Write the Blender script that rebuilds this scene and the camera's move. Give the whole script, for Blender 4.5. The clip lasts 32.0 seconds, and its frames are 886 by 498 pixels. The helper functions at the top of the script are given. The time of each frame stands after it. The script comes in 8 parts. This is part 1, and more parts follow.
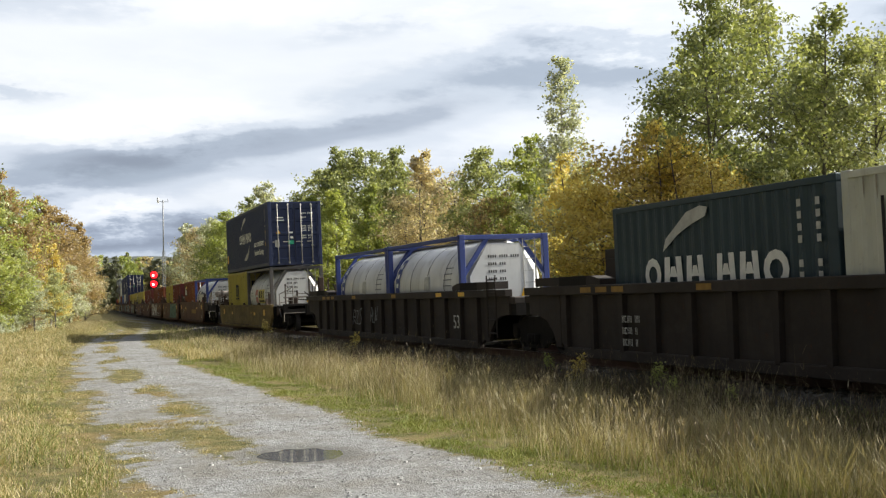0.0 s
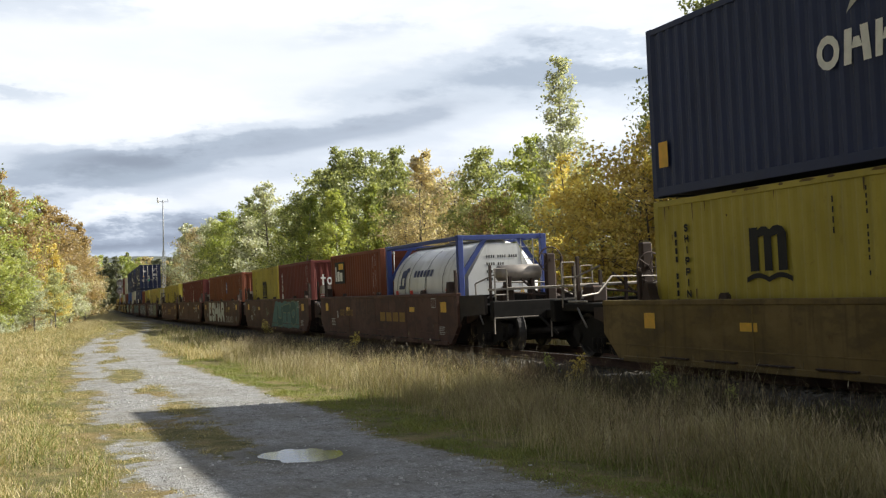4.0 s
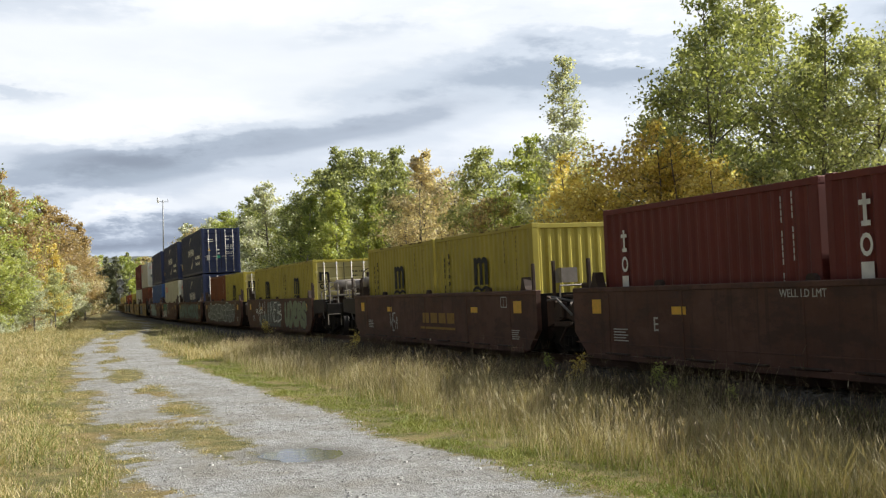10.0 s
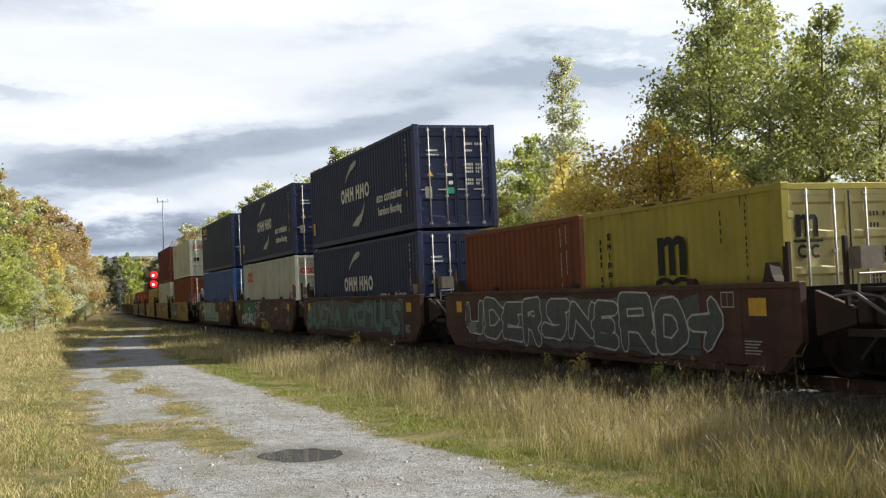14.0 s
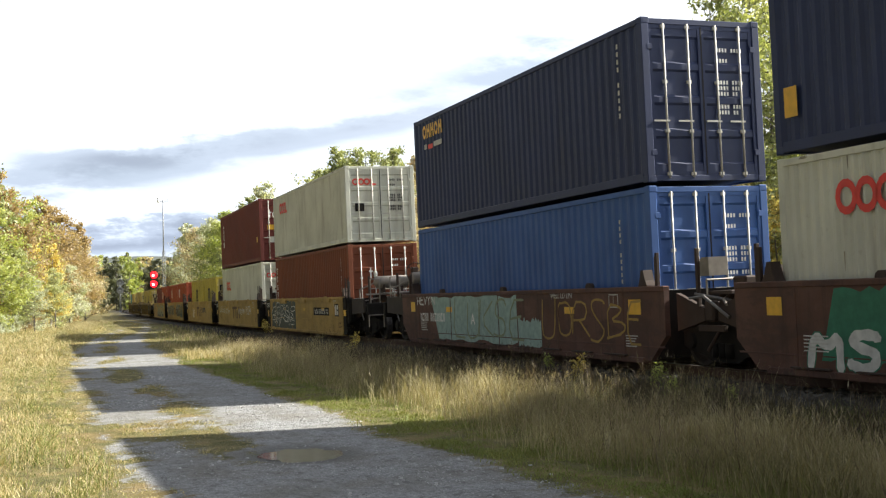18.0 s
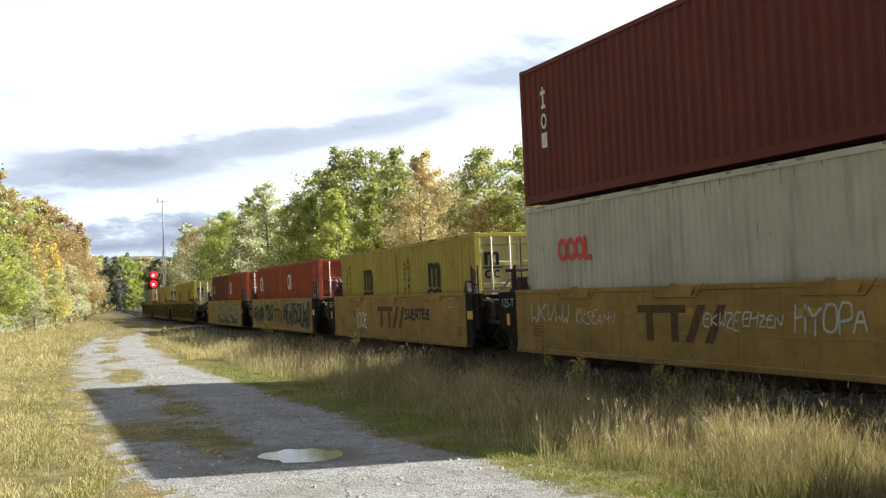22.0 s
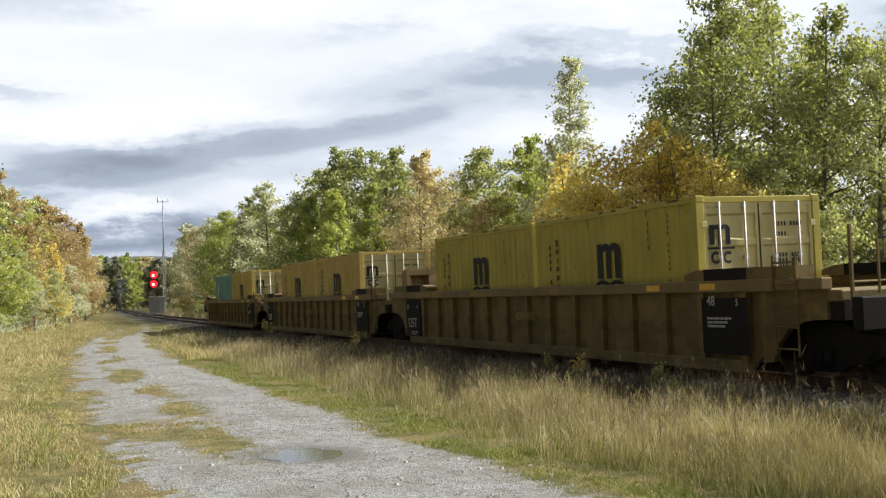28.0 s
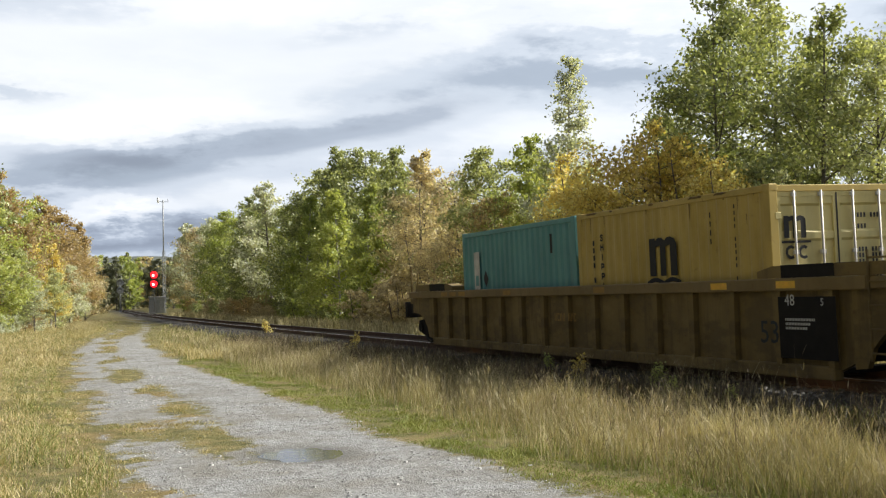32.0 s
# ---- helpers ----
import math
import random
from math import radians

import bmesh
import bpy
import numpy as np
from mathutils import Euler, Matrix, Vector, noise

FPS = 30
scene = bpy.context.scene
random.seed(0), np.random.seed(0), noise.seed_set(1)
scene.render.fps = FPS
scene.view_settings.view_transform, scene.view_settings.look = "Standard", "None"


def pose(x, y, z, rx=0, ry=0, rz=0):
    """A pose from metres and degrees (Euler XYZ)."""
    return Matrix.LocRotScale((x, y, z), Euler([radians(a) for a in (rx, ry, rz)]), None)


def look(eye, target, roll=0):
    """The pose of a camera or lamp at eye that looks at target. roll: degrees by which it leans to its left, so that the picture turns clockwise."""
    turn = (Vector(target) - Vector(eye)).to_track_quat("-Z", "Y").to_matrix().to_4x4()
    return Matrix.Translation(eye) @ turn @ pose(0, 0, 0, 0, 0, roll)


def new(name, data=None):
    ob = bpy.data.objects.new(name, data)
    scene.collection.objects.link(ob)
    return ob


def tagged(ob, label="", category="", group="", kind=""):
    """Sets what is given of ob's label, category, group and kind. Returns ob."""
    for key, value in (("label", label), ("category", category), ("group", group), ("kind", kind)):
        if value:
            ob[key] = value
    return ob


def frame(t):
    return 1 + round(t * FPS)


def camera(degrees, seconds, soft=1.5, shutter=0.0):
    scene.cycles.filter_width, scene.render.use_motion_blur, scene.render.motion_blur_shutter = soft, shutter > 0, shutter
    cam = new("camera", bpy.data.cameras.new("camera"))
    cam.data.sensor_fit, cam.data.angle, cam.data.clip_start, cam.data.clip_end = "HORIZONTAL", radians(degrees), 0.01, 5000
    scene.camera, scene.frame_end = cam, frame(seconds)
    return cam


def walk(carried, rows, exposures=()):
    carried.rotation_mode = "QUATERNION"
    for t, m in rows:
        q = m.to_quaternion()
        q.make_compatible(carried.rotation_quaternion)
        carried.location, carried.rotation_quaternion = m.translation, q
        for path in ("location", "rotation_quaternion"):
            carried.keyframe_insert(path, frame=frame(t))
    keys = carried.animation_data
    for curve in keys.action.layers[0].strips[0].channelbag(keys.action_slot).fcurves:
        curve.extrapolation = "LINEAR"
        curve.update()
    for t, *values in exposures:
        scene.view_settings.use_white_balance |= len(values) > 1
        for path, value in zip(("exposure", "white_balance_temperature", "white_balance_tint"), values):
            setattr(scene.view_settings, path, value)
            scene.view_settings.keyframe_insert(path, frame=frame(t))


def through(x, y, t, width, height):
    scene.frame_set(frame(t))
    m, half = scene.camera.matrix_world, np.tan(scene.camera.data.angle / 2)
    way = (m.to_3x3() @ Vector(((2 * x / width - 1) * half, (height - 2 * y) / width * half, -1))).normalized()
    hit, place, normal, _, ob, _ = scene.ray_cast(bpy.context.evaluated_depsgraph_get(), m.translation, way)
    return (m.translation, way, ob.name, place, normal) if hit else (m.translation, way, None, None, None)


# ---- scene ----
# ======== camera: stands still beside the line ========
EYE = (0.0, 0.0, 1.195)
YAW, TILT, ROLL = 0.3687, 0.04336, -1.163
cam = camera(42.84, 32.0, soft=1.25)
AIM = (EYE[0] + math.sin(YAW) * math.cos(TILT), EYE[1] + math.cos(YAW) * math.cos(TILT), EYE[2] + math.sin(TILT))
BASE = 0.74
EXPOSURES = [(t, BASE + e) for t, e in ((0, 0.0), (2.2, 0.0), (3.6, 0.08), (5.0, 0.0), (14.2, 0.0), (15.8, 0.38), (17.0, 0.60), (19.0, 0.54), (21.3, 0.46), (22.2, 0.44), (23.0, 0.48), (23.7, 0.14), (25.5, 0.04), (27.5, 0.0), (32, 0.0))]
walk(cam, [(0, look(EYE, AIM, ROLL)), (32, look(EYE, AIM, ROLL))], EXPOSURES)

# ======== the railway line ========
CANT = 1.442
TRACK_X = 11.573


def line_x(s):
    """Sideways place of the track's middle, s metres ahead of the camera."""
    if s < 0:
        return TRACK_X
    return TRACK_X + 0.5825e-3 * s * s / 2 - 2.294e-6 * s ** 3 / 6


def line_turn(s):
    if s < 0:
        return 0.0
    return 0.5825e-3 * s - 2.294e-6 * s * s / 2


def line_z(s):
    return -0.0009 * max(min(s, 400), -60)


def on_line(s, z=0.0):
    c = radians(CANT)
    return pose(line_x(s) - z * math.sin(c), s, z * math.cos(c) + line_z(s), 0, -CANT, -math.degrees(math.atan(line_turn(s))))


SPEEDS = (11.374, 11.316, 11.074, 10.930, 10.940, 10.487, 10.485, 10.371, 10.227)


def run(t):
    """How far the train has gone after t seconds, by a speed that changes evenly between the marks every 4 s."""
    gone, k = 0.0, 0
    while t > 4.0 * (k + 1) and k < 7:
        gone += 2.0 * (SPEEDS[k] + SPEEDS[k + 1])
        k += 1
    d = t - 4.0 * k
    return gone + SPEEDS[k] * d + (SPEEDS[k + 1] - SPEEDS[k]) / 4.0 * d * d / 2


# ======== light ========
SUN_UP, SUN_SIDE = 35.4, 6.0
sun = new("sun", bpy.data.lights.new("sun", "SUN"))
sun.data.energy, sun.data.angle, sun.data.color = 5.0, radians(0.53), (1.0, 0.965, 0.87)
sun_dir = Vector((math.cos(radians(SUN_UP)) * math.cos(radians(SUN_SIDE)), -math.cos(radians(SUN_UP)) * math.sin(radians(SUN_SIDE)), math.sin(radians(SUN_UP))))
sun.matrix_world = look(sun_dir * 60, (0, 0, 0))

world = bpy.data.worlds.new("sky")
scene.world = world
world.use_nodes = True


def wire(tree, a, b):
    tree.links.new(a, b)


def nd(tree, kind, **vals):
    n = tree.nodes.new(kind)
    for k, v in vals.items():
        if k in n.inputs:
            n.inputs[k].default_value = v
    return n


def mth(tree, op, a, b=None, c=None, clamp=False):
    n = tree.nodes.new("ShaderNodeMath")
    n.operation, n.use_clamp = op, clamp
    for i, v in enumerate((a, b, c)):
        if v is None:
            continue
        if isinstance(v, (int, float)):
            n.inputs[i].default_value = v
        else:
            wire(tree, v, n.inputs[i])
    return n.outputs[0]


def ramp(tree, fac, stops, ease="LINEAR"):
    n = tree.nodes.new("ShaderNodeValToRGB")
    n.color_ramp.interpolation = ease
    els = n.color_ramp.elements
    while len(els) < len(stops):
        els.new(0.5)
    for e, (pos, col) in zip(els, stops):
        e.position = pos
        e.color = (*col, 1) if len(col) == 3 else col
    wire(tree, fac, n.inputs[0])
    return n.outputs[0]


def mixc(tree, fac, a, b, kind="MIX"):
    n = tree.nodes.new("ShaderNodeMix")
    n.data_type, n.blend_type = "RGBA", kind
    for sock, v in ((n.inputs[0], fac), (n.inputs[6], a), (n.inputs[7], b)):
        if isinstance(v, (int, float)):
            sock.default_value = v
        elif isinstance(v, tuple):
            sock.default_value = (*v, 1) if len(v) == 3 else v
        else:
            wire(tree, v, sock)
    return n.outputs[2]


def make_sky():
    t = world.node_tree
    t.nodes.clear()
    out = t.nodes.new("ShaderNodeOutputWorld")
    bg = t.nodes.new("ShaderNodeBackground")
    sky = t.nodes.new("ShaderNodeTexSky")
    sky.sky_type, sky.sun_disc = "NISHITA", False
    sky.sun_elevation, sky.sun_rotation = radians(SUN_UP), radians(90 + SUN_SIDE)
    blue = mixc(t, 1.0, sky.outputs[0], (0.11, 0.11, 0.11), "MULTIPLY")
    co = t.nodes.new("ShaderNodeTexCoord")
    sep = t.nodes.new("ShaderNodeSeparateXYZ")
    wire(t, co.outputs["Generated"], sep.inputs[0])
    up = mth(t, "MAXIMUM", sep.outputs[2], 0.0)
    flat = mth(t, "ADD", up, 0.20)
    com = t.nodes.new("ShaderNodeCombineXYZ")
    wire(t, mth(t, "DIVIDE", sep.outputs[0], flat), com.inputs[0])
    wire(t, mth(t, "DIVIDE", sep.outputs[1], flat), com.inputs[1])
    big = nd(t, "ShaderNodeTexNoise", Scale=1.0, Detail=5.0, Roughness=0.5, Distortion=0.25)
    mp = t.nodes.new("ShaderNodeMapping")
    mp.inputs["Location"].default_value = (CLOUD[0], CLOUD[1], 0.0)
    mp.inputs["Rotation"].default_value = (0, 0, 0.35)
    mp.inputs["Scale"].default_value = (0.85, 1.25, 1.0)
    wire(t, com.outputs[0], mp.inputs[0])
    wire(t, mp.outputs[0], big.inputs["Vector"])
    fine = nd(t, "ShaderNodeTexNoise", Scale=3.2, Detail=6.0, Roughness=0.55)
    wire(t, mp.outputs[0], fine.inputs["Vector"])
    f = mth(t, "ADD", mth(t, "MULTIPLY", big.outputs[0], 0.8), mth(t, "MULTIPLY", fine.outputs[0], 0.2))
    f = mth(t, "ADD", f, mth(t, "MULTIPLY", up, 0.22))
    # the long cloud banks over the line: bearing, height, half width, half height, slant, depth
    az = mth(t, "ARCTAN2", sep.outputs[0], sep.outputs[1])
    warp = nd(t, "ShaderNodeTexNoise", Scale=9.0, Detail=6.0, Roughness=0.62)
    stretch = t.nodes.new("ShaderNodeMapping")
    stretch.inputs["Scale"].default_value = (1.0, 1.0, 3.2)
    wire(t, co.outputs["Generated"], stretch.inputs[0])
    wire(t, stretch.outputs[0], warp.inputs["Vector"])
    wob = mth(t, "SUBTRACT", warp.outputs[0], 0.5)
    wavy = mth(t, "ADD", sep.outputs[2], mth(t, "MULTIPLY", wob, 0.075))
    aside = mth(t, "ADD", az, mth(t, "MULTIPLY", wob, 0.30))
    banks = None
    for a0, e0, wa, we, slant, deep in BANKS:
        da = mth(t, "SUBTRACT", aside, a0)
        p = mth(t, "DIVIDE", da, wa)
        q = mth(t, "DIVIDE", mth(t, "SUBTRACT", mth(t, "SUBTRACT", wavy, e0), mth(t, "MULTIPLY", da, slant)), we)
        r2 = mth(t, "ADD", mth(t, "MULTIPLY", p, p), mth(t, "MULTIPLY", q, q))
        g = mth(t, "MULTIPLY", mth(t, "EXPONENT", mth(t, "MULTIPLY", r2, -1.0)), deep)
        banks = g if banks is None else mth(t, "ADD", banks, g)
    calm = mth(t, "ADD", mth(t, "MULTIPLY", f, 0.40), mth(t, "ADD", mth(t, "MULTIPLY", wob, 0.14), 0.385))
    f = mth(t, "ADD", calm, banks)
    cloud = ramp(t, f, [(0.36, (0.35, 0.40, 0.49)), (0.46, (0.52, 0.59, 0.70)), (0.535, (0.80, 0.87, 0.97)), (0.60, (1.05, 1.09, 1.14)), (0.72, (1.38, 1.38, 1.36))], "EASE")
    thin = ramp(t, big.outputs[0], [(0.50, (1, 1, 1)), (0.62, (0.86, 0.86, 0.86))])
    # clouds fade out above the view to weaken the fill from overhead
    cover = ramp(t, up, [(0.36, (1, 1, 1)), (0.60, (0.42, 0.42, 0.42)), (1.0, (0.30, 0.30, 0.30))])
    both = mixc(t, mth(t, "MULTIPLY", thin, cover), blue, cloud)
    high = ramp(t, up, [(0.0, (0.74, 0.78, 0.84)), (0.06, (0.86, 0.88, 0.92)), (0.16, (1, 1, 1)), (1.0, (1.0, 1.0, 1.0))])
    lit = mixc(t, 1.0, both, high, "MULTIPLY")
    # the sky left of the view is dimmed, an added control of the fill light
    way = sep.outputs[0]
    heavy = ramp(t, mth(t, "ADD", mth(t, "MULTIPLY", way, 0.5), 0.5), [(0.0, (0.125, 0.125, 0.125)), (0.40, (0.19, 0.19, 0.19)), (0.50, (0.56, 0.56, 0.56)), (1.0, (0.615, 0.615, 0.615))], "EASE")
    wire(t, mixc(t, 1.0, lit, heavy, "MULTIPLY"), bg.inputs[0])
    bg.inputs[1].default_value = 1.0
    wire(t, bg.outputs[0], out.inputs[0])


CLOUD = (3.3, 1.7)
BANKS = (
    (0.46, 0.195, 0.17, 0.030, 0.05, -0.20), (0.62, 0.185, 0.10, 0.022, -0.05, -0.10), (0.77, 0.215, 0.06, 0.040, 0.0, -0.17),
    (0.09, 0.118, 0.12, 0.021, 0.10, -0.24), (0.27, 0.148, 0.09, 0.014, 0.12, -0.14), (0.10, 0.060, 0.16, 0.016, 0.0, -0.20),
    (-0.02, 0.178, 0.07, 0.012, -0.08, -0.11), (0.0, 0.262, 0.10, 0.030, 0.0, -0.11), (0.30, 0.235, 0.10, 0.014, 0.1, -0.07),
    (0.10, 0.158, 0.14, 0.014, 0.06, 0.07), (0.085, 0.080, 0.05, 0.009, 0.0, 0.12),
)
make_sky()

# ======== materials ========
MATS = {}


def material(name):
    m = bpy.data.materials.new(name)
    m.use_nodes = True
    t = m.node_tree
    b = t.nodes["Principled BSDF"]
    return m, t, b


def noise_at(t, scale, detail=4.0, rough=0.55, coord="Object", stretch=None):
    co = t.nodes.new("ShaderNodeTexCoord")
    n = nd(t, "ShaderNodeTexNoise", Scale=scale, Detail=detail, Roughness=rough)
    src = co.outputs[coord]
    if stretch:
        mp = t.nodes.new("ShaderNodeMapping")
        mp.inputs["Scale"].default_value = stretch
        wire(t, src, mp.inputs[0])
        src = mp.outputs[0]
    wire(t, src, n.inputs["Vector"])
    return n.outputs[0]


def bump(t, b, h, dist, strength=0.6):
    n = nd(t, "ShaderNodeBump", Strength=strength, Distance=dist)
    wire(t, h, n.inputs["Height"])
    wire(t, n.outputs[0], b.inputs["Normal"])


def paint(name, col, rust=0.35, rough=0.55, fade=0.03, dirt=None, wear=0.0):
    """Weathered steel paint: faded patches, vertical dirt streaks, rust specks; wear: scrubbed patches and runs."""
    if name in MATS:
        return MATS[name]
    m, t, b = material(name)
    dirt = dirt or tuple(0.6 * k + 0.012 for k in col)
    big = noise_at(t, 0.7, 5)
    streak = noise_at(t, 3.0, 4, 0.6, stretch=(1.0, 1.0, 0.12))
    speck = noise_at(t, 9.0, 6, 0.7)
    pale = tuple(min(1, c * (1 - fade) + 0.5 * fade) for c in col)
    dark = tuple(c * 0.78 for c in col)
    c1 = mixc(t, ramp(t, big, [(0.35, (0, 0, 0)), (0.65, (1, 1, 1))]), dark, pale)
    c2 = mixc(t, ramp(t, streak, [(0.52, (0, 0, 0)), (0.74, (0.6, 0.6, 0.6))]), c1, dirt)
    c3 = mixc(t, ramp(t, speck, [(0.60, (0, 0, 0)), (0.72, (rust, rust, rust))]), c2, (0.12, 0.045, 0.02))
    if wear:
        patch = noise_at(t, 1.6, 7, 0.68, stretch=(1.0, 0.55, 1.3))
        runs = noise_at(t, 5.5, 5, 0.65, stretch=(1.0, 1.0, 0.07))
        k = ramp(t, patch, [(0.42, (wear * 0.75,) * 3), (0.50, (0, 0, 0))])
        c3 = mixc(t, k, c3, tuple(0.42 * v + 0.012 for v in col))
        k = ramp(t, patch, [(0.56, (0, 0, 0)), (0.66, (wear * 0.5,) * 3)])
        c3 = mixc(t, k, c3, tuple(1.15 * v + 0.03 for v in col))
        k = ramp(t, runs, [(0.54, (0, 0, 0)), (0.68, (wear * 0.8,) * 3)])
        c3 = mixc(t, k, c3, tuple(0.4 * v + 0.008 for v in col))
    wire(t, c3, b.inputs["Base Color"])
    wire(t, mth(t, "ADD", mth(t, "MULTIPLY", speck, 0.25), rough - 0.1), b.inputs["Roughness"])
    bump(t, b, speck, 0.004, 0.35)
    MATS[name] = m
    return m


def plain(name, col, rough=0.6, metal=0.0, vary=0.2, scale=6.0):
    if name in MATS:
        return MATS[name]
    m, t, b = material(name)
    n = noise_at(t, scale, 5)
    lo = tuple(c * (1 - vary) for c in col)
    hi = tuple(min(1.0, c * (1 + vary)) for c in col)
    wire(t, mixc(t, ramp(t, n, [(0.3, (0, 0, 0)), (0.7, (1, 1, 1))]), lo, hi), b.inputs["Base Color"])
    b.inputs["Roughness"].default_value, b.inputs["Metallic"].default_value = rough, metal
    bump(t, b, n, 0.003, 0.4)
    MATS[name] = m
    return m


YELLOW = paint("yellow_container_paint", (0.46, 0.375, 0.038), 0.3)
# weathered yellow, made paler still for the sun that grazes the end doors
CREAM = paint("yellow_weathered_sunlit_door_paint", (0.60, 0.51, 0.19), 0.3, fade=0.08)
MAROON = paint("maroon_container_paint", (0.165, 0.030, 0.022), 0.3, 0.68, 0.0)
REDBROWN = paint("red_brown_container_paint", (0.215, 0.054, 0.017), 0.3, 0.68, 0.0)
RED = paint("red_container_paint", (0.37, 0.064, 0.020), 0.25, 0.68, 0.0)
NAVY = paint("navy_container_paint", (0.019, 0.033, 0.102), 0.12, fade=0.0)
BLUE = paint("blue_container_paint", (0.034, 0.115, 0.36), 0.12, fade=0.02)
GREEN = paint("dark_green_container_paint", (0.020, 0.048, 0.062), 0.2, fade=0.01)
GREY = paint("pale_grey_container_paint", (0.68, 0.685, 0.57), 0.2, fade=0.1, dirt=(0.32, 0.29, 0.22))
TEAL = paint("teal_container_paint", (0.11, 0.32, 0.31), 0.25)
BROWN = paint("brown_wagon_paint", (0.118, 0.050, 0.030), 0.45, 0.75, wear=0.9)
OCHRE = paint("ochre_wagon_paint", (0.43, 0.275, 0.062), 0.55, 0.7, wear=0.5)
CHORD = paint("dull_ochre_chord_paint", (0.22, 0.15, 0.05), 0.5, 0.75)
DARKBROWN = paint("dark_brown_wagon_paint", (0.040, 0.029, 0.021), 0.5, 0.85, wear=0.5)
OLIVE = paint("grimy_ochre_wagon_paint", (0.205, 0.138, 0.036), 0.6, 0.8, wear=0.8)
GRIME = plain("grimy_black_steel", (0.017, 0.015, 0.013), 0.85)
GRIME.node_tree.nodes["Principled BSDF"].inputs["Specular IOR Level"].default_value = 0.2
RUSTY = paint("rusty_dark_steel", (0.050, 0.028, 0.018), 0.6, 0.8)
DUSTY = paint("yellow_dusty_container_paint", (0.52, 0.37, 0.07), 0.35, fade=0.06)
DUSTYEL = plain("dusty_yellow_reflector", (0.52, 0.31, 0.03), 0.6)
STEEL = plain("worn_bare_steel", (0.19, 0.18, 0.17), 0.55, 0.4)
GALV = plain("galvanised_rod", (0.50, 0.48, 0.43), 0.5, 0.2)
WHITE = plain("white_marking", (0.80, 0.80, 0.76), 0.6, vary=0.1)
PALE = plain("faded_white_marking", (0.52, 0.52, 0.48), 0.7)
BLACK = plain("black_marking", (0.012, 0.0115, 0.011), 0.75)
REFLECT = plain("yellow_reflector", (0.75, 0.42, 0.02), 0.4, vary=0.15)
SIGNRED = plain("red_marking", (0.72, 0.045, 0.03), 0.5, vary=0.1)
FADEDYEL = plain("faded_yellow_marking", (0.30, 0.17, 0.03), 0.7)
TANKSTEEL = plain("dusty_air_tank_steel", (0.25, 0.22, 0.19), 0.5, 0.35)
PIPE = plain("dusty_pale_pipe", (0.27, 0.24, 0.205), 0.5, 0.25)
RUNS = plain("brown_rust_runs", (0.13, 0.085, 0.02), 0.8, vary=0.4)
RUNS_PALE = plain("grey_brown_dirt_runs", (0.30, 0.27, 0.20), 0.8, vary=0.4)
TANKWHITE = paint("white_tank_cladding", (0.82, 0.82, 0.79), 0.1, 0.4, 0.05, (0.35, 0.33, 0.28))
TANKBLUE = paint("blue_tank_frame", (0.035, 0.065, 0.27), 0.2)
TANKGREY = paint("grey_tank_frame", (0.13, 0.12, 0.11), 0.3)


# ======== mesh helpers ========
def box(bm, x0, y0, z0, x1, y1, z1, bev=0.0):
    """A box between two corners, with its long edges broken where bev is given."""
    vs = [bm.verts.new(v) for v in ((x0, y0, z0), (x1, y0, z0), (x1, y1, z0), (x0, y1, z0), (x0, y0, z1), (x1, y0, z1), (x1, y1, z1), (x0, y1, z1))]
    fs = [bm.faces.new([vs[i] for i in f]) for f in ((3, 2, 1, 0), (4, 5, 6, 7), (0, 1, 5, 4), (1, 2, 6, 5), (2, 3, 7, 6), (3, 0, 4, 7))]
    if bev:
        edges = list({e for f in fs for e in f.edges})
        bmesh.ops.bevel(bm, geom=edges, offset=bev, segments=1, affect="EDGES")
    return bm


def rod(bm, a, b, r, n=8):
    a, b = Vector(a), Vector(b)
    q = (b - a).to_track_quat("Z", "Y")
    rings = []
    for end in (a, b):
        rings.append([bm.verts.new(end + q @ Vector((r * math.cos(2 * math.pi * i / n), r * math.sin(2 * math.pi * i / n), 0))) for i in range(n)])
    for i in range(n):
        f = bm.faces.new((rings[0][i], rings[0][(i + 1) % n], rings[1][(i + 1) % n], rings[1][i]))
        f.smooth = n > 6
    bm.faces.new(rings[0][::-1])
    bm.faces.new(rings[1])
    return bm


def slab(bm, outline, x0, x1):
    """A plate between x0 and x1 with the outline (y, z) given anticlockwise seen from -x."""
    a = [bm.verts.new((x0, y, z)) for y, z in outline]
    b = [bm.verts.new((x1, y, z)) for y, z in outline]
    n = len(outline)
    bm.faces.new(a)
    bm.faces.new(b[::-1])
    for i in range(n):
        bm.faces.new((a[i], b[i], b[(i + 1) % n], a[(i + 1) % n]))
    return bm


def mesh_of(name, bm, mat):
    bmesh.ops.recalc_face_normals(bm, faces=bm.faces)
    me = bpy.data.meshes.new(name)
    bm.to_mesh(me)
    bm.free()
    if mat:
        me.materials.append(mat)
    return me


def part(name, bm, mat, parent, label=""):
    me = bm if isinstance(bm, bpy.types.Mesh) else mesh_of(name, bm, mat)
    ob = new(name, me)
    ob.parent = parent
    if label:
        tagged(ob, label)
    return ob


def thing(name, label, category, group="", m=None, kind=""):
    ob = new(name)
    ob.empty_display_size = 0.3
    if m is not None:
        ob.matrix_basis = m
    return tagged(ob, label, category, group, kind)


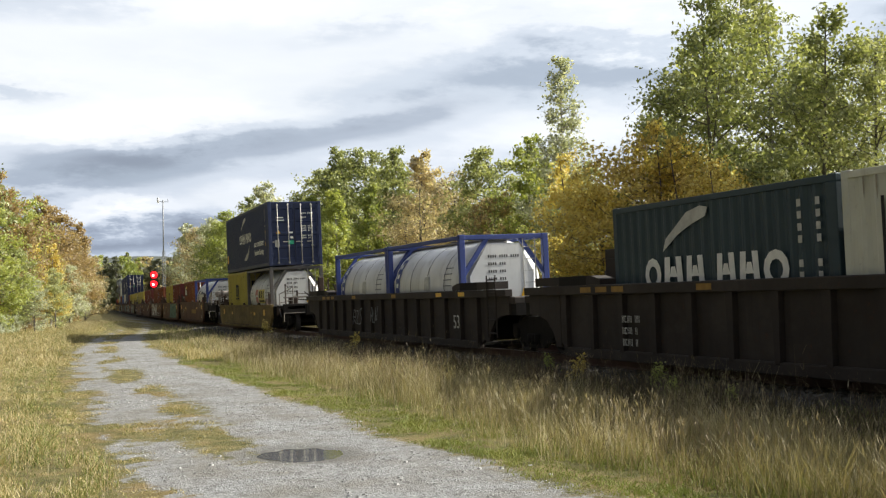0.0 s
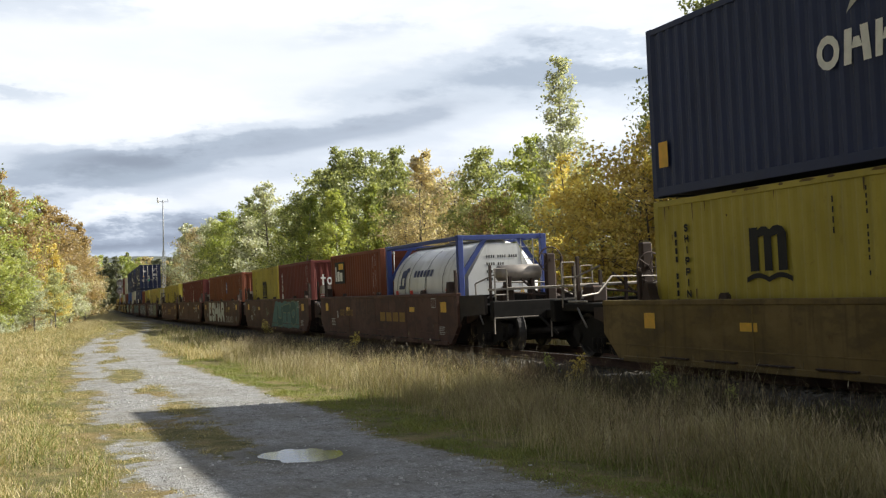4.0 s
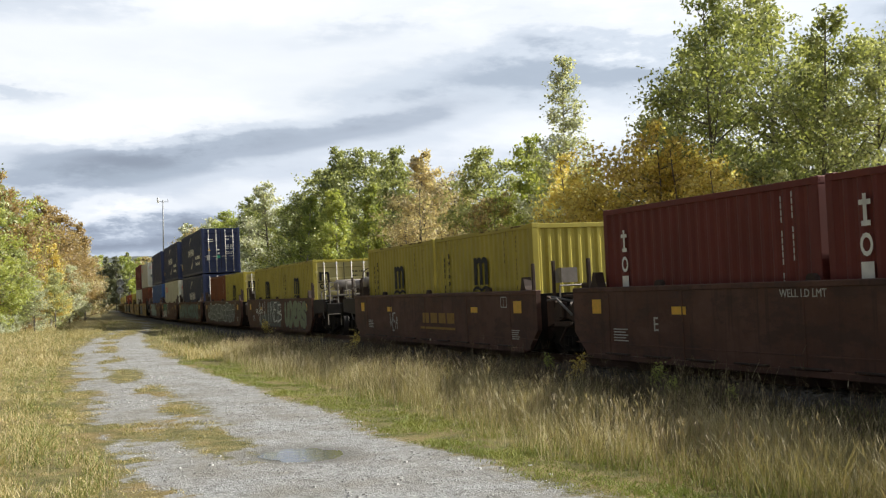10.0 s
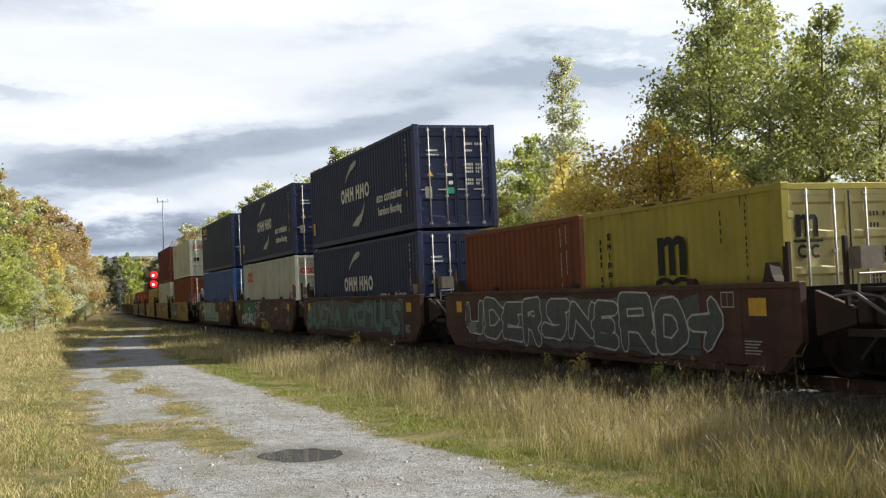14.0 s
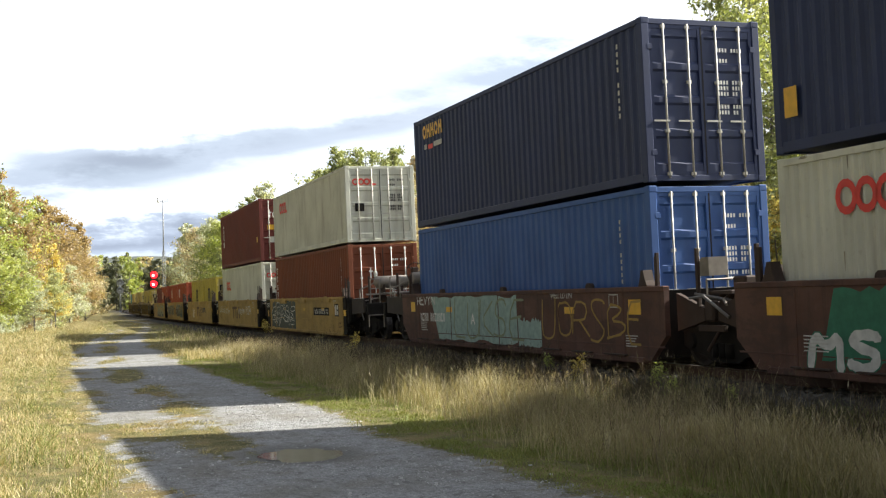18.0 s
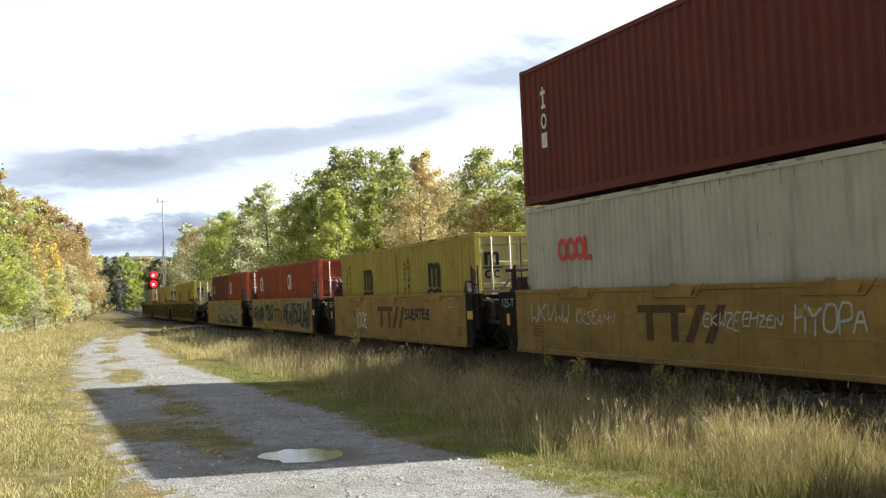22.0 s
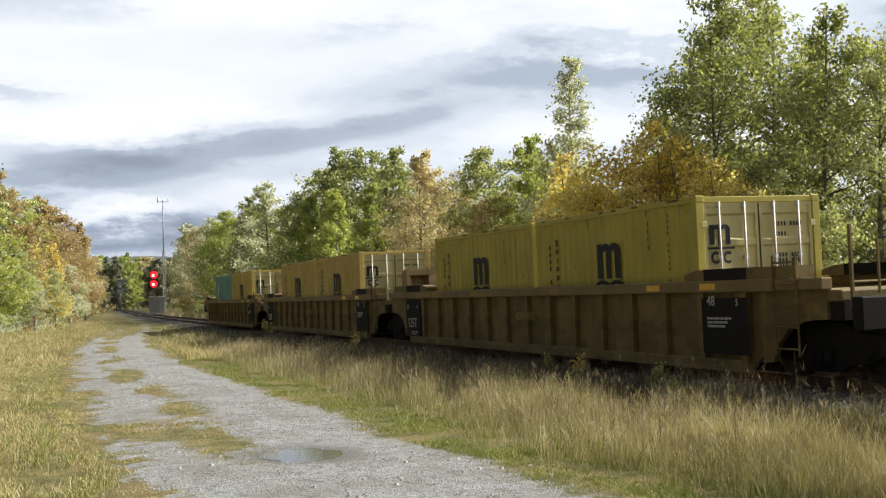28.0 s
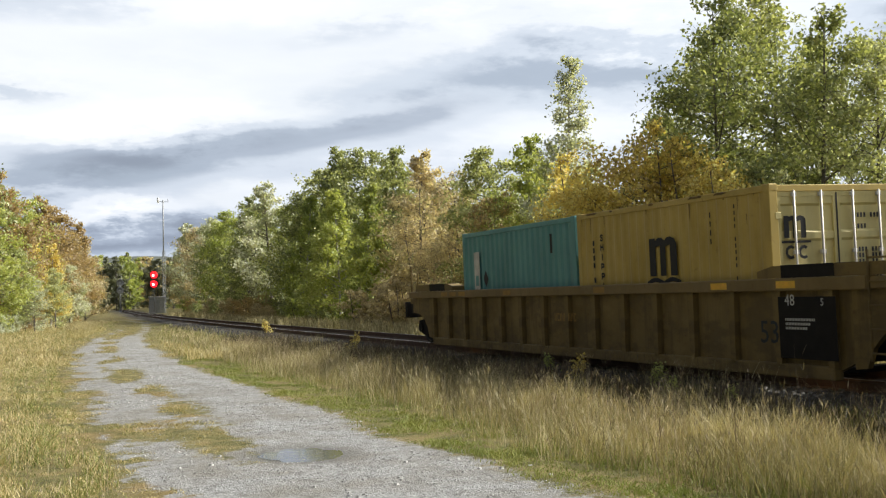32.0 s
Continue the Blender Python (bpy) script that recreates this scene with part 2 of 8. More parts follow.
def raw(name, verts, faces, mat, smooth=False):
    me = bpy.data.meshes.new(name)
    me.from_pydata(verts, [], faces)
    if mat:
        me.materials.append(mat)
    if smooth:
        me.polygons.foreach_set("use_smooth", [True] * len(me.polygons))
    return me


def quads(name, co, mat):
    """A mesh of loose four-cornered leaves or blades from an (n, 4, 3) array."""
    n = len(co)
    me = bpy.data.meshes.new(name)
    me.vertices.add(n * 4)
    me.vertices.foreach_set("co", np.ascontiguousarray(co, dtype=np.float32).ravel())
    me.loops.add(n * 4)
    me.loops.foreach_set("vertex_index", np.arange(n * 4, dtype=np.int32))
    me.polygons.add(n)
    me.polygons.foreach_set("loop_start", np.arange(0, n * 4, 4, dtype=np.int32))
    me.update(calc_edges=True)
    if mat:
        me.materials.append(mat)
    return me


TEXTS = {}


def lettering(words, size, mat, width=None, weight=0.0):
    """A flat mesh of words in the built-in font, in its own x-y plane, starting at the origin."""
    key = (words, size, mat.name, width, weight)
    if key not in TEXTS:
        cu = bpy.data.curves.new("lettering", "FONT")
        cu.body, cu.size, cu.resolution_u, cu.extrude, cu.offset = words, size, 2, 0.002, weight
        ob = new("lettering", cu)
        bpy.context.view_layer.update()
        me = bpy.data.meshes.new_from_object(ob.evaluated_get(bpy.context.evaluated_depsgraph_get()))
        bpy.data.objects.remove(ob)
        bpy.data.curves.remove(cu)
        if width:
            wide = max(v.co.x for v in me.vertices)
            me.transform(Matrix.Diagonal((width / wide, 1, 1, 1)))
        me.materials.clear()
        me.materials.append(mat)
        TEXTS[key] = me
    return TEXTS[key]


SIDE = Matrix(((0, 0, -1, 0), (-1, 0, 0, 0), (0, 1, 0, 0), (0, 0, 0, 1)))   # letters on the side that faces -x
FACE = Matrix(((1, 0, 0, 0), (0, 0, -1, 0), (0, 1, 0, 0), (0, 0, 0, 1)))    # letters on an end that faces -y


def side_text(parent, words, size, x, y, z, mat, name="lettering", width=None, weight=0.0):
    ob = part(name, lettering(words, size, mat, width, weight), None, parent)
    ob.matrix_basis = Matrix.Translation((x, y, z)) @ SIDE
    return ob


def end_text(parent, words, size, x, y, z, mat, name="lettering"):
    ob = part(name, lettering(words, size, mat), None, parent)
    ob.matrix_basis = Matrix.Translation((x, y, z)) @ FACE
    return ob


def side_shape(parent, x, polys, mat, name="marking"):
    """Flat painted shapes on a side: outlines of (along, up), along counted towards -y. A few separate shapes become a part each."""
    if 1 < len(polys) <= 6:
        return [side_shape(parent, x, [pl], mat, name) for pl in polys][-1]
    bm = bmesh.new()
    for pl in polys:
        bm.faces.new([bm.verts.new((x, -a, h)) for a, h in pl])
    bmesh.ops.remove_doubles(bm, verts=bm.verts, dist=0.001)
    ob = part(name, mesh_of(name, bm, mat), None, parent)
    if name.startswith(("stencil", "graffiti", "rust")):
        tagged(ob, kind="stuff")
    return ob


def rect(a, h, w, d):
    return [(a, h), (a + w, h), (a + w, h + d), (a, h + d)]


def ring(a, h, w, d, n=14, hole=0.55):
    """An oval ring as a run of small quadrilaterals."""
    out = []
    for i in range(n):
        p0, p1 = 2 * math.pi * i / n, 2 * math.pi * (i + 1) / n
        out.append([(a + w / 2 + w / 2 * k * math.cos(q), h + d / 2 + d / 2 * k * math.sin(q)) for k, q in ((1, p0), (1, p1), (hole, p1), (hole, p0))])
    return out
# ======== shipping containers ========
MESHES = {}
MOVING = []          # (thing, s of its middle at the start, height over the rails)
HALF = 1.219


def cached(key, build, mat):
    key = (key, mat.name)
    if key not in MESHES:
        bm = bmesh.new()
        build(bm)
        MESHES[key] = mesh_of(str(key[0][0]), bm, mat)
    return MESHES[key]


def corrugated(bm, length, z0, z1, pitch=0.278, depth=0.034, axis="y", at=0.0, sign=-1):
    """A folded steel sheet along the axis: flats and slopes of equal pitch, standing from z0 to z1."""
    n = max(3, round(length / pitch))
    w = length / n
    pts = []
    for i in range(n):
        a = -length / 2 + i * w
        pts += [(a, 0), (a + 0.26 * w, 0), (a + 0.5 * w, 1), (a + 0.76 * w, 1)]
    pts.append((length / 2, 0))
    lo, hi = [], []
    for a, k in pts:
        o = at - sign * k * depth
        for row, z in ((lo, z0), (hi, z1)):
            row.append(bm.verts.new((o, a, z) if axis == "y" else (a, o, z)))
    for i in range(len(pts) - 1):
        bm.faces.new((lo[i], lo[i + 1], hi[i + 1], hi[i]))


def door_leaf(bm, w, h):
    """One door leaf from x 0..w, z 0..h at y 0, with raised cross ribs and a frame."""
    rows = [(0, 0.0)]
    k = 4
    for i in range(k):
        c = h * (i + 0.75) / (k + 0.5)
        for dz, dy in ((-0.24, 0.0), (-0.20, 0.032), (0.20, 0.032), (0.24, 0.0)):
            rows.append((c + dz * h / 2.6, dy))
    rows.append((h, 0.0))
    a = [bm.verts.new((0.05, d, z)) for z, d in rows]
    b = [bm.verts.new((w - 0.05, d, z)) for z, d in rows]
    for i in range(len(rows) - 1):
        bm.faces.new((a[i], b[i], b[i + 1], a[i + 1]))
    box(bm, 0, -0.012, 0, 0.06, 0.04, h)
    box(bm, w - 0.06, -0.012, 0, w, 0.04, h)
    box(bm, 0.06, -0.012, 0, w - 0.06, 0.04, 0.07)
    box(bm, 0.06, -0.012, h - 0.07, w - 0.06, 0.04, h)


def container(length, height, mat, s, z, label, group="", ends="door", pitch=0.278, name="shipping_container", front=None):
    """A steel box container; s: its middle along the train. Its front end faces -y."""
    top = thing(name, label, "container", group)
    L, H = length, height
    hl = L / 2
    front = front or mat
    key = (round(L, 2), round(H, 2))
    P = lambda nm, build, m=mat, lab="": part(nm, cached((nm, key, ends, pitch), build, m), None, top, lab)
    grime_runs(top, L, H, mat, round(s * 10))
    fold = 0.020 if mat.name.startswith("yellow") else 0.034
    P("near_wall", lambda bm: corrugated(bm, L - 0.3, 0.15, H - 0.10, pitch, fold, "y", -HALF + 0.012, -1))
    P("far_wall", lambda bm: corrugated(bm, L - 0.3, 0.15, H - 0.10, pitch, 0.034, "y", HALF - 0.012, 1))
    P("roof", lambda bm: box(bm, -HALF + 0.06, -hl + 0.1, H - 0.05, HALF - 0.06, hl - 0.1, H - 0.015))
    P("floor", lambda bm: box(bm, -HALF + 0.06, -hl + 0.1, 0.05, HALF - 0.06, hl - 0.1, 0.12))
    for sx in (-1, 1):
        P("top_rail", lambda bm: box(bm, -0.035, -hl + 0.16, -0.10, 0.035, hl - 0.16, 0.0, 0.008)).matrix_basis = pose(sx * (HALF - 0.035), 0, H - 0.012)
        P("bottom_rail", lambda bm: box(bm, -0.03, -hl + 0.16, 0.0, 0.03, hl - 0.16, 0.15, 0.008)).matrix_basis = pose(sx * (HALF - 0.03), 0, 0.02)
        for sy in (-1, 1):
            P("corner_post", lambda bm: box(bm, -0.075, -0.075, 0.10, 0.075, 0.075, H - 0.10, 0.012)).matrix_basis = pose(sx * (HALF - 0.075), sy * (hl - 0.075), 0)
            for zc in (0.059, H - 0.059):
                P("corner_casting", lambda bm: casting(bm)).matrix_basis = pose(sx * (HALF - 0.083), sy * (hl - 0.087), zc)
    for sy in (-1, 1):
        P("end_rail", lambda bm: box(bm, -HALF + 0.15, -0.05, 0, HALF - 0.15, 0.05, 0.10, 0.008)).matrix_basis = pose(0, sy * (hl - 0.06), 0.02)
        P("end_rail", lambda bm: box(bm, -HALF + 0.15, -0.05, 0, HALF - 0.15, 0.05, 0.10, 0.008)).matrix_basis = pose(0, sy * (hl - 0.06), H - 0.12)
    P("rear_wall", lambda bm: corrugated(bm, 2 * HALF - 0.28, 0.12, H - 0.10, 0.25, 0.04, "x", hl - 0.03, 1))
    if ends == "door":
        w = HALF - 0.155
        for k, x in enumerate((-w - 0.003, 0.003)):
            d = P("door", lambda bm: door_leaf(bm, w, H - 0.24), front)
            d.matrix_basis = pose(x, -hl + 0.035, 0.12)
            for rx in (0.27, 0.73):
                r = part("lock_rod", cached(("lock_rod", key), lambda bm: locking_rod(bm, H - 0.18), GALV), None, d, "galvanised locking rod")
                r.matrix_basis = pose(w * rx, -0.03, -0.04)
            for hz in (0.15, 0.85):
                part("hinge", cached(("hinge", 0), lambda bm: box(bm, -0.05, -0.02, -0.05, 0.05, 0.02, 0.05, 0.006), front), None, d).matrix_basis = pose(0.0 if k == 0 else w, -0.018, (H - 0.24) * hz)
        # approval plates and stencil rows on the right-hand leaf
        for zz, ww in ((0.80, 0.62), (0.735, 0.3), (0.60, 0.5), (0.565, 0.5), (0.53, 0.44), (0.45, 0.5), (0.415, 0.46)):
            pale = mat.name.startswith(("yellow", "pale"))
            tagged(part("stencil_mark", cached(("stencil_mark", round(ww, 2)), lambda bm: bars(bm, ww), BLACK if pale else WHITE), None, top), kind="stuff").matrix_basis = pose(0.30, -hl + 0.018, H * zz)
    else:
        P("front_wall", lambda bm: corrugated(bm, 2 * HALF - 0.28, 0.12, H - 0.10, 0.25, 0.04, "x", -hl + 0.03, -1), front)
    # a rubber gasket between the leaves and rusty sill marks
    if ends == "door":
        part("door_gasket", cached(("door_gasket", key), lambda bm: box(bm, -0.014, -0.016, 0.14, 0.014, -0.004, H - 0.14), BLACK), None, top, "black rubber door gasket").matrix_basis = pose(0, -hl + 0.035, 0)
    MOVING.append((top, s, z))
    return top


def grime_runs(top, L, H, mat, seed):
    """Rust and dirt on a near side: short runs below the top rail, scuffs along it and a rubbed patch or two."""
    rnd = random.Random(seed)
    if not mat.name.startswith(("yellow", "pale")):
        return
    tone = RUNS if mat.name.startswith("yellow") else RUNS_PALE
    polys = []
    for k in range(int(L * 1.6)):
        a = rnd.uniform(-L / 2 + 0.2, L / 2 - 0.2)
        z1 = H - 0.115 - (rnd.uniform(0.0, 1.6) if rnd.random() < 0.25 else 0)
        h, w = rnd.uniform(0.06, 0.42) ** 1.3, rnd.uniform(0.008, 0.022)
        polys.append([(a - w, z1), (a + w, z1), (a + w * 0.5, z1 - h * 0.7), (a, z1 - h), (a - w * 0.7, z1 - h * 0.6)])
    side_shape(top, -HALF - 0.003, polys, tone, "rust_streak")
    polys = []
    for k in range(int(L * 1.3)):
        a, w = rnd.uniform(-L / 2 + 0.2, L / 2 - 0.6), rnd.uniform(0.08, 0.45)
        polys.append([(a, H - 0.05), (a + w * 0.6, H - 0.058), (a + w, H - 0.04), (a + w * 0.7, H - 0.02), (a + w * 0.2, H - 0.016)])
    side_shape(top, -HALF - 0.003, polys, tone, "rust_scuff")


def bars(bm, w):
    """A row of small unreadable stencil marks on an end."""
    n = max(3, int(w / 0.062))
    for i in range(n):
        if i % 5 != 4:
            box(bm, i * 0.062, -0.002, 0.0, i * 0.062 + 0.036, 0.0, 0.07)


def casting(bm):
    box(bm, -0.083, -0.089, -0.059, 0.083, 0.089, 0.059, 0.014)
    box(bm, -0.0845, -0.03, -0.035, -0.083, 0.03, 0.035)
    box(bm, -0.035, -0.0905, -0.035, 0.035, -0.089, 0.035)


def locking_rod(bm, h):
    rod(bm, (0, 0, 0), (0, 0, h), 0.019, 8)
    for z in (0.06, h * 0.3, h * 0.62, h - 0.06):
        box(bm, -0.045, -0.012, z - 0.03, 0.045, 0.03, z + 0.03, 0.005)
    box(bm, -0.26, -0.02, h * 0.36, 0.05, -0.002, h * 0.36 + 0.03)


def column(top, a, z0, z1, mat, w=0.09, step=0.17, gap=0.62):
    """A column of small marks running down a side."""
    polys, z, k = [], z1, 0
    while z > z0:
        if k % 6 != 4:
            polys.append(rect(a, z, w, step * gap))
        z -= step
        k += 1
    side_shape(top, -HALF - 0.004, polys, mat, "stencil_strip")


def split_part(name, bm, mat, parent, m):
    """Each separate shape of the mesh becomes a part of its own."""
    left = set(bm.verts)
    while left:
        todo, seen = [next(iter(left))], set()
        while todo:
            v = todo.pop()
            if v in seen:
                continue
            seen.add(v)
            todo += [e.other_vert(v) for e in v.link_edges]
        left -= seen
        piece = bmesh.new()
        at = {v: piece.verts.new(v.co) for v in sorted(seen, key=lambda v: tuple(v.co))}
        for f in bm.faces:
            if f.verts[0] in seen:
                piece.faces.new([at[v] for v in f.verts])
        part(name, piece, mat, parent).matrix_basis = m
    bm.free()


def m_mark(top, a, z, k, mat=BLACK):
    """A heavy twin-arched sign standing on a wavy bar."""
    out = [(0, 0), (0.25, 0), (0.25, 0.70), (0.42, 0.74), (0.42, 0), (0.64, 0), (0.64, 0.70), (0.81, 0.74), (0.81, 0), (1.06, 0), (1.06, 0.76), (0.98, 0.88), (0.84, 0.93), (0.70, 0.92), (0.60, 0.85), (0.50, 0.92), (0.36, 0.93), (0.25, 0.86), (0.25, 0.92), (0, 0.92)]
    side_shape(top, -HALF - 0.004, [[(a + p * k, z + 0.86 * q * k) for p, q in out]], mat, "sign")
    wave = []
    for i in range(12):
        q0, q1 = i / 12, (i + 1) / 12
        h0, h1 = (z - 0.15 * k + 0.08 * k * abs(math.sin(q * math.pi * 2)) for q in (q0, q1))
        wave.append([(a - 0.12 * k + 1.3 * k * q0, h0 - 0.05 * k), (a - 0.12 * k + 1.3 * k * q1, h1 - 0.05 * k), (a - 0.12 * k + 1.3 * k * q1, h1 + 0.04 * k), (a - 0.12 * k + 1.3 * k * q0, h0 + 0.04 * k)])
    side_shape(top, -HALF - 0.004, wave, mat, "sign")


def m_end(top, hl, H, mat=BLACK):
    """The same sign, small, on the left door leaf, with two hooked shapes below."""
    bm = bmesh.new()
    x, z, k = -0.97, H * 0.69, 0.37
    pts = [(0, 0), (0.25, 0), (0.25, 0.66), (0.42, 0.70), (0.42, 0), (0.64, 0), (0.64, 0.66), (0.81, 0.70), (0.81, 0), (1.06, 0), (1.06, 0.72), (0.98, 0.84), (0.84, 0.89), (0.70, 0.88), (0.60, 0.81), (0.50, 0.88), (0.36, 0.89), (0.25, 0.82), (0.25, 0.88), (0, 0.88)]
    bm.faces.new([bm.verts.new((x + p * k, 0, z + q * k)) for p, q in pts])
    box(bm, x - 0.05, -0.002, z - 0.075, x + 0.47, 0, z - 0.04)
    for dx in (0.02, 0.25):
        cx, cz = x + dx + 0.085, z - 0.21
        for i in range(8):
            q0, q1 = 0.8 + 4.6 * i / 8, 0.8 + 4.6 * (i + 1) / 8
            bm.faces.new([bm.verts.new((cx + 0.10 * r * math.cos(q), -0.0005 * i, cz + 0.105 * r * math.sin(q))) for r, q in ((1, q0), (1, q1), (0.55, q1), (0.55, q0))])
    part("sign", bm, mat, top).matrix_basis = pose(0, -hl + 0.018, 0)


def block_word(top, a, z, widths, h, mat, gap=0.08):
    """A brand sign drawn as plain rings and slanted bars, no letters."""
    for i, w in enumerate(widths):
        if w > 0:
            if i % 3 == 0:
                side_shape(top, -HALF - 0.004, ring(a, z, w, h, 12, 0.52), mat, "sign")
            else:
                b = 0.28 * w
                side_shape(top, -HALF - 0.004, [[(a, z), (a + b, z), (a + b + 0.08 * w, z + h), (a + 0.08 * w, z + h)], [(a + w - b, z), (a + w, z), (a + w - 0.08 * w, z + h), (a + w - b - 0.08 * w, z + h)], [(a + 0.3 * w, z + 0.42 * h), (a + 0.7 * w, z + 0.42 * h), (a + 0.6 * w, z + 0.72 * h), (a + 0.4 * w, z + 0.72 * h)]], mat, "sign")
        a += abs(w) + gap


def navy_signs(top, eco=True):
    """Swooshes, a block word and two lines of small words on a forty-foot box."""
    up = [(-1.12, 2.0), (-1.02, 2.16), (-0.75, 2.32), (-0.45, 2.50), (0.0, 2.60), (0.30, 2.58), (0.22, 2.46), (-0.15, 2.36), (-0.5, 2.30), (-0.78, 2.20)]
    dn = [(1.10, 1.22), (0.98, 0.92), (0.66, 0.62), (0.22, 0.46), (-0.46, 0.50), (-0.2, 0.62), (0.2, 0.76), (0.5, 0.80), (0.8, 0.95), (0.98, 1.10)]
    side_shape(top, -HALF - 0.004, [up], PALE, "sign")
    side_shape(top, -HALF - 0.004, [dn], PALE, "sign")
    block_word(top, -1.74, 1.32, (0.46, 0.52, 0.46, -0.12, 0.46, 0.46, 0.52), 0.47, WHITE, 0.065)
    if eco:
        side_text(top, "eco container", 0.42, -HALF - 0.004, -2.4, 1.02, WHITE, width=2.55, weight=0.008)
        side_text(top, "bamboo flooring", 0.36, -HALF - 0.004, -2.53, 0.62, WHITE, width=2.3, weight=0.006)
    side_shape(top, -HALF - 0.004, [rect(-5.85, 0.5, 0.28, 0.43)], REFLECT, "label_plate")
    column(top, 5.35, 1.0, 2.5, PALE, 0.06, 0.14)
    side_shape(top, -HALF - 0.004, [rect(5.32, 1.5, 0.1, 0.14), rect(5.32, 0.95, 0.1, 0.16)], REFLECT, "label_plate")


def navy_end(top, H):
    hl = 12.192 / 2
    bm = bmesh.new()
    for x, z, w, h in ((-0.85, 0.74, 0.34, 0.03), (-0.84, 0.70, 0.36, 0.025), (-0.30, 0.50, 0.20, 0.05), (-0.22, 0.42, 0.13, 0.06)):
        box(bm, x, -0.002, H * z, x + w, 0, H * z + h * 1.6)
    split_part("sign", bm, WHITE, top, pose(0, -hl + 0.018, 0))
    bm = bmesh.new()
    vs = [bm.verts.new(v) for v in ((-0.86, 0, H * 0.50), (-0.66, 0, H * 0.50), (-0.76, 0, H * 0.56))]
    bm.faces.new(vs)
    part("warning_label", bm, REFLECT, top, "yellow triangular warning label").matrix_basis = pose(0, -hl + 0.016, 0)
    bm = bmesh.new()
    box(bm, -0.33, -0.002, H * 0.33, -0.06, 0, H * 0.39)
    part("label_plate", bm, plain("green_label", (0.02, 0.35, 0.2), 0.5), top, "green label").matrix_basis = pose(0, -hl + 0.018, 0)
    bm = bmesh.new()
    box(bm, -0.92, -0.002, H * 0.29, -0.72, 0, H * 0.40)
    part("label_plate", bm, PALE, top, "grey approval plate").matrix_basis = pose(0, -hl + 0.018, 0)


def red_rings(top, a, z, k, H=2.9, end_z=None):
    """Red rings and a block, on the side and on the door."""
    for i in range(3):
        side_shape(top, -HALF - 0.004, ring(a + i * 0.36 * k, z, 0.40 * k, 0.46 * k), SIGNRED, "sign")
    side_shape(top, -HALF - 0.004, [rect(a + 1.1 * k, z, 0.11 * k, 0.46 * k), rect(a + 1.21 * k, z, 0.20 * k, 0.1 * k)], SIGNRED, "sign")
    if end_z:
        bm = bmesh.new()
        for i in range(3):
            for j in range(12):
                p0, p1 = 2 * math.pi * j / 12, 2 * math.pi * (j + 1) / 12
                cx = -0.86 + i * 0.20
                bm.faces.new([bm.verts.new((cx + r * math.cos(q), 0, end_z + r * math.sin(q))) for r, q in ((0.115, p0), (0.115, p1), (0.065, p1), (0.065, p0))])
        box(bm, -0.33, -0.002, end_z - 0.115, -0.27, 0, end_z + 0.115)
        box(bm, -0.27, -0.002, end_z - 0.115, -0.14, 0, end_z - 0.06)
        part("sign", bm, SIGNRED, top).matrix_basis = pose(0, -12.192 / 2 + 0.016, 0)


def tall_word(top, a, z, mat, k=1.0):
    """Three pale upright signs in a column at the rear end of a side."""
    polys = [rect(a, z + 0.95 * k, 0.08 * k, 0.42 * k), rect(a - 0.09 * k, z + 1.2 * k, 0.26 * k, 0.08 * k), rect(a - 0.05 * k, z + 0.88 * k, 0.2 * k, 0.08 * k)]
    polys += ring(a - 0.1 * k, z + 0.42 * k, 0.28 * k, 0.36 * k, 12, 0.6)
    polys.append(rect(a - 0.1 * k, z, 0.28 * k, 0.34 * k))
    side_shape(top, -HALF - 0.004, polys, mat, "sign")


def end_word(top, hl, x, z, w, h, mat, n=3):
    """A short pale sign on an end: an upright bar, a ring and a cross, no letters."""
    bm = bmesh.new()
    d = w / n
    box(bm, x + 0.28 * d, -0.003, z, x + 0.55 * d, 0, z + h * 1.15)
    box(bm, x + 0.05 * d, -0.0035, z + 0.66 * h, x + 0.85 * d, -0.0005, z + 0.84 * h)
    for k in range(1, n):
        cx, cz = x + (k + 0.45) * d, z + 0.43 * h
        if k % 2:
            for i in range(12):
                q0, q1 = 2 * math.pi * i / 12, 2 * math.pi * (i + 1) / 12
                bm.faces.new([bm.verts.new((cx + 0.42 * d * r * math.cos(q), -0.002, cz + 0.43 * h * r * math.sin(q))) for r, q in ((1, q0), (1, q1), (0.5, q1), (0.5, q0))])
        else:
            for sx in (-1, 1):
                vs = ((-0.42 * sx, -0.43), (-0.16 * sx, -0.43), (0.42 * sx, 0.43), (0.16 * sx, 0.43))
                bm.faces.new([bm.verts.new((cx + p * d, -0.002 - 0.0005 * sx, cz + q * h)) for p, q in vs])
    part("sign", bm, mat, top).matrix_basis = pose(0, -hl + 0.0, 0)


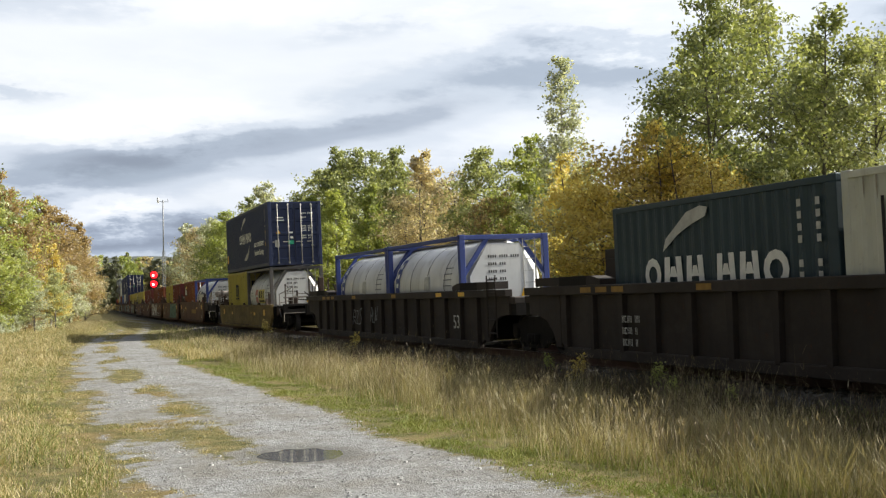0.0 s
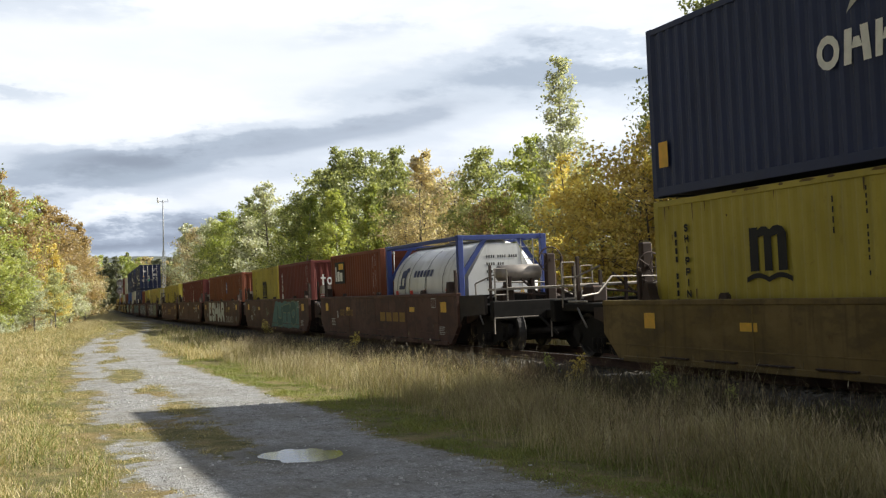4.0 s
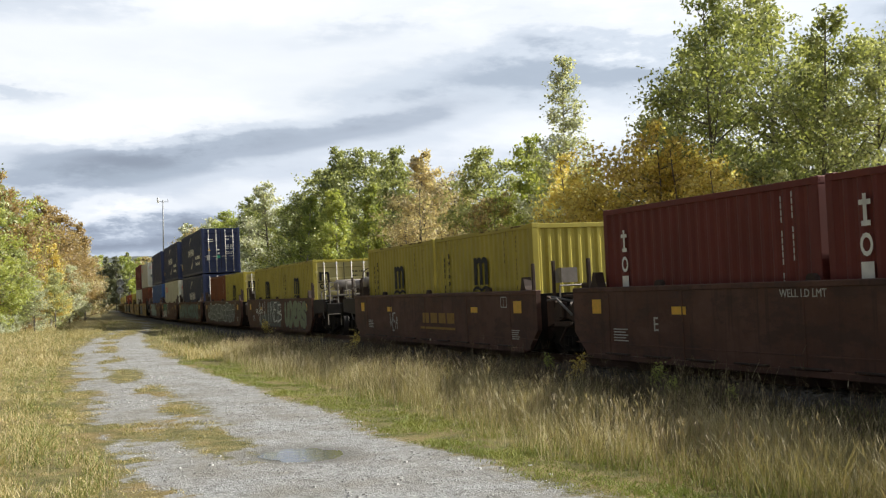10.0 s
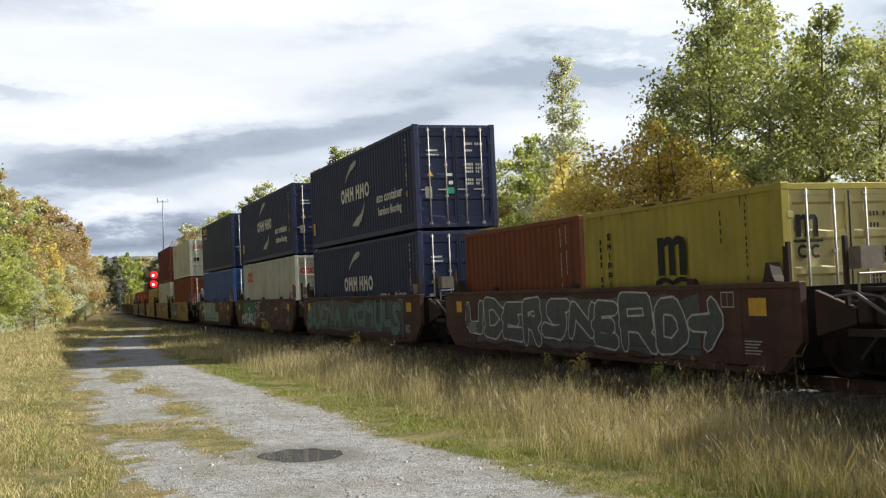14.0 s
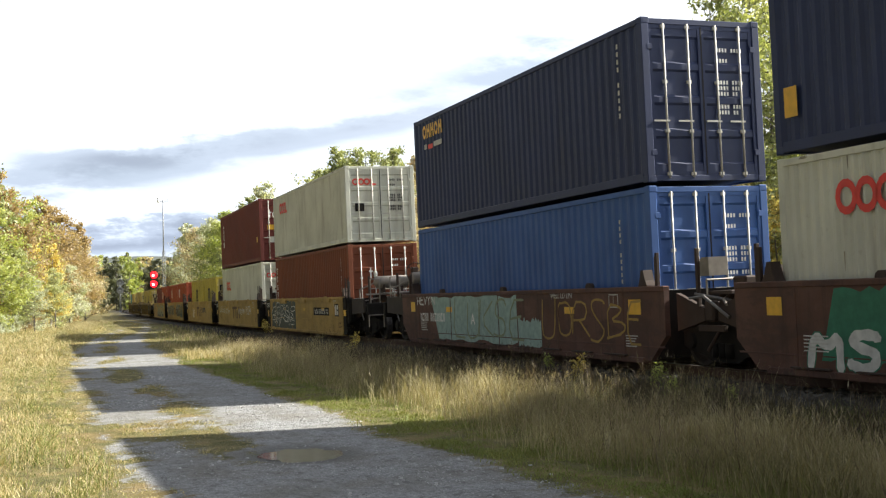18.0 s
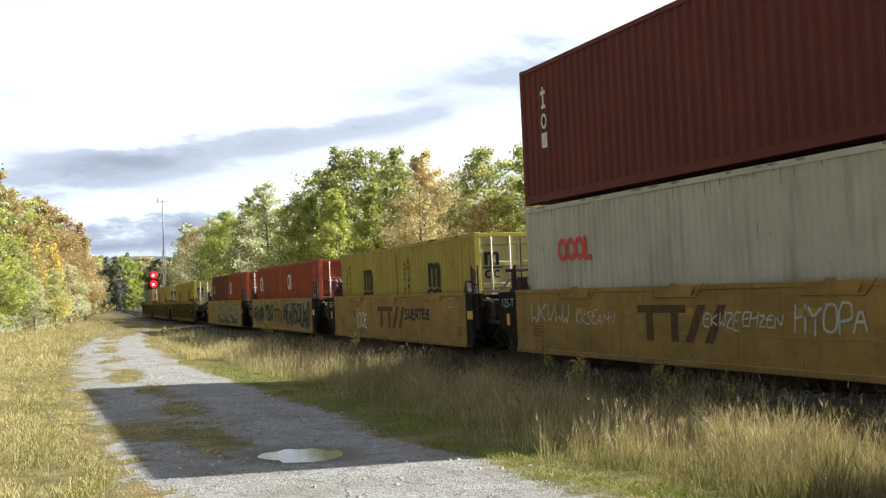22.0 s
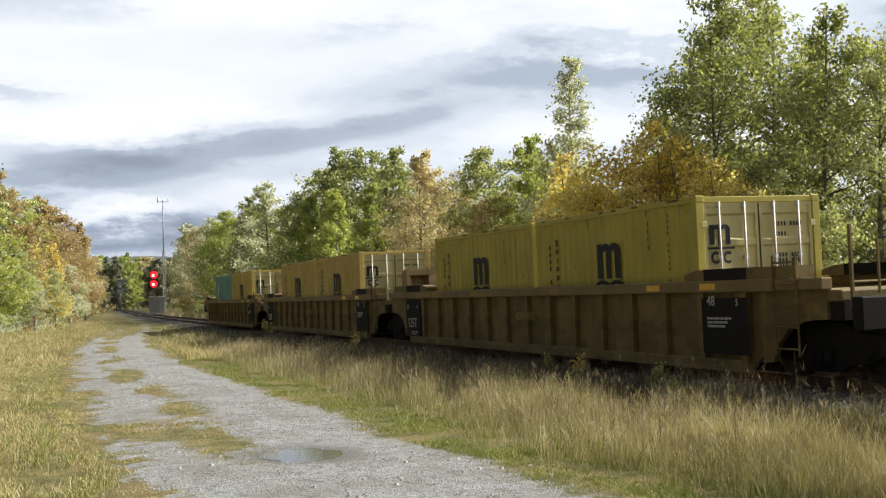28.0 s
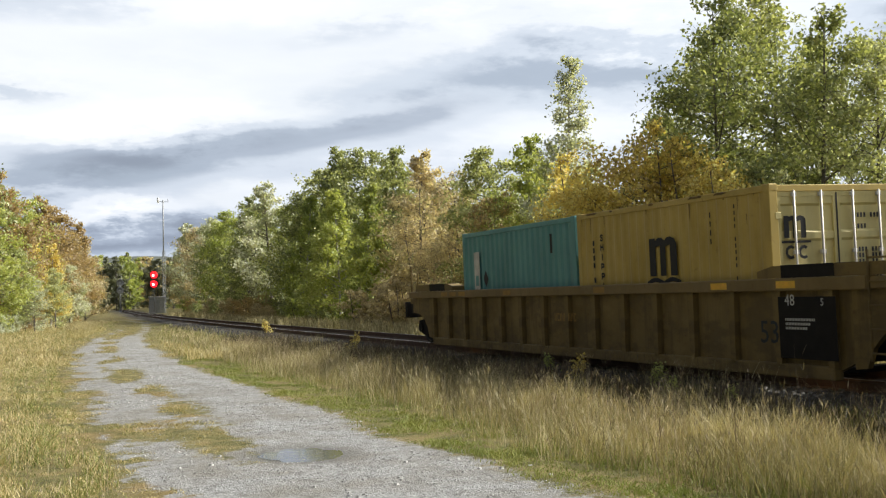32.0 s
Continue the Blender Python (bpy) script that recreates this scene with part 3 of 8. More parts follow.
def curl_sign(top, a, z, k, mat=WHITE):
    """A hooked curve, a slanted bar and an upright bar."""
    polys = []
    for i in range(10):
        q0, q1 = math.pi * (0.35 + 1.2 * i / 10), math.pi * (0.35 + 1.2 * (i + 1) / 10)
        polys.append([(a + 0.3 * k + r * k * math.cos(q), z + 0.36 * k + 1.15 * r * k * math.sin(q)) for r, q in ((0.33, q0), (0.33, q1), (0.20, q1), (0.20, q0))])
    polys.append([(a + 0.26 * k, z - 0.02 * k), (a + 0.38 * k, z - 0.02 * k), (a + 0.66 * k, z + 0.75 * k), (a + 0.54 * k, z + 0.75 * k)])
    polys.append(rect(a + 0.56 * k, z, 0.12 * k, 0.75 * k))
    polys.append(rect(a + 0.80 * k, z, 0.05 * k, 0.75 * k))
    side_shape(top, -HALF - 0.004, polys, mat, "sign")


# ======== tank containers ========
def tank(length, s, z, frame_mat, label, style):
    H, hl = 2.591, length / 2
    top = thing("tank_container", label, "tank container", "tank containers on the train")

    def shell(bm):
        r, half, n = 1.16, hl - 0.42, 28
        rings = []
        prof = [(-half - 0.36, 0.42), (-half - 0.32, 0.62), (-half - 0.22, 0.86), (-half - 0.08, 1.05), (-half + 0.06, r), (half - 0.06, r), (half + 0.08, 1.05), (half + 0.22, 0.86), (half + 0.32, 0.62), (half + 0.36, 0.42)]
        for y, rr in prof:
            rings.append([bm.verts.new((rr * math.cos(2 * math.pi * i / n), y, 1.32 + rr * math.sin(2 * math.pi * i / n))) for i in range(n)])
        for a, b in zip(rings, rings[1:]):
            for i in range(n):
                bm.faces.new((a[i], a[(i + 1) % n], b[(i + 1) % n], b[i])).smooth = True
        bm.faces.new(rings[0])
        bm.faces.new(rings[-1][::-1])

    part("tank_shell", cached(("tank_shell", hl), shell, TANKWHITE), None, top, "white clad tank")

    def bands(bm):
        n = 28
        for y in (-hl * 0.55, -hl * 0.1, hl * 0.35, hl * 0.7):
            for i in range(n):
                q0, q1 = 2 * math.pi * i / n, 2 * math.pi * (i + 1) / n
                bm.faces.new([bm.verts.new((1.168 * math.cos(q), y + d, 1.32 + 1.168 * math.sin(q))) for q, d in ((q0, 0), (q1, 0), (q1, 0.05), (q0, 0.05))])

    part("cladding_band", cached(("cladding_band", hl), bands, STEEL), None, top, "steel cladding bands")
    for sy in (-1, 1):
        for sx in (-1, 1):
            part("corner_post", cached(("tank_post", hl), lambda bm: box(bm, -0.075, -0.075, 0, 0.075, 0.075, H, 0.012), frame_mat), None, top).matrix_basis = pose(sx * (HALF - 0.075), sy * (hl - 0.075), 0)
            for zc in (0.059, H - 0.059):
                part("corner_casting", cached(("tank_casting", 0), casting, frame_mat), None, top).matrix_basis = pose(sx * (HALF - 0.083), sy * (hl - 0.087), zc)
            br = part("brace", cached(("tank_brace", hl), lambda bm: slab(bm, [(-0.05, 0), (0.05, 0), (0.05, 1.15), (-0.05, 1.15)], -0.05, 0.05), frame_mat), None, top)
            br.matrix_basis = pose(sx * (HALF - 0.12), sy * (hl - 0.09), H - 1.0, 0, -sx * 36, 0)
        for zc in (0.1, H - 0.07):
            part("end_rail", cached(("tank_end_rail", hl), lambda bm: box(bm, -HALF + 0.1, -0.06, -0.06, HALF - 0.1, 0.06, 0.06, 0.01), frame_mat), None, top).matrix_basis = pose(0, sy * (hl - 0.08), zc)
    for sx in (-1, 1):
        part("side_rail", cached(("tank_side_rail", hl), lambda bm: box(bm, -0.05, -hl + 0.1, -0.05, 0.05, hl - 0.1, 0.05, 0.01), frame_mat), None, top).matrix_basis = pose(sx * (HALF - 0.06), 0, H - 0.07)
        part("side_rail", cached(("tank_side_rail", hl), lambda bm: box(bm, -0.05, -hl + 0.1, -0.05, 0.05, hl - 0.1, 0.05, 0.01), frame_mat), None, top).matrix_basis = pose(sx * (HALF - 0.06), 0, 0.08)
    part("walkway", cached(("walkway", hl), lambda bm: box(bm, -0.35, -hl + 0.3, 2.46, 0.35, hl - 0.3, 2.50), STEEL), None, top, "steel top walkway")
    part("manlid", cached(("manlid", 0), lambda bm: rod(bm, (0, 0, 2.40), (0, 0, 2.56), 0.28, 14), STEEL), None, top, "steel man lid")

    def ladder(bm):
        for x in (0.52, 0.86):
            rod(bm, (x, -hl + 0.05, 0.3), (x, -hl + 0.05, 2.5), 0.02, 6)
        for k in range(7):
            rod(bm, (0.52, -hl + 0.05, 0.45 + 0.3 * k), (0.86, -hl + 0.05, 0.45 + 0.3 * k), 0.014, 6)

    part("ladder", cached(("ladder", hl), ladder, GALV), None, top, "galvanised ladder")
    part("end_apron", cached(("end_apron", hl), lambda bm: slab_end(bm, hl), TANKWHITE), None, top, "white end sheet")

    def curved(parent, a0, a1, z0, z1, mat, name):
        """A patch that lies on the curve of the tank."""
        bm = bmesh.new()
        rows = []
        for i in range(5):
            zz = z0 + (z1 - z0) * i / 4
            x = -math.sqrt(max(0.0, 1.172 ** 2 - (zz - 1.32) ** 2))
            rows.append((bm.verts.new((x, -a0, zz)), bm.verts.new((x, -a1, zz))))
        for p0, p1 in zip(rows, rows[1:]):
            bm.faces.new((p0[0], p0[1], p1[1], p1[0]))
        part(name, bm, mat, parent)

    if style == "column":
        curved(top, -2.45, -2.08, 1.0, 2.15, TANKBLUE, "sign")
        for k in range(4):
            curved(top, -2.36, -2.18, 1.08 + k * 0.27, 1.2 + k * 0.27, WHITE, "sign")
        curved(top, 0.1, 0.5, 1.22, 1.6, PALE, "label_plate")
        for k in range(5):
            curved(top, 1.6, 2.2, 1.18 + k * 0.15, 1.205 + k * 0.15, SPRAY_GREY, "stencil_mark")
    elif style == "panel":
        curved(top, -0.30, 1.18, 0.98, 1.62, plain("yellow_sign", (0.62, 0.5, 0.09), 0.5), "sign")
        for k, w in enumerate((0.16, 0.1, 0.16, 0.06, 0.12)):
            curved(top, -0.20 + k * 0.26, -0.20 + k * 0.26 + w * 1.4, 1.22, 1.54, BLACK, "sign")
        curved(top, -0.2, 1.08, 1.04, 1.12, BLACK, "sign")
        curved(top, -1.08, -0.45, 1.36, 1.62, plain("faded_red_sign", (0.5, 0.2, 0.17), 0.6), "sign")
        curved(top, -0.95, -0.40, 1.0, 1.28, MATS["faded_red_sign"], "sign")
        for k in range(6):
            curved(top, 1.45, 2.2, 1.3 + k * 0.16, 1.33 + k * 0.16, SPRAY_GREY, "stencil_mark")
        curved(top, -2.2, -1.75, 1.45, 1.48, SPRAY_GREY, "stencil_mark")
        curved(top, -2.2, -1.7, 1.32, 1.35, SPRAY_GREY, "stencil_mark")
    else:
        dark = plain("dark_blue_marking", (0.02, 0.03, 0.10), 0.6)
        for k in range(6):
            curved(top, -0.75 + k * 0.27, -0.75 + k * 0.27 + 0.18, 1.62, 1.80, dark, "sign")
        for a, h, w, d in ((-1.95, 1.30, 0.5, 0.1), (-1.85, 1.40, 0.12, 0.42), (-1.55, 1.38, 0.14, 0.5), (-1.75, 1.62, 0.28, 0.22), (-1.5, 1.78, 0.22, 0.12)):
            curved(top, a, a + w, h, h + d, dark, "sign")
        for a in (-2.3, -1.0, 0.1, 1.9):
            curved(top, a, a + 0.24, 1.02, 1.26, SIGNRED, "warning_label")
        for zz in (-1.45, 0.35):
            curved(top, zz, zz + 0.03, 0.9, 2.3, STEEL, "cladding_seam")
    for k in range(4):
        bm = bmesh.new()
        bars(bm, 0.55 if k else 0.9)
        tagged(part("stencil_mark", bm, BLACK, top), kind="stuff").matrix_basis = pose(-0.45, -hl + 0.035, 2.0 - k * 0.19)
    bm = bmesh.new()
    vs = [bm.verts.new(v) for v in ((0.40, 0, 0.95), (0.62, 0, 0.95), (0.51, 0, 1.25))]
    bm.faces.new(vs)
    part("warning_label", bm, REFLECT, top, "yellow triangular warning label").matrix_basis = pose(0, -hl + 0.034, 0)
    MOVING.append((top, s, z))
    return top


def slab_end(bm, hl):
    """The flat white end sheet with cut upper corners."""
    pts = [(-0.95, 0.25), (0.72, 0.25), (0.80, 1.6), (0.42, 2.36), (-0.45, 2.36), (-0.95, 1.55)]
    a = [bm.verts.new((x, -hl + 0.04, z)) for x, z in pts]
    b = [bm.verts.new((x, -hl + 0.08, z)) for x, z in pts]
    bm.faces.new(a)
    bm.faces.new(b[::-1])
    for i in range(6):
        bm.faces.new((a[i], b[i], b[(i + 1) % 6], a[(i + 1) % 6]))


# ======== well wagons ========
WHEEL = plain("worn_wheel_steel", (0.032, 0.028, 0.025), 0.7, 0.2)


def truck(parent, y):
    """A two-axle truck under an end: wheels, axles, cast side frames, springs."""
    t = part("truck", cached(("truck_bolster", 0), lambda bm: box(bm, -1.05, -0.22, 0.38, 1.05, 0.22, 0.72, 0.03), GRIME), None, parent, "grimy steel truck")
    t.matrix_basis = pose(0, y, 0)
    for sx in (-1, 1):
        def frame_side(bm):
            out = [(-1.15, 0.36), (-0.95, 0.28), (-0.55, 0.22), (-0.35, 0.12), (0.35, 0.12), (0.55, 0.22), (0.95, 0.28), (1.15, 0.36), (1.15, 0.62), (0.8, 0.66), (0.4, 0.80), (-0.4, 0.80), (-0.8, 0.66), (-1.15, 0.62)]
            slab(bm, out[::-1], -0.06, 0.06)
            for yy in (-0.9, 0.9):
                rod(bm, (-0.12, yy, 0.44), (0.12, yy, 0.44), 0.13, 10)
        part("side_frame", cached(("side_frame", 0), frame_side, GRIME), None, t).matrix_basis = pose(sx * 1.0, 0, 0)

        def springs(bm):
            for yy in (-0.18, 0.0, 0.18):
                rod(bm, (0, yy, 0.2), (0, yy, 0.42), 0.075, 8)
        part("spring_nest", cached(("spring_nest", 0), springs, GRIME), None, t).matrix_basis = pose(sx * 1.09, 0, 0)
    # dark blocks added between the axles to shut out light beneath the truck
    part("brake_rigging", cached(("brake_rigging", 0), lambda bm: [box(bm, -0.85, a, 0.20, 0.85, b, 0.52, 0.03) for a, b in ((-0.42, -0.26), (0.26, 0.42), (-0.2, 0.2))], GRIME), None, t)
    for yy in (-0.9, 0.9):
        part("axle", cached(("axle", 0), lambda bm: rod(bm, (-1.0, 0, 0.44), (1.0, 0, 0.44), 0.075, 8), GRIME), None, t).matrix_basis = pose(0, yy, 0)
        for sx in (-1, 1):
            part("wheel", cached(("wheel", sx), lambda bm: wheel(bm, sx), WHEEL), None, t, "dull steel wheel").matrix_basis = pose(0, yy, 0)


def wheel(bm, sx):
    """One lathe-turned wheel: flange, tread, dished plate and hub."""
    prof = [(0.69, 0.0), (0.69, 0.455), (0.71, 0.47), (0.73, 0.445), (0.85, 0.435), (0.865, 0.42), (0.865, 0.36), (0.80, 0.33), (0.80, 0.16), (0.88, 0.13), (0.88, 0.0)]
    n = 24
    rings = [[bm.verts.new((sx * x, r * math.cos(2 * math.pi * i / n), 0.44 + r * math.sin(2 * math.pi * i / n))) for i in range(n)] for x, r in prof[1:-1]]
    for p0, p1 in zip(rings, rings[1:]):
        for i in range(n):
            bm.faces.new((p0[i], p0[(i + 1) % n], p1[(i + 1) % n], p1[i]))
    bm.faces.new(rings[0])
    bm.faces.new(rings[-1])


def coupler(bm):
    box(bm, -0.12, 0, 0.72, 0.12, 0.75, 0.92, 0.02)
    box(bm, -0.2, 0.55, 0.66, 0.2, 0.95, 0.98, 0.05)
    rod(bm, (0.3, 0.1, 0.75), (0.22, 0.8, 0.38), 0.03, 6)


def brake_wheel(bm, x, y, z, r):
    """A spoked hand wheel standing across the train."""
    n = 18
    for i in range(n):
        p, q = 2 * math.pi * i / n, 2 * math.pi * (i + 1) / n
        rod(bm, (x + r * math.cos(p), y, z + r * math.sin(p)), (x + r * math.cos(q), y, z + r * math.sin(q)), 0.018, 5)
    for i in range(5):
        p = 2 * math.pi * i / 5
        rod(bm, (x, y, z), (x + r * math.cos(p), y, z + r * math.sin(p)), 0.014, 5)
    rod(bm, (x, y - 0.05, z), (x, y + 0.12, z), 0.05, 8)


def air_tank(bm, x0, x1, y, z, r):
    """A pressure vessel across the wagon with domed heads and two straps."""
    n = 14
    prof = [(x0 - 0.10, 0.03), (x0 - 0.07, 0.55 * r), (x0 - 0.03, 0.85 * r), (x0, r), (x1, r), (x1 + 0.03, 0.85 * r), (x1 + 0.07, 0.55 * r), (x1 + 0.10, 0.03)]
    rings = [[bm.verts.new((x, y + k * math.cos(2 * math.pi * i / n), z + k * math.sin(2 * math.pi * i / n))) for i in range(n)] for x, k in prof]
    for p0, p1 in zip(rings, rings[1:]):
        for i in range(n):
            bm.faces.new((p0[i], p0[(i + 1) % n], p1[(i + 1) % n], p1[i])).smooth = True
    bm.faces.new(rings[0])
    bm.faces.new(rings[-1])


def end_gear(unit, y, out, tall=False):
    """What stands on a wagon's outer end: platform grating, hand rails, brake gear, air tank, coupler."""
    d = 1 if out > y else -1
    lo, hi = min(y, out), max(y, out)
    part("end_platform", cached(("end_platform", round(hi - lo, 2)), lambda bm: box(bm, -1.25, 0, 0.92, 1.25, hi - lo, 1.08, 0.02), GRIME), None, unit, "grimy end platform").matrix_basis = pose(0, lo, 0)
    part("end_sill", cached(("end_sill", 0), lambda bm: box(bm, -1.42, -0.1, 0.72, 1.42, 0.1, 1.16, 0.02), GRIME), None, unit).matrix_basis = pose(0, out - d * 0.1, 0)

    def rails(bm):
        for x in (-1.25, -0.95, 0.95, 1.25):
            rod(bm, (x, 0, 1.0), (x, 0, 1.9), 0.02, 6)
        for z in (1.3, 1.6, 1.9):
            rod(bm, (-1.25, 0, z), (-0.95, 0, z), 0.016, 6)
            rod(bm, (0.95, 0, z), (1.25, 0, z), 0.016, 6)
        rod(bm, (-0.95, 0, 1.45), (0.95, 0, 1.45), 0.016, 6)

    part("hand_rail", cached(("hand_rail", 0), rails, PIPE), None, unit, "dusty pale hand rail").matrix_basis = pose(0, out - d * 0.25, 0)
    if tall:
        part("air_tank", cached(("air_tank", 0), lambda bm: air_tank(bm, -0.80, 0.20, 0, 1.80, 0.20), TANKSTEEL), None, unit, "dusty silver air tank").matrix_basis = pose(0, (lo + hi) / 2, 0)
    part("brake_wheel", cached(("brake_wheel", 0), lambda bm: brake_wheel(bm, 0.42, 0, 2.08, 0.30), RUSTY), None, unit, "rusty spoked hand wheel").matrix_basis = pose(0, (lo + hi) / 2 + d * 0.3, 0 if tall else -0.35)

    at = pose(0, (lo + hi) / 2 + d * 0.35, 0)
    part("brake_column", cached(("brake_column", 0), lambda bm: box(bm, 0.30, 0.02, 1.08, 0.54, 0.2, 2.24, 0.03), RUSTY), None, unit).matrix_basis = at
    part("brake_valve", cached(("brake_valve", 0), lambda bm: box(bm, -1.0, -0.2, 1.08, -0.65, 0.2, 1.42, 0.04), RUSTY), None, unit).matrix_basis = at
    for x, h in ((-1.12, 2.0), (-0.62, 1.72), (-0.05, 1.66), (0.75, 2.15), (1.05, 1.9)):
        part("post", cached(("end_post", x), lambda bm: box(bm, x - 0.03, 0.1, 1.0, x + 0.03, 0.16, h, 0.005), RUSTY), None, unit).matrix_basis = at
    part("brake_rod", cached(("brake_rod", 0), lambda bm: rod(bm, (0.6, 0.1, 1.2), (-0.7, 0.1, 1.35), 0.03, 6), RUSTY), None, unit).matrix_basis = at
    part("brake_rod", cached(("brake_rod", 1), lambda bm: rod(bm, (0.3, 0.2, 1.15), (-0.3, 0.2, 1.65), 0.025, 6), RUSTY), None, unit).matrix_basis = at

    for k, x in enumerate((-0.62, 0.02) if tall else ()):
        part("tank_cradle", cached(("tank_cradle", k), lambda bm: slab(bm, [(-0.20, 1.08), (0.20, 1.08), (0.12, 1.66), (-0.12, 1.66)], x - 0.03, x + 0.03), RUSTY), None, unit).matrix_basis = pose(0, (lo + hi) / 2, 0)
    part("running_board", cached(("end_board", 0), lambda bm: box(bm, -1.30, -0.16, 1.40, 1.30, 0.16, 1.45, 0.008), PIPE), None, unit, "dusty steel running board").matrix_basis = pose(0, out - d * 0.42, 0)
    lines = (((-1.30, 0.0, 1.22), (-0.9, 0.1, 1.26), (-0.5, 0.25, 1.58), (0.6, 0.25, 1.55), (1.2, 0.1, 1.2)), ((-1.36, -0.3, 1.12), (-1.36, 0.45, 1.12)), ((-1.28, 0.3, 1.10), (-1.28, 0.34, 1.58), (-0.82, 0.1, 1.80)), ((-1.33, -0.2, 0.62), (-1.33, 0.1, 0.94), (-1.2, 0.4, 1.0)))
    for k, line in enumerate(lines):
        part("pipe", cached(("end_pipe", k), lambda bm: [rod(bm, a, b, 0.021, 6) for a, b in zip(line, line[1:])], PIPE if k < 3 else STEEL), None, unit, "dusty air pipe").matrix_basis = pose(0, (lo + hi) / 2, 0)
    part("cut_lever", cached(("cut_lever", 0), lambda bm: [rod(bm, a, b, 0.018, 5) for a, b in (((-1.40, 0, 0.78), (-0.3, 0, 0.78)), ((-1.40, 0, 0.78), (-1.40, 0, 0.42)))], PIPE), None, unit, "bent uncoupling lever").matrix_basis = pose(0, out, 0)

    c = part("coupler", cached(("coupler", 0), coupler, GRIME), None, unit, "grimy knuckle coupler")
    c.matrix_basis = pose(0, out, 0, 0, 0, 0 if d > 0 else 180)


def middle_gear(u, mid, style):
    """Pipes, a running board and an air tank over the joint of two units."""
    if style == "ochre":
        part("running_board", cached(("running_board", 0), lambda bm: box(bm, -0.9, -0.25, 1.80, 1.25, 0.35, 1.87, 0.01), RUSTY), None, u, "brown running board").matrix_basis = pose(0, mid - 0.15, 0)
        part("air_tank", cached(("mid_tank", 0), lambda bm: air_tank(bm, -0.35, 0.75, -0.45, 1.72, 0.18), TANKSTEEL), None, u, "dull silver air tank").matrix_basis = pose(0, mid, 0)

        for x in (-0.85, -0.1, 0.6, 1.2):
            part("post", cached(("mid_post", 0), lambda bm: box(bm, -0.03, -0.03, 1.0, 0.03, 0.03, 1.80, 0.006), RUSTY), None, u).matrix_basis = pose(x, mid - 0.1, 0)
        part("valve_box", cached(("valve_box", 0), lambda bm: box(bm, -0.85, -0.2, 1.0, -0.35, 0.25, 1.42, 0.03), RUSTY), None, u).matrix_basis = pose(0, mid - 0.1, 0)
        part("valve_box", cached(("valve_box", 1), lambda bm: box(bm, 0.2, -0.15, 1.0, 0.7, 0.3, 1.35, 0.03), RUSTY), None, u).matrix_basis = pose(0, mid - 0.1, 0)
        runs = (((-1.2, -0.2, 1.40), (-0.9, 0.0, 1.62), (-0.2, 0.1, 1.66), (0.35, 0.25, 1.45), (1.1, 0.3, 1.42)), ((-1.35, -0.3, 1.30), (-0.7, -0.3, 1.30), (-0.55, -0.28, 1.48), (0.4, -0.2, 1.52), (1.2, -0.2, 1.52)), ((-1.40, 0.55, 1.18), (-1.40, -0.6, 1.18)), ((-1.36, 0.6, 1.38), (-1.36, -0.5, 1.38)))
        for k, line in enumerate(runs):
            part("pipe", cached(("mid_pipe", k), lambda bm: [rod(bm, a, b, 0.024, 6) for a, b in zip(line, line[1:])], PIPE), None, u, "dusty air pipe").matrix_basis = pose(0, mid, 0)
    else:
        def deck(bm):
            box(bm, -1.1, -0.3, 1.20, 1.1, 0.3, 1.26, 0.01)
            for x in (-0.9, -0.35, 0.3, 0.85):
                box(bm, x - 0.05, -0.25, 0.95, x + 0.05, 0.25, 1.20, 0.01)
            box(bm, -0.75, -0.2, 1.26, -0.35, 0.15, 1.48, 0.03)
        part("running_board", cached(("brown_deck", 0), deck, RUSTY), None, u, "brown running board").matrix_basis = pose(0, mid, 0)

        def rail_bar(bm):
            rod(bm, (-1.2, 0.2, 1.44), (1.2, 0.2, 1.44), 0.022, 6)
            for x in (-1.2, -0.4, 0.4, 1.2):
                rod(bm, (x, 0.2, 1.1), (x, 0.2, 1.44), 0.018, 6)
        part("hand_rail", cached(("brown_rail", 0), rail_bar, PIPE), None, u, "dusty pale hand rail").matrix_basis = pose(0, mid, 0)
        part("valve_cabinet", cached(("valve_cabinet", 0), lambda bm: slab(bm, [(-0.14, 0.0), (0.14, 0.0), (0.14, 0.22), (0.06, 0.30), (-0.14, 0.30)], -0.18, 0.18), PIPE), None, u, "pale dusty valve cabinet").matrix_basis = pose(-0.98, mid + 0.32, 1.50)
        part("post", cached(("cabinet_post", 0), lambda bm: box(bm, -0.03, -0.03, 1.0, 0.03, 0.03, 1.95, 0.006), RUSTY), None, u).matrix_basis = pose(-1.24, mid + 0.38, 0)
        for k, line in enumerate((((-1.3, -0.45, 1.05), (-1.1, -0.1, 1.12), (-0.6, 0.1, 1.32), (0.5, 0.1, 1.34), (1.2, 0.0, 1.2)), ((-1.34, 0.5, 1.15), (-1.34, 0.1, 1.18), (-1.30, -0.5, 0.85)))):
            part("pipe", cached(("brown_run", k), lambda bm: [rod(bm, a, b, 0.024, 6) for a, b in zip(line, line[1:])], PIPE if k == 0 else STEEL), None, u, "bent air pipe").matrix_basis = pose(0, mid, 0)
        part("pipe", cached(("brown_pipe", 0), lambda bm: rod(bm, (-1.3, 0.4, 1.22), (-0.9, -0.4, 1.05), 0.025, 6), STEEL), None, u).matrix_basis = pose(0, mid, 0)

    def lever(bm):
        box(bm, -1.30, -0.35, 0.62, -1.22, 0.35, 0.72, 0.01)
        rod(bm, (-1.26, -0.2, 0.65), (-1.26, 0.15, 0.32), 0.03, 6)
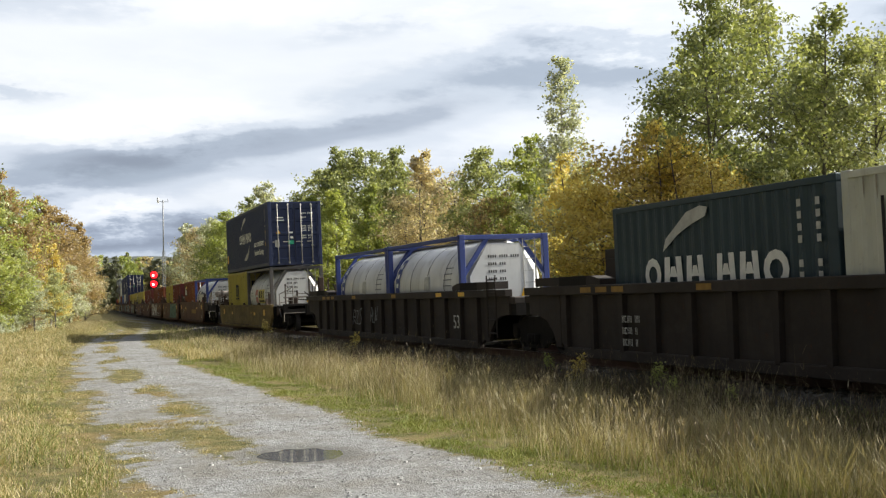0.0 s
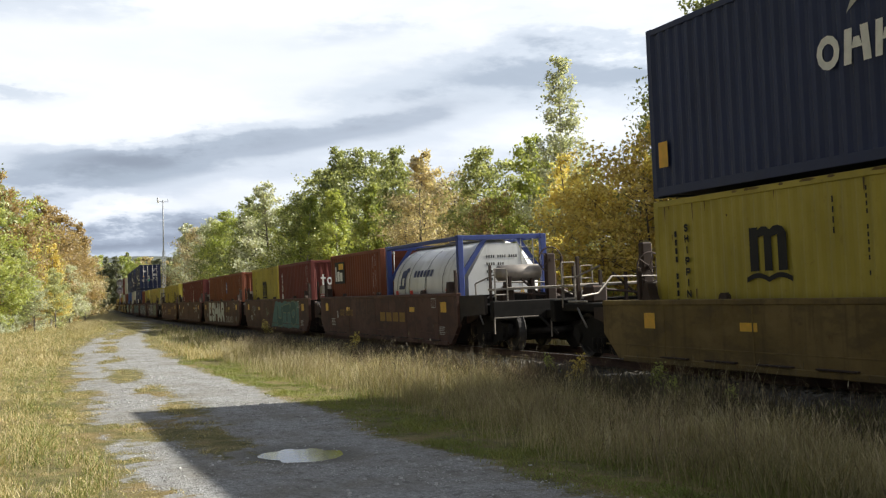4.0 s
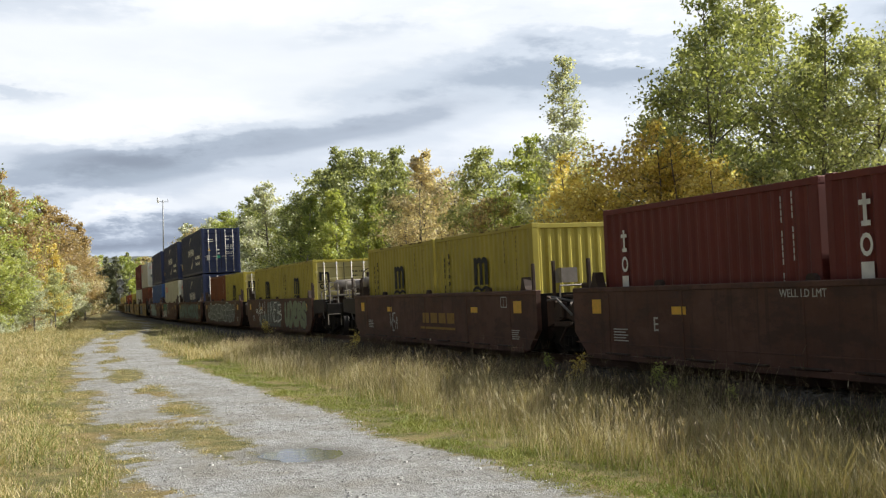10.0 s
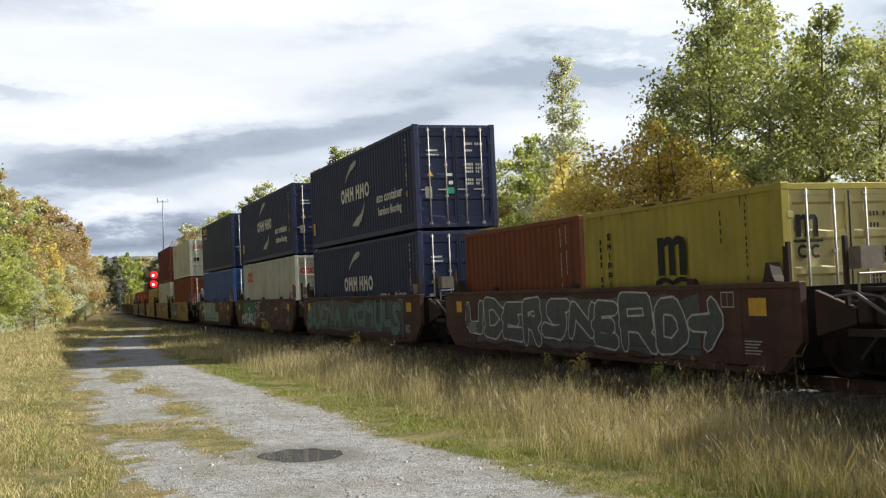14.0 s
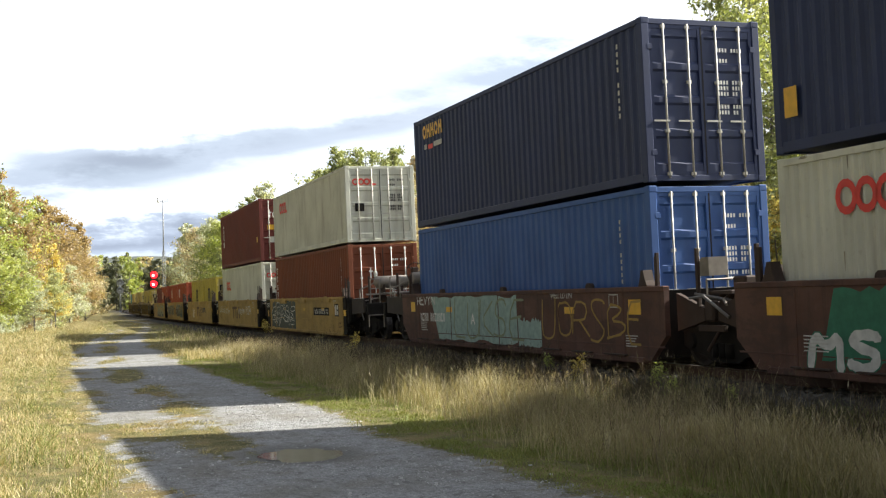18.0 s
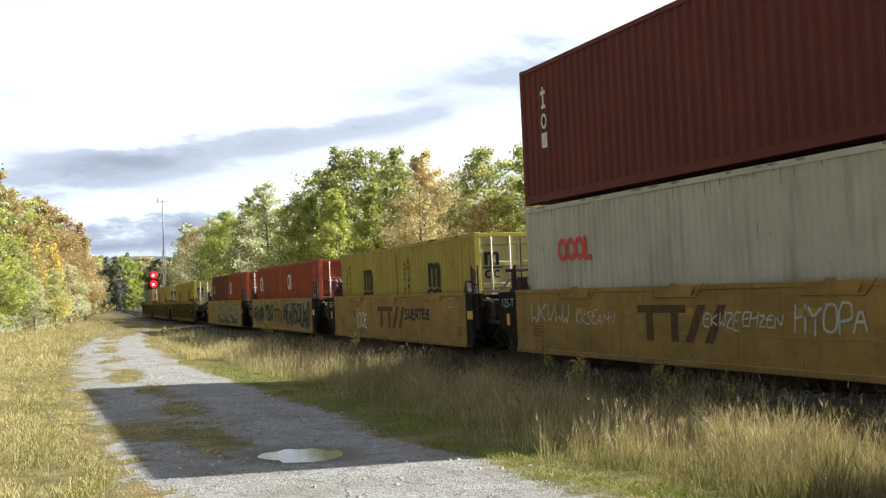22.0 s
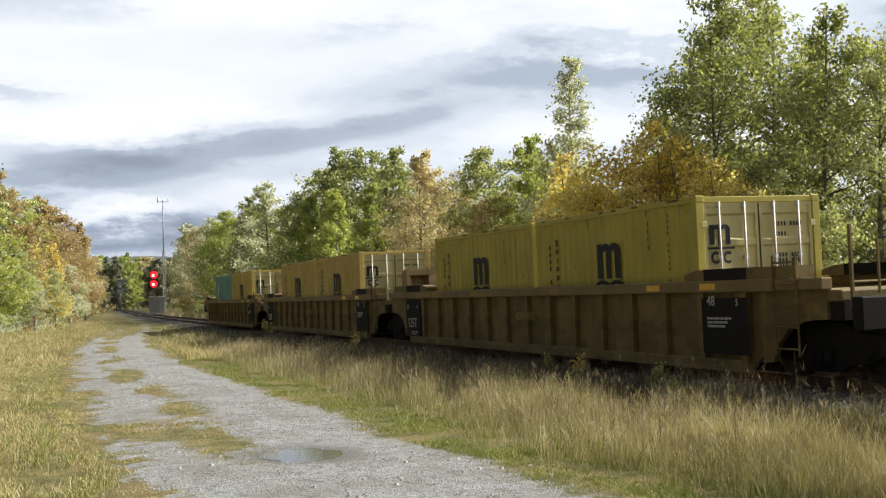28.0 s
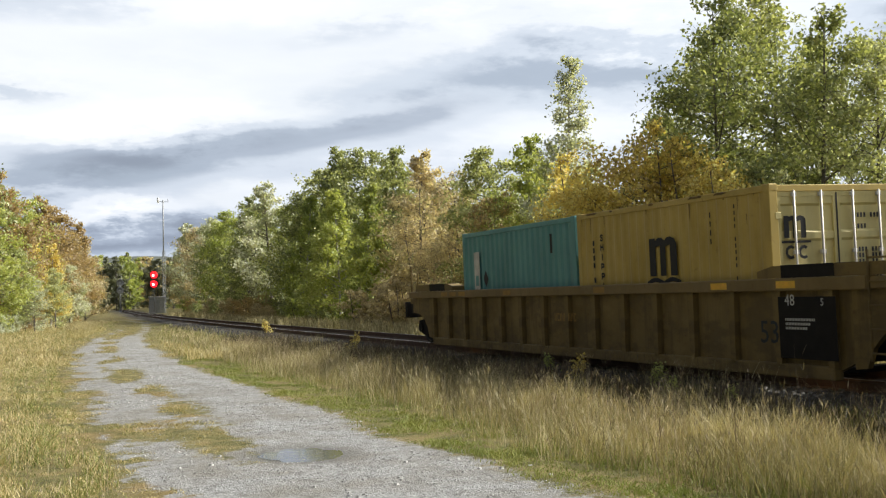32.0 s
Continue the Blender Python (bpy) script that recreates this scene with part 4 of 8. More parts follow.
        box(bm, -1.33, -0.12, 0.78, -1.20, 0.12, 1.12, 0.03)
    part("brake_lever", cached(("brake_lever", 0), lever, RUSTY), None, u).matrix_basis = pose(0, mid, 0)


def smooth_wagon(s, label, mat, style, pitch, front=False, rear=False, half=6.62, length_out=None, low=0.0):
    """A well wagon unit with plate sides; s: the middle of its well."""
    u = thing("well_wagon", label, "freight wagon", "well wagons of the train")
    h = half
    top_z = 1.36 - low
    ochre = style == "ochre"
    e = 6.17 if ochre else h + 0.25          # where the painted side ends
    for sx in (-1, 1):
        def side(bm):
            if ochre:
                out = [(-e, top_z), (-e, 0.12), (e, 0.12), (e, top_z)]
            else:
                out = [(-e, top_z), (-e, 0.55), (-e + 0.5, 0.12), (e - 0.5, 0.12), (e, 0.55), (e, top_z)]
            slab(bm, out, -0.05, 0.05)
        part("side_plate", cached(("side_plate", style, round(h, 2), low), side, mat), None, u).matrix_basis = pose(sx * 1.45, 0, 0)
        part("top_chord", cached(("top_chord", style, round(h, 2)), lambda bm: box(bm, -0.066, -e, -0.07, 0.066, e, 0.02, 0.012), mat), None, u).matrix_basis = pose(sx * 1.45, 0, top_z)
        part("bottom_chord", cached(("bottom_chord", style, round(h, 2)), lambda bm: box(bm, -0.09, -e + (0.0 if ochre else 0.7), -0.05, 0.09, e - (0.0 if ochre else 0.7), 0.05, 0.012), mat), None, u).matrix_basis = pose(sx * 1.44, 0, 0.12)
        part("fold", cached(("fold", style, round(h, 2)), lambda bm: box(bm, -0.012, -e + 0.05, -0.014, 0.012, e - 0.05, 0.014, 0.006), mat), None, u).matrix_basis = pose(sx * 1.4915, 0, 0.60 if ochre else 0.36)
        seams = (-4.95, -1.75, 1.75, 4.95) if ochre else (-5.5, -2.9, 0.1, 3.1, 5.5)
        for yy in seams:
            part("seam", cached(("seam", style, low), lambda bm: box(bm, -0.006, -0.018, 0.17, 0.006, 0.018, top_z - 0.07, 0.003), mat), None, u).matrix_basis = pose(sx * 1.502, yy, 0)
        if ochre:
            for yy in (-3.9, -0.1, 3.4):
                def guide(bm):
                    run = [(-0.85, 0.03), (-0.62, -0.17), (0.62, -0.17), (0.85, 0.03)]
                    for (y0, z0), (y1, z1) in zip(run, run[1:]):
                        rod(bm, (0, y0, z0), (0, y1, z1), 0.016, 5)
                    slab(bm, [(-0.60, -0.005), (-0.5, -0.15), (0.5, -0.15), (0.60, -0.005)], -0.012, 0.012)
                    slab(bm, [(-0.16, 0.0), (0.16, 0.0), (0.05, 0.055), (-0.05, 0.055)], -0.03, 0.03)
                part("guide_pocket", cached(("guide_pocket", 0), guide, mat), None, u).matrix_basis = pose(sx * 1.512, yy, top_z)
        else:
            for yy in (-4.1, 0.0, 3.9):
                part("lashing_lug", cached(("lashing_lug", 0), lambda bm: rod(bm, (-0.05, 0, 0.02), (0.05, 0, 0.02), 0.10, 10), RUSTY), None, u).matrix_basis = pose(sx * 1.40, yy, top_z)
            for yy in np.arange(-5.2, 5.3, 1.3):
                part("foot_bar", cached(("foot_bar", 0), lambda bm: box(bm, -0.03, -0.4, -0.012, 0.03, 0.4, 0.012, 0.004), RUSTY), None, u).matrix_basis = pose(sx * 1.53, float(yy), 0.19)
        for sy in (-1, 1):
            def bracket(bm):
                slab(bm, [(-0.17, 0), (0.17, 0), (0.09, 0.12), (0.03, 0.30), (-0.05, 0.30), (-0.11, 0.10)], -0.09, 0.09)
                box(bm, -0.11, 0.16, 0.0, -0.05, 0.22, 0.52, 0.006)
                box(bm, -0.02, 0.34, -0.1, 0.04, 0.40, 0.58, 0.006)
            part("corner_guide", cached(("corner_guide", 0), bracket, RUSTY), None, u).matrix_basis = pose(sx * 1.36, sy * 6.12, top_z, 0, 0, 0 if sy > 0 else 180)
            if ochre:
                def end_panel(bm):
                    slab(bm, [(0.0, top_z - 0.01), (0.0, 0.12), (0.34, 0.12), (0.62, 0.50), (0.95, 0.58), (0.95, top_z - 0.01)][::-1], -0.045, 0.045)
                part("end_panel", cached(("end_panel", 0), end_panel, GRIME), None, u, "black end panel").matrix_basis = pose(sx * 1.44, sy * (e + 0.004), 0, 0, 0, 0 if sy > 0 else 180)

                def steps(bm):
                    for yy in (0.42, 0.80):
                        rod(bm, (0, yy, 0.30), (0, yy, 2.0), 0.02, 6)
                    for k in range(5):
                        rod(bm, (0, 0.42, 0.36 + 0.3 * k), (0, 0.80, 0.36 + 0.3 * k), 0.015, 6)
                if sy < 0:
                    part("ladder", cached(("side_ladder", 0), steps, GRIME), None, u, "black ladder").matrix_basis = pose(sx * 1.51, sy * (e + 0.1), 0, 0, 0, 180)
    for yy in np.linspace(-h + 0.8, h - 0.8, 7):
        part("cross_beam", cached(("cross_beam", 0), lambda bm: box(bm, -1.4, -0.12, 0.12, 1.4, 0.12, 0.20, 0.01), GRIME), None, u).matrix_basis = pose(0, float(yy), 0)
    for sy in (-1, 1):
        is_out = (sy < 0 and front) or (sy > 0 and rear)
        mid = sy * (pitch / 2)

        def bulk(bm):
            slab(bm, [(0.0, 0.14), (0.12, 0.14), (0.30, 1.30 - low), (0.0, 1.30 - low)][::-1], -1.39, 1.39)
        part("bulkhead", cached(("bulkhead", low), bulk, GRIME), None, u).matrix_basis = pose(0, sy * (min(h, 6.2) if not low else h) + sy * 0.02, 0, 0, 0, 0 if sy > 0 else 180)

        def neck(bm):
            box(bm, -0.62, 0, 0.70, 0.62, 0.9, 1.08, 0.03)
            for x in (-1, 1):
                slab(bm, [(0.1, 0.62), (0.9, 0.80), (0.9, 1.0), (0.1, 1.25 - low)], x * 1.22 - 0.04, x * 1.22 + 0.04)
        part("articulation", cached(("articulation", low), neck, RUSTY), None, u).matrix_basis = pose(0, sy * (h + 0.15), 0, 0, 0, 0 if sy > 0 else 180)
        if is_out:
            o = length_out or (h + 2.35)
            if not low:
                for sx in (-1, 1):
                    def end_side(bm):
                        slab(bm, [(0.0, 1.30), (0.0, 0.62), (0.25, 0.80), (o - h - 0.75, 0.86), (o - h - 0.75, 1.30)][::-1], -0.04, 0.04)
                    part("end_side", cached(("end_side", style), end_side, DARKBROWN), None, u, "grimy side sheet of the end platform").matrix_basis = pose(sx * 1.40, sy * (h + 0.27), 0, 0, 0, 0 if sy > 0 else 180)
            end_gear(u, sy * (h + 0.25), sy * (length_out or (h + 2.35)), not low)
            truck(u, sy * (h + 1.15))
        elif sy > 0:
            truck(u, mid)
            middle_gear(u, mid, style)
        if ochre and sy > 0:
            side_text(u, "125-T", 0.27, -1.492, -(-e - 0.80), 1.02, PALE)
            side_shape(u, -1.490, [rect(-e - 0.55, 0.62, 0.16, 0.26)], REFLECT, "reflector")
        if ochre and sy < 0:
            side_shape(u, -1.490, [rect(e + 0.05, 0.74, 0.40, 0.20)], REFLECT, "reflector")
    # painted end stencils and a framed plate on the near side
    if not low:
        zc = 1.02
        side_shape(u, -1.506, [rect(5.0, zc, 0.34, 0.018), rect(5.0, zc + 0.22, 0.34, 0.018), rect(5.0, zc + 0.018, 0.018, 0.2), rect(5.32, zc + 0.018, 0.018, 0.2), rect(5.16, zc + 0.018, 0.012, 0.2)], PALE, "plate_frame")
        for k in range(5):
            side_shape(u, -1.506, [rect(5.55, 0.52 - k * 0.045, 0.42 - 0.05 * (k % 3), 0.018)], PALE if not ochre else FADEDBROWN, "stencil_mark")
            side_shape(u, -1.506, [rect(-5.35, 0.62 - k * 0.05, 0.50 - 0.07 * (k % 2), 0.018)], PALE if not ochre else FADEDBROWN, "stencil_mark")
    # reflectors along the near side
    spots = ((-3.4, 0.42, 0.11), (-0.4, 0.42, 0.11), (3.2, 0.42, 0.11)) if ochre else ((-5.9, 0.42, 0.26), (-3.4, 0.42, 0.13), (3.2, 0.42, 0.13), (5.95, 0.34, 0.26))
    for yy, w, hh in spots:
        side_shape(u, -1.505, [rect(-yy - w / 2, 0.90 - low, w, hh)], DUSTYEL if ochre else REFLECT, "reflector")
    MOVING.append((u, s, 0.0))
    return u


TANBOX = paint("tan_box_paint", (0.40, 0.27, 0.11), 0.4, 0.8)


def ribbed_wagon(s, label, mat, half=8.0, pitch=19.6, front=False, rear=False, numbers="53"):
    """A long well wagon whose sides carry upright ribs under a deep top chord."""
    u = thing("ribbed_well_wagon", label, "freight wagon", "well wagons of the train")
    h = half
    for sx in (-1, 1):
        part("side_plate", cached(("rib_side", h), lambda bm: slab(bm, [(-h, 1.3), (-h, 0.30), (-h + 0.5, 0.10), (h - 0.5, 0.10), (h, 0.30), (h, 1.3)], -0.04, 0.04), mat), None, u).matrix_basis = pose(sx * 1.36, 0, 0)
        part("top_chord", cached(("rib_top", h), lambda bm: box(bm, -0.10, -h - 0.4, 1.25, 0.10, h + 0.4, 1.43, 0.015), CHORD if mat is OLIVE else mat), None, u).matrix_basis = pose(sx * 1.42, 0, 0)
        part("bottom_chord", cached(("rib_bottom", h), lambda bm: box(bm, -0.08, -h + 0.3, 0.06, 0.08, h - 0.3, 0.24, 0.015), mat), None, u).matrix_basis = pose(sx * 1.42, 0, 0)
        n = 15
        for i in range(n):
            yy = -h + 0.35 + (2 * h - 0.7) * i / (n - 1)
            part("rib", cached(("rib", 0), lambda bm: slab(bm, [(-0.06, 0.2), (0.06, 0.2), (0.09, 1.26), (-0.09, 1.26)], -0.06, 0.06), mat), None, u).matrix_basis = pose(sx * 1.44, yy, 0)
        for sy in (-1, 1):
            part("end_cap", cached(("rib_end_cap", 0), lambda bm: slab(bm, [(-1.55, 0), (1.2, 0), (1.2, 0.17), (-1.2, 0.17), (-1.55, 0.10)], -0.16, 0.16), mat), None, u).matrix_basis = pose(sx * 1.34, sy * (h - 0.3), 1.433, 0, 0, 0 if sy > 0 else 180)
    for yy in np.linspace(-h + 0.6, h - 0.6, 8):
        part("cross_beam", cached(("cross_beam", 0), lambda bm: box(bm, -1.4, -0.12, 0.12, 1.4, 0.12, 0.20, 0.01), GRIME), None, u).matrix_basis = pose(0, float(yy), 0)
    for sy in (-1, 1):
        out = (sy < 0 and front) or (sy > 0 and rear)
        part("end_deck", cached(("rib_deck", 0), lambda bm: box(bm, -1.4, 0, 1.10, 1.4, 1.7, 1.25, 0.02), mat), None, u).matrix_basis = pose(0, sy * h, 0, 0, 0, 0 if sy > 0 else 180)
        part("end_web", cached(("rib_web", 0), lambda bm: slab(bm, [(0.0, 0.30), (0.35, 0.85), (1.7, 0.85), (1.7, 1.12), (0.0, 1.12)], -1.36, 1.36), GRIME), None, u).matrix_basis = pose(0, sy * h, 0, 0, 0, 0 if sy > 0 else 180)

        for sx in (-1, 1):
            def end_side(bm):
                slab(bm, [(0.0, 1.26), (0.0, 0.22), (0.22, 0.24), (0.34, 0.50), (0.62, 0.74), (1.0, 0.84), (1.42, 0.86), (1.42, 1.26)][::-1], -0.04, 0.04)
            part("end_side", cached(("rib_end_side", 0), end_side, mat), None, u).matrix_basis = pose(sx * 1.37, sy * (h + 0.003), 0, 0, 0, 0 if sy > 0 else 180)
            part("top_chord", cached(("rib_end_chord", 0), lambda bm: box(bm, -0.09, 0, 1.262, 0.09, 1.05, 1.42, 0.012), CHORD if mat is OLIVE else mat), None, u).matrix_basis = pose(sx * 1.42, sy * (h + 0.403), 0, 0, 0, 0 if sy > 0 else 180)

        def ladder(bm):
            for yy in (0.25, 0.75):
                rod(bm, (0, yy, 0.35), (0, yy, 1.75), 0.018, 6)
            for k in range(5):
                rod(bm, (0, 0.25, 0.45 + 0.3 * k), (0, 0.75, 0.45 + 0.3 * k), 0.016, 6)
        for sx in ((-1, 1) if sy < 0 else ()):
            part("ladder", cached(("rib_ladder", 0), ladder, mat), None, u).matrix_basis = pose(sx * 1.52, sy * (h + 0.2), 0, 0, 0, 0 if sy > 0 else 180)

        def ibc(bm):
            slab(bm, [(-0.30, 0), (0.30, 0), (0.24, 0.90), (-0.24, 0.90)], 0.10, 0.66)
            box(bm, -0.62, -0.24, 0.70, 0.10, 0.24, 0.88, 0.01)
            box(bm, -0.62, -0.24, 0.0, -0.48, 0.24, 0.70, 0.01)
            box(bm, -0.48, -0.24, 0.0, 0.10, 0.24, 0.40, 0.01)
            box(bm, -0.48, 0.16, 0.40, 0.10, 0.24, 0.70)
        if (mat is OLIVE or sy > 0) and not out:
            part("connector_box", cached(("connector_box", mat.name), ibc, TANBOX if mat is OLIVE else mat), None, u, "box for loose connectors").matrix_basis = pose(0.35, sy * (h - 0.1), 1.253)

        def patch(bm):
            box(bm, -0.166, -0.55, -0.172, 0.166, 0.55, 0.006)
        for sx in (-1, 1):
            part("black_band", cached(("black_band", 0), patch, GRIME), None, u, "worn black non-slip band").matrix_basis = pose(sx * 1.34, sy * (h - 0.75), 1.604)
        if out:
            truck(u, sy * (h + 0.85))
            part("end_sill", cached(("end_sill", 0), lambda bm: box(bm, -1.42, -0.1, 0.72, 1.42, 0.1, 1.16, 0.02), GRIME), None, u).matrix_basis = pose(0, sy * (h + 2.0), 0)
            part("coupler", cached(("coupler", 0), coupler, GRIME), None, u).matrix_basis = pose(0, sy * (h + 2.05), 0, 0, 0, 0 if sy > 0 else 180)

            def rails(bm):
                for x in (-1.3, 1.3):
                    rod(bm, (x, 0, 1.0), (x, 0, 2.1), 0.03, 6)
                    rod(bm, (x, -0.5, 1.2), (x, -0.5, 1.9), 0.02, 6)
                rod(bm, (-1.3, 0, 1.35), (1.3, 0, 1.35), 0.02, 6)
            part("hand_rail", cached(("rib_rail", 0), rails, mat), None, u).matrix_basis = pose(0, sy * (h + 1.8), 0)
        elif sy > 0:
            truck(u, pitch / 2)
    for a in (-6.9, -6.3, -5.7, -3.0, 1.2, 5.0, 6.6):
        side_shape(u, -1.525, [rect(a, 1.29, 0.42, 0.10)], REFLECT if a > 4 else FADEDYEL, "reflector")
    if numbers:
        side_text(u, numbers, 0.46, -1.505, -h + 1.85, 0.52, SPRAY_DARK if mat is OLIVE else PALE)
    MOVING.append((u, s, 0.0))
    return u


GLYPHS = {
    "A": "00 49 90|23 73", "B": "00 09 78 76 05 84 81 00", "C": "88 69 29 07 02 20 60 81", "D": "00 09 59 86 83 50 00", "E": "89 09 00 80|05 65", "F": "89 09 00|05 65",
    "G": "88 69 29 07 02 20 60 82 84 54", "H": "00 09|90 99|05 95", "I": "40 49", "K": "00 09|89 04 90", "L": "09 00 80", "M": "00 09 44 99 90", "N": "00 09 90 99",
    "O": "29 07 02 20 70 92 97 79 29", "P": "00 09 79 87 85 64 04", "Q": "29 07 02 20 70 92 97 79 29|63 90", "R": "00 09 79 87 85 64 04|44 90", "S": "88 69 29 07 25 74 82 60 20 01",
    "T": "09 99|49 40", "U": "09 02 20 70 92 99", "V": "09 40 99", "W": "09 20 45 70 99", "X": "09 90|00 99", "Y": "09 45 99|45 40", "Z": "09 99 00 90",
    ">": "05 95|69 95 61", "(": "99 77 72 90", "2": "07 29 79 87 00 90", "5": "89 09 05 75 82 60 00", "/": "00 99",
}


def pen(bm, pts, half, x, step):
    """A run of overlapping flat strokes along the points (along, up), each a hair prouder than the last."""
    for k in range(len(pts) - 1):
        (a0, h0), (a1, h1) = pts[k], pts[k + 1]
        d = Vector((a1 - a0, h1 - h0))
        if d.length < 1e-4:
            continue
        d.normalize()
        e, n = d * half * 0.9, Vector((-d.y, d.x)) * half
        n0, n1 = n * (0.9 + 0.2 * (k % 2)), n * (1.1 - 0.2 * (k % 2))
        p, q = Vector((a0, h0)), Vector((a1, h1))
        out = (p - e + n0 * 0.45, p - e - n0 * 0.45, p - n0, q - n1, q + e - n1 * 0.45, q + e + n1 * 0.45, q + n1, p + n0)
        bm.faces.new([bm.verts.new((x - step * k, -v.x, v.y)) for v in out])


def rounded(pts):
    """Corners of a run of points cut once."""
    if len(pts) < 3:
        return pts
    out = [pts[0]]
    for (a0, h0), (a1, h1) in zip(pts, pts[1:]):
        out += [(a0 + 0.27 * (a1 - a0), h0 + 0.27 * (h1 - h0)), (a0 + 0.73 * (a1 - a0), h0 + 0.73 * (h1 - h0))]
    return out + [pts[-1]]


def sprayed(u, word, a0, a1, z0, z1, line, fill=None, body=0.10, edge=0.026, x=-1.503, seed=1, lean=0.12, wild=0.10, soft=True):
    """A sprayed name: letters of broad strokes with a contrasting rim, or thin strokes alone where no fill is given."""
    rnd = random.Random(seed * 31 + len(word))
    n = len(word)
    w = (a1 - a0) / n
    for k, ch in enumerate(word):
        if ch == " ":
            continue
        kw = w * rnd.uniform(0.80, 1.0)
        zz0 = z0 + rnd.uniform(0, wild) * (z1 - z0)
        zz1 = z1 - rnd.uniform(0, wild) * (z1 - z0)
        inset = body if fill else edge
        runs = []
        for stroke in GLYPHS[ch].split("|"):
            pts = []
            for c in stroke.split():
                p, q = int(c[0]) / 9, int(c[1]) / 9
                p += rnd.uniform(-wild, wild) * 0.7
                q = min(1, max(0, q + rnd.uniform(-wild, wild) * 0.5))
                h = zz0 + inset + q * (zz1 - zz0 - 2 * inset)
                pts.append((a0 + w * k + inset * 0.6 + p * (kw - inset) + lean * (h - (z0 + z1) / 2), h))
            runs.append(rounded(pts) if soft else pts)
        at = x - 0.0016 * k
        bm = bmesh.new()
        for r_ in runs:
            pen(bm, r_, (body + edge) if fill else edge, at, 0.00003)
        tagged(part("graffiti", bm, line, u), kind="stuff")
        if fill:
            bm = bmesh.new()
            for r_ in runs:
                pen(bm, r_, body, at - 0.0008, 0.00003)
            tagged(part("graffiti_field", bm, fill, u), kind="stuff")


def field(u, seed, a0, a1, z0, z1, mat, x=-1.5025, slant=0.0):
    """A ragged field of sprayed colour, with a slanted left edge where slant is given."""
    rnd = random.Random(seed)
    n = 18
    up_, dn_ = [], []
    for i in range(n + 1):
        q = i / n
        up_.append((a0 + slant + (a1 - a0 - slant) * q, z1 + rnd.uniform(-0.10, 0.02)))
        dn_.append((a0 + (a1 - a0) * q, z0 + rnd.uniform(-0.02, 0.07)))
    side_shape(u, x, [[dn_[i], dn_[i + 1], up_[i + 1], up_[i]] for i in range(n)], mat, "graffiti_field")


def scrawl(u, seed, a0, a1, z0, z1, line, fill=None, x=-1.503, width=0.05):
    """Thin sprayed handwriting that cannot be read: quick angular strokes side by side."""
    rnd = random.Random(seed)
    if fill:
        field(u, seed, a0, a1, z0, z1, fill, x)
    n = max(3, int((a1 - a0) / (0.62 * (z1 - z0))))
    word = "".join(rnd.choice("NSERZVAKWUH") for _ in range(n))
    sprayed(u, word, a0, a1, z0, z1, line, None, edge=width * 0.62, x=x - 0.002, seed=seed, lean=0.25, wild=0.22, soft=True)


def faded_sign(u, a, z, w, h):
    """A faded brown sign: a long bar over two posts and a slanted pair, no letters."""
    side_shape(u, -1.506, [rect(a, z + 0.78 * h, 0.60 * w, 0.22 * h)], FADEDBROWN, "sign")
    for q in (0.11, 0.42):
        side_shape(u, -1.506, [rect(a + q * w, z, 0.085 * w, 0.775 * h)], FADEDBROWN, "sign")
    for q, d in ((0.58, 0.16), (0.80, 0.16)):
        side_shape(u, -1.506 - (0.002 if d < 0 else 0.0), [[(a + q * w, z), (a + (q + 0.09) * w, z), (a + (q + d + 0.09) * w, z + h), (a + (q + d) * w, z + h)]], FADEDBROWN, "sign")


def bars_side(u, a, z, w, mat, h=0.07, x=-1.506, rows=1):
    """Rows of small upright marks, single and paired, where writing stood."""
    polys = []
    for r in range(rows):
        k, j = a, 0
        while k < a + w * (1 - 0.12 * (r % 3)):
            zz = z - r * h * 1.7
            if j % 9 == 4 and h > 0.1:
                pass
            elif j % 3 == 1 and h > 0.1:
                polys += [rect(k, zz, h * 0.52, h * 0.22), rect(k, zz + 0.78 * h, h * 0.52, h * 0.22), rect(k, zz + 0.24 * h, h * 0.16, h * 0.52)]
            elif h > 0.1:
                polys += [rect(k, zz, h * 0.17, h), rect(k + 0.36 * h, zz, h * 0.17, h)]
            else:
                polys.append(rect(k, zz, h * 0.62, h))
            k += h * (0.95 if h <= 0.1 else 0.74)
            j += 1
    side_shape(u, x, polys, mat, "stencil_mark")


SPRAY_PALE = plain("pale_spray_paint", (0.60, 0.61, 0.58), 0.7)
SPRAY_GREY = plain("grey_spray_paint", (0.22, 0.23, 0.23), 0.7)
SPRAY_TEAL = plain("teal_spray_paint", (0.080, 0.185, 0.170), 0.7)
SPRAY_POOL = plain("dull_teal_spray_paint", (0.145, 0.235, 0.205), 0.7)
SPRAY_DEEP = plain("deep_teal_spray_paint", (0.045, 0.115, 0.105), 0.7)
SPRAY_MAUVE = plain("mauve_grey_spray_paint", (0.19, 0.145, 0.135), 0.7)
SPRAY_MINT = plain("mint_spray_paint", (0.30, 0.42, 0.38), 0.7)
SPRAY_GREEN = plain("green_spray_paint", (0.03, 0.17, 0.10), 0.7)
SPRAY_DARK = plain("black_spray_paint", (0.02, 0.025, 0.025), 0.7)
SPRAY_SLATE = plain("slate_spray_paint", (0.115, 0.125, 0.118), 0.7)
SPRAY_SAGE = plain("sage_spray_paint", (0.23, 0.27, 0.165), 0.7)
SPRAY_INK = plain("dark_teal_spray_paint", (0.022, 0.040, 0.040), 0.6)
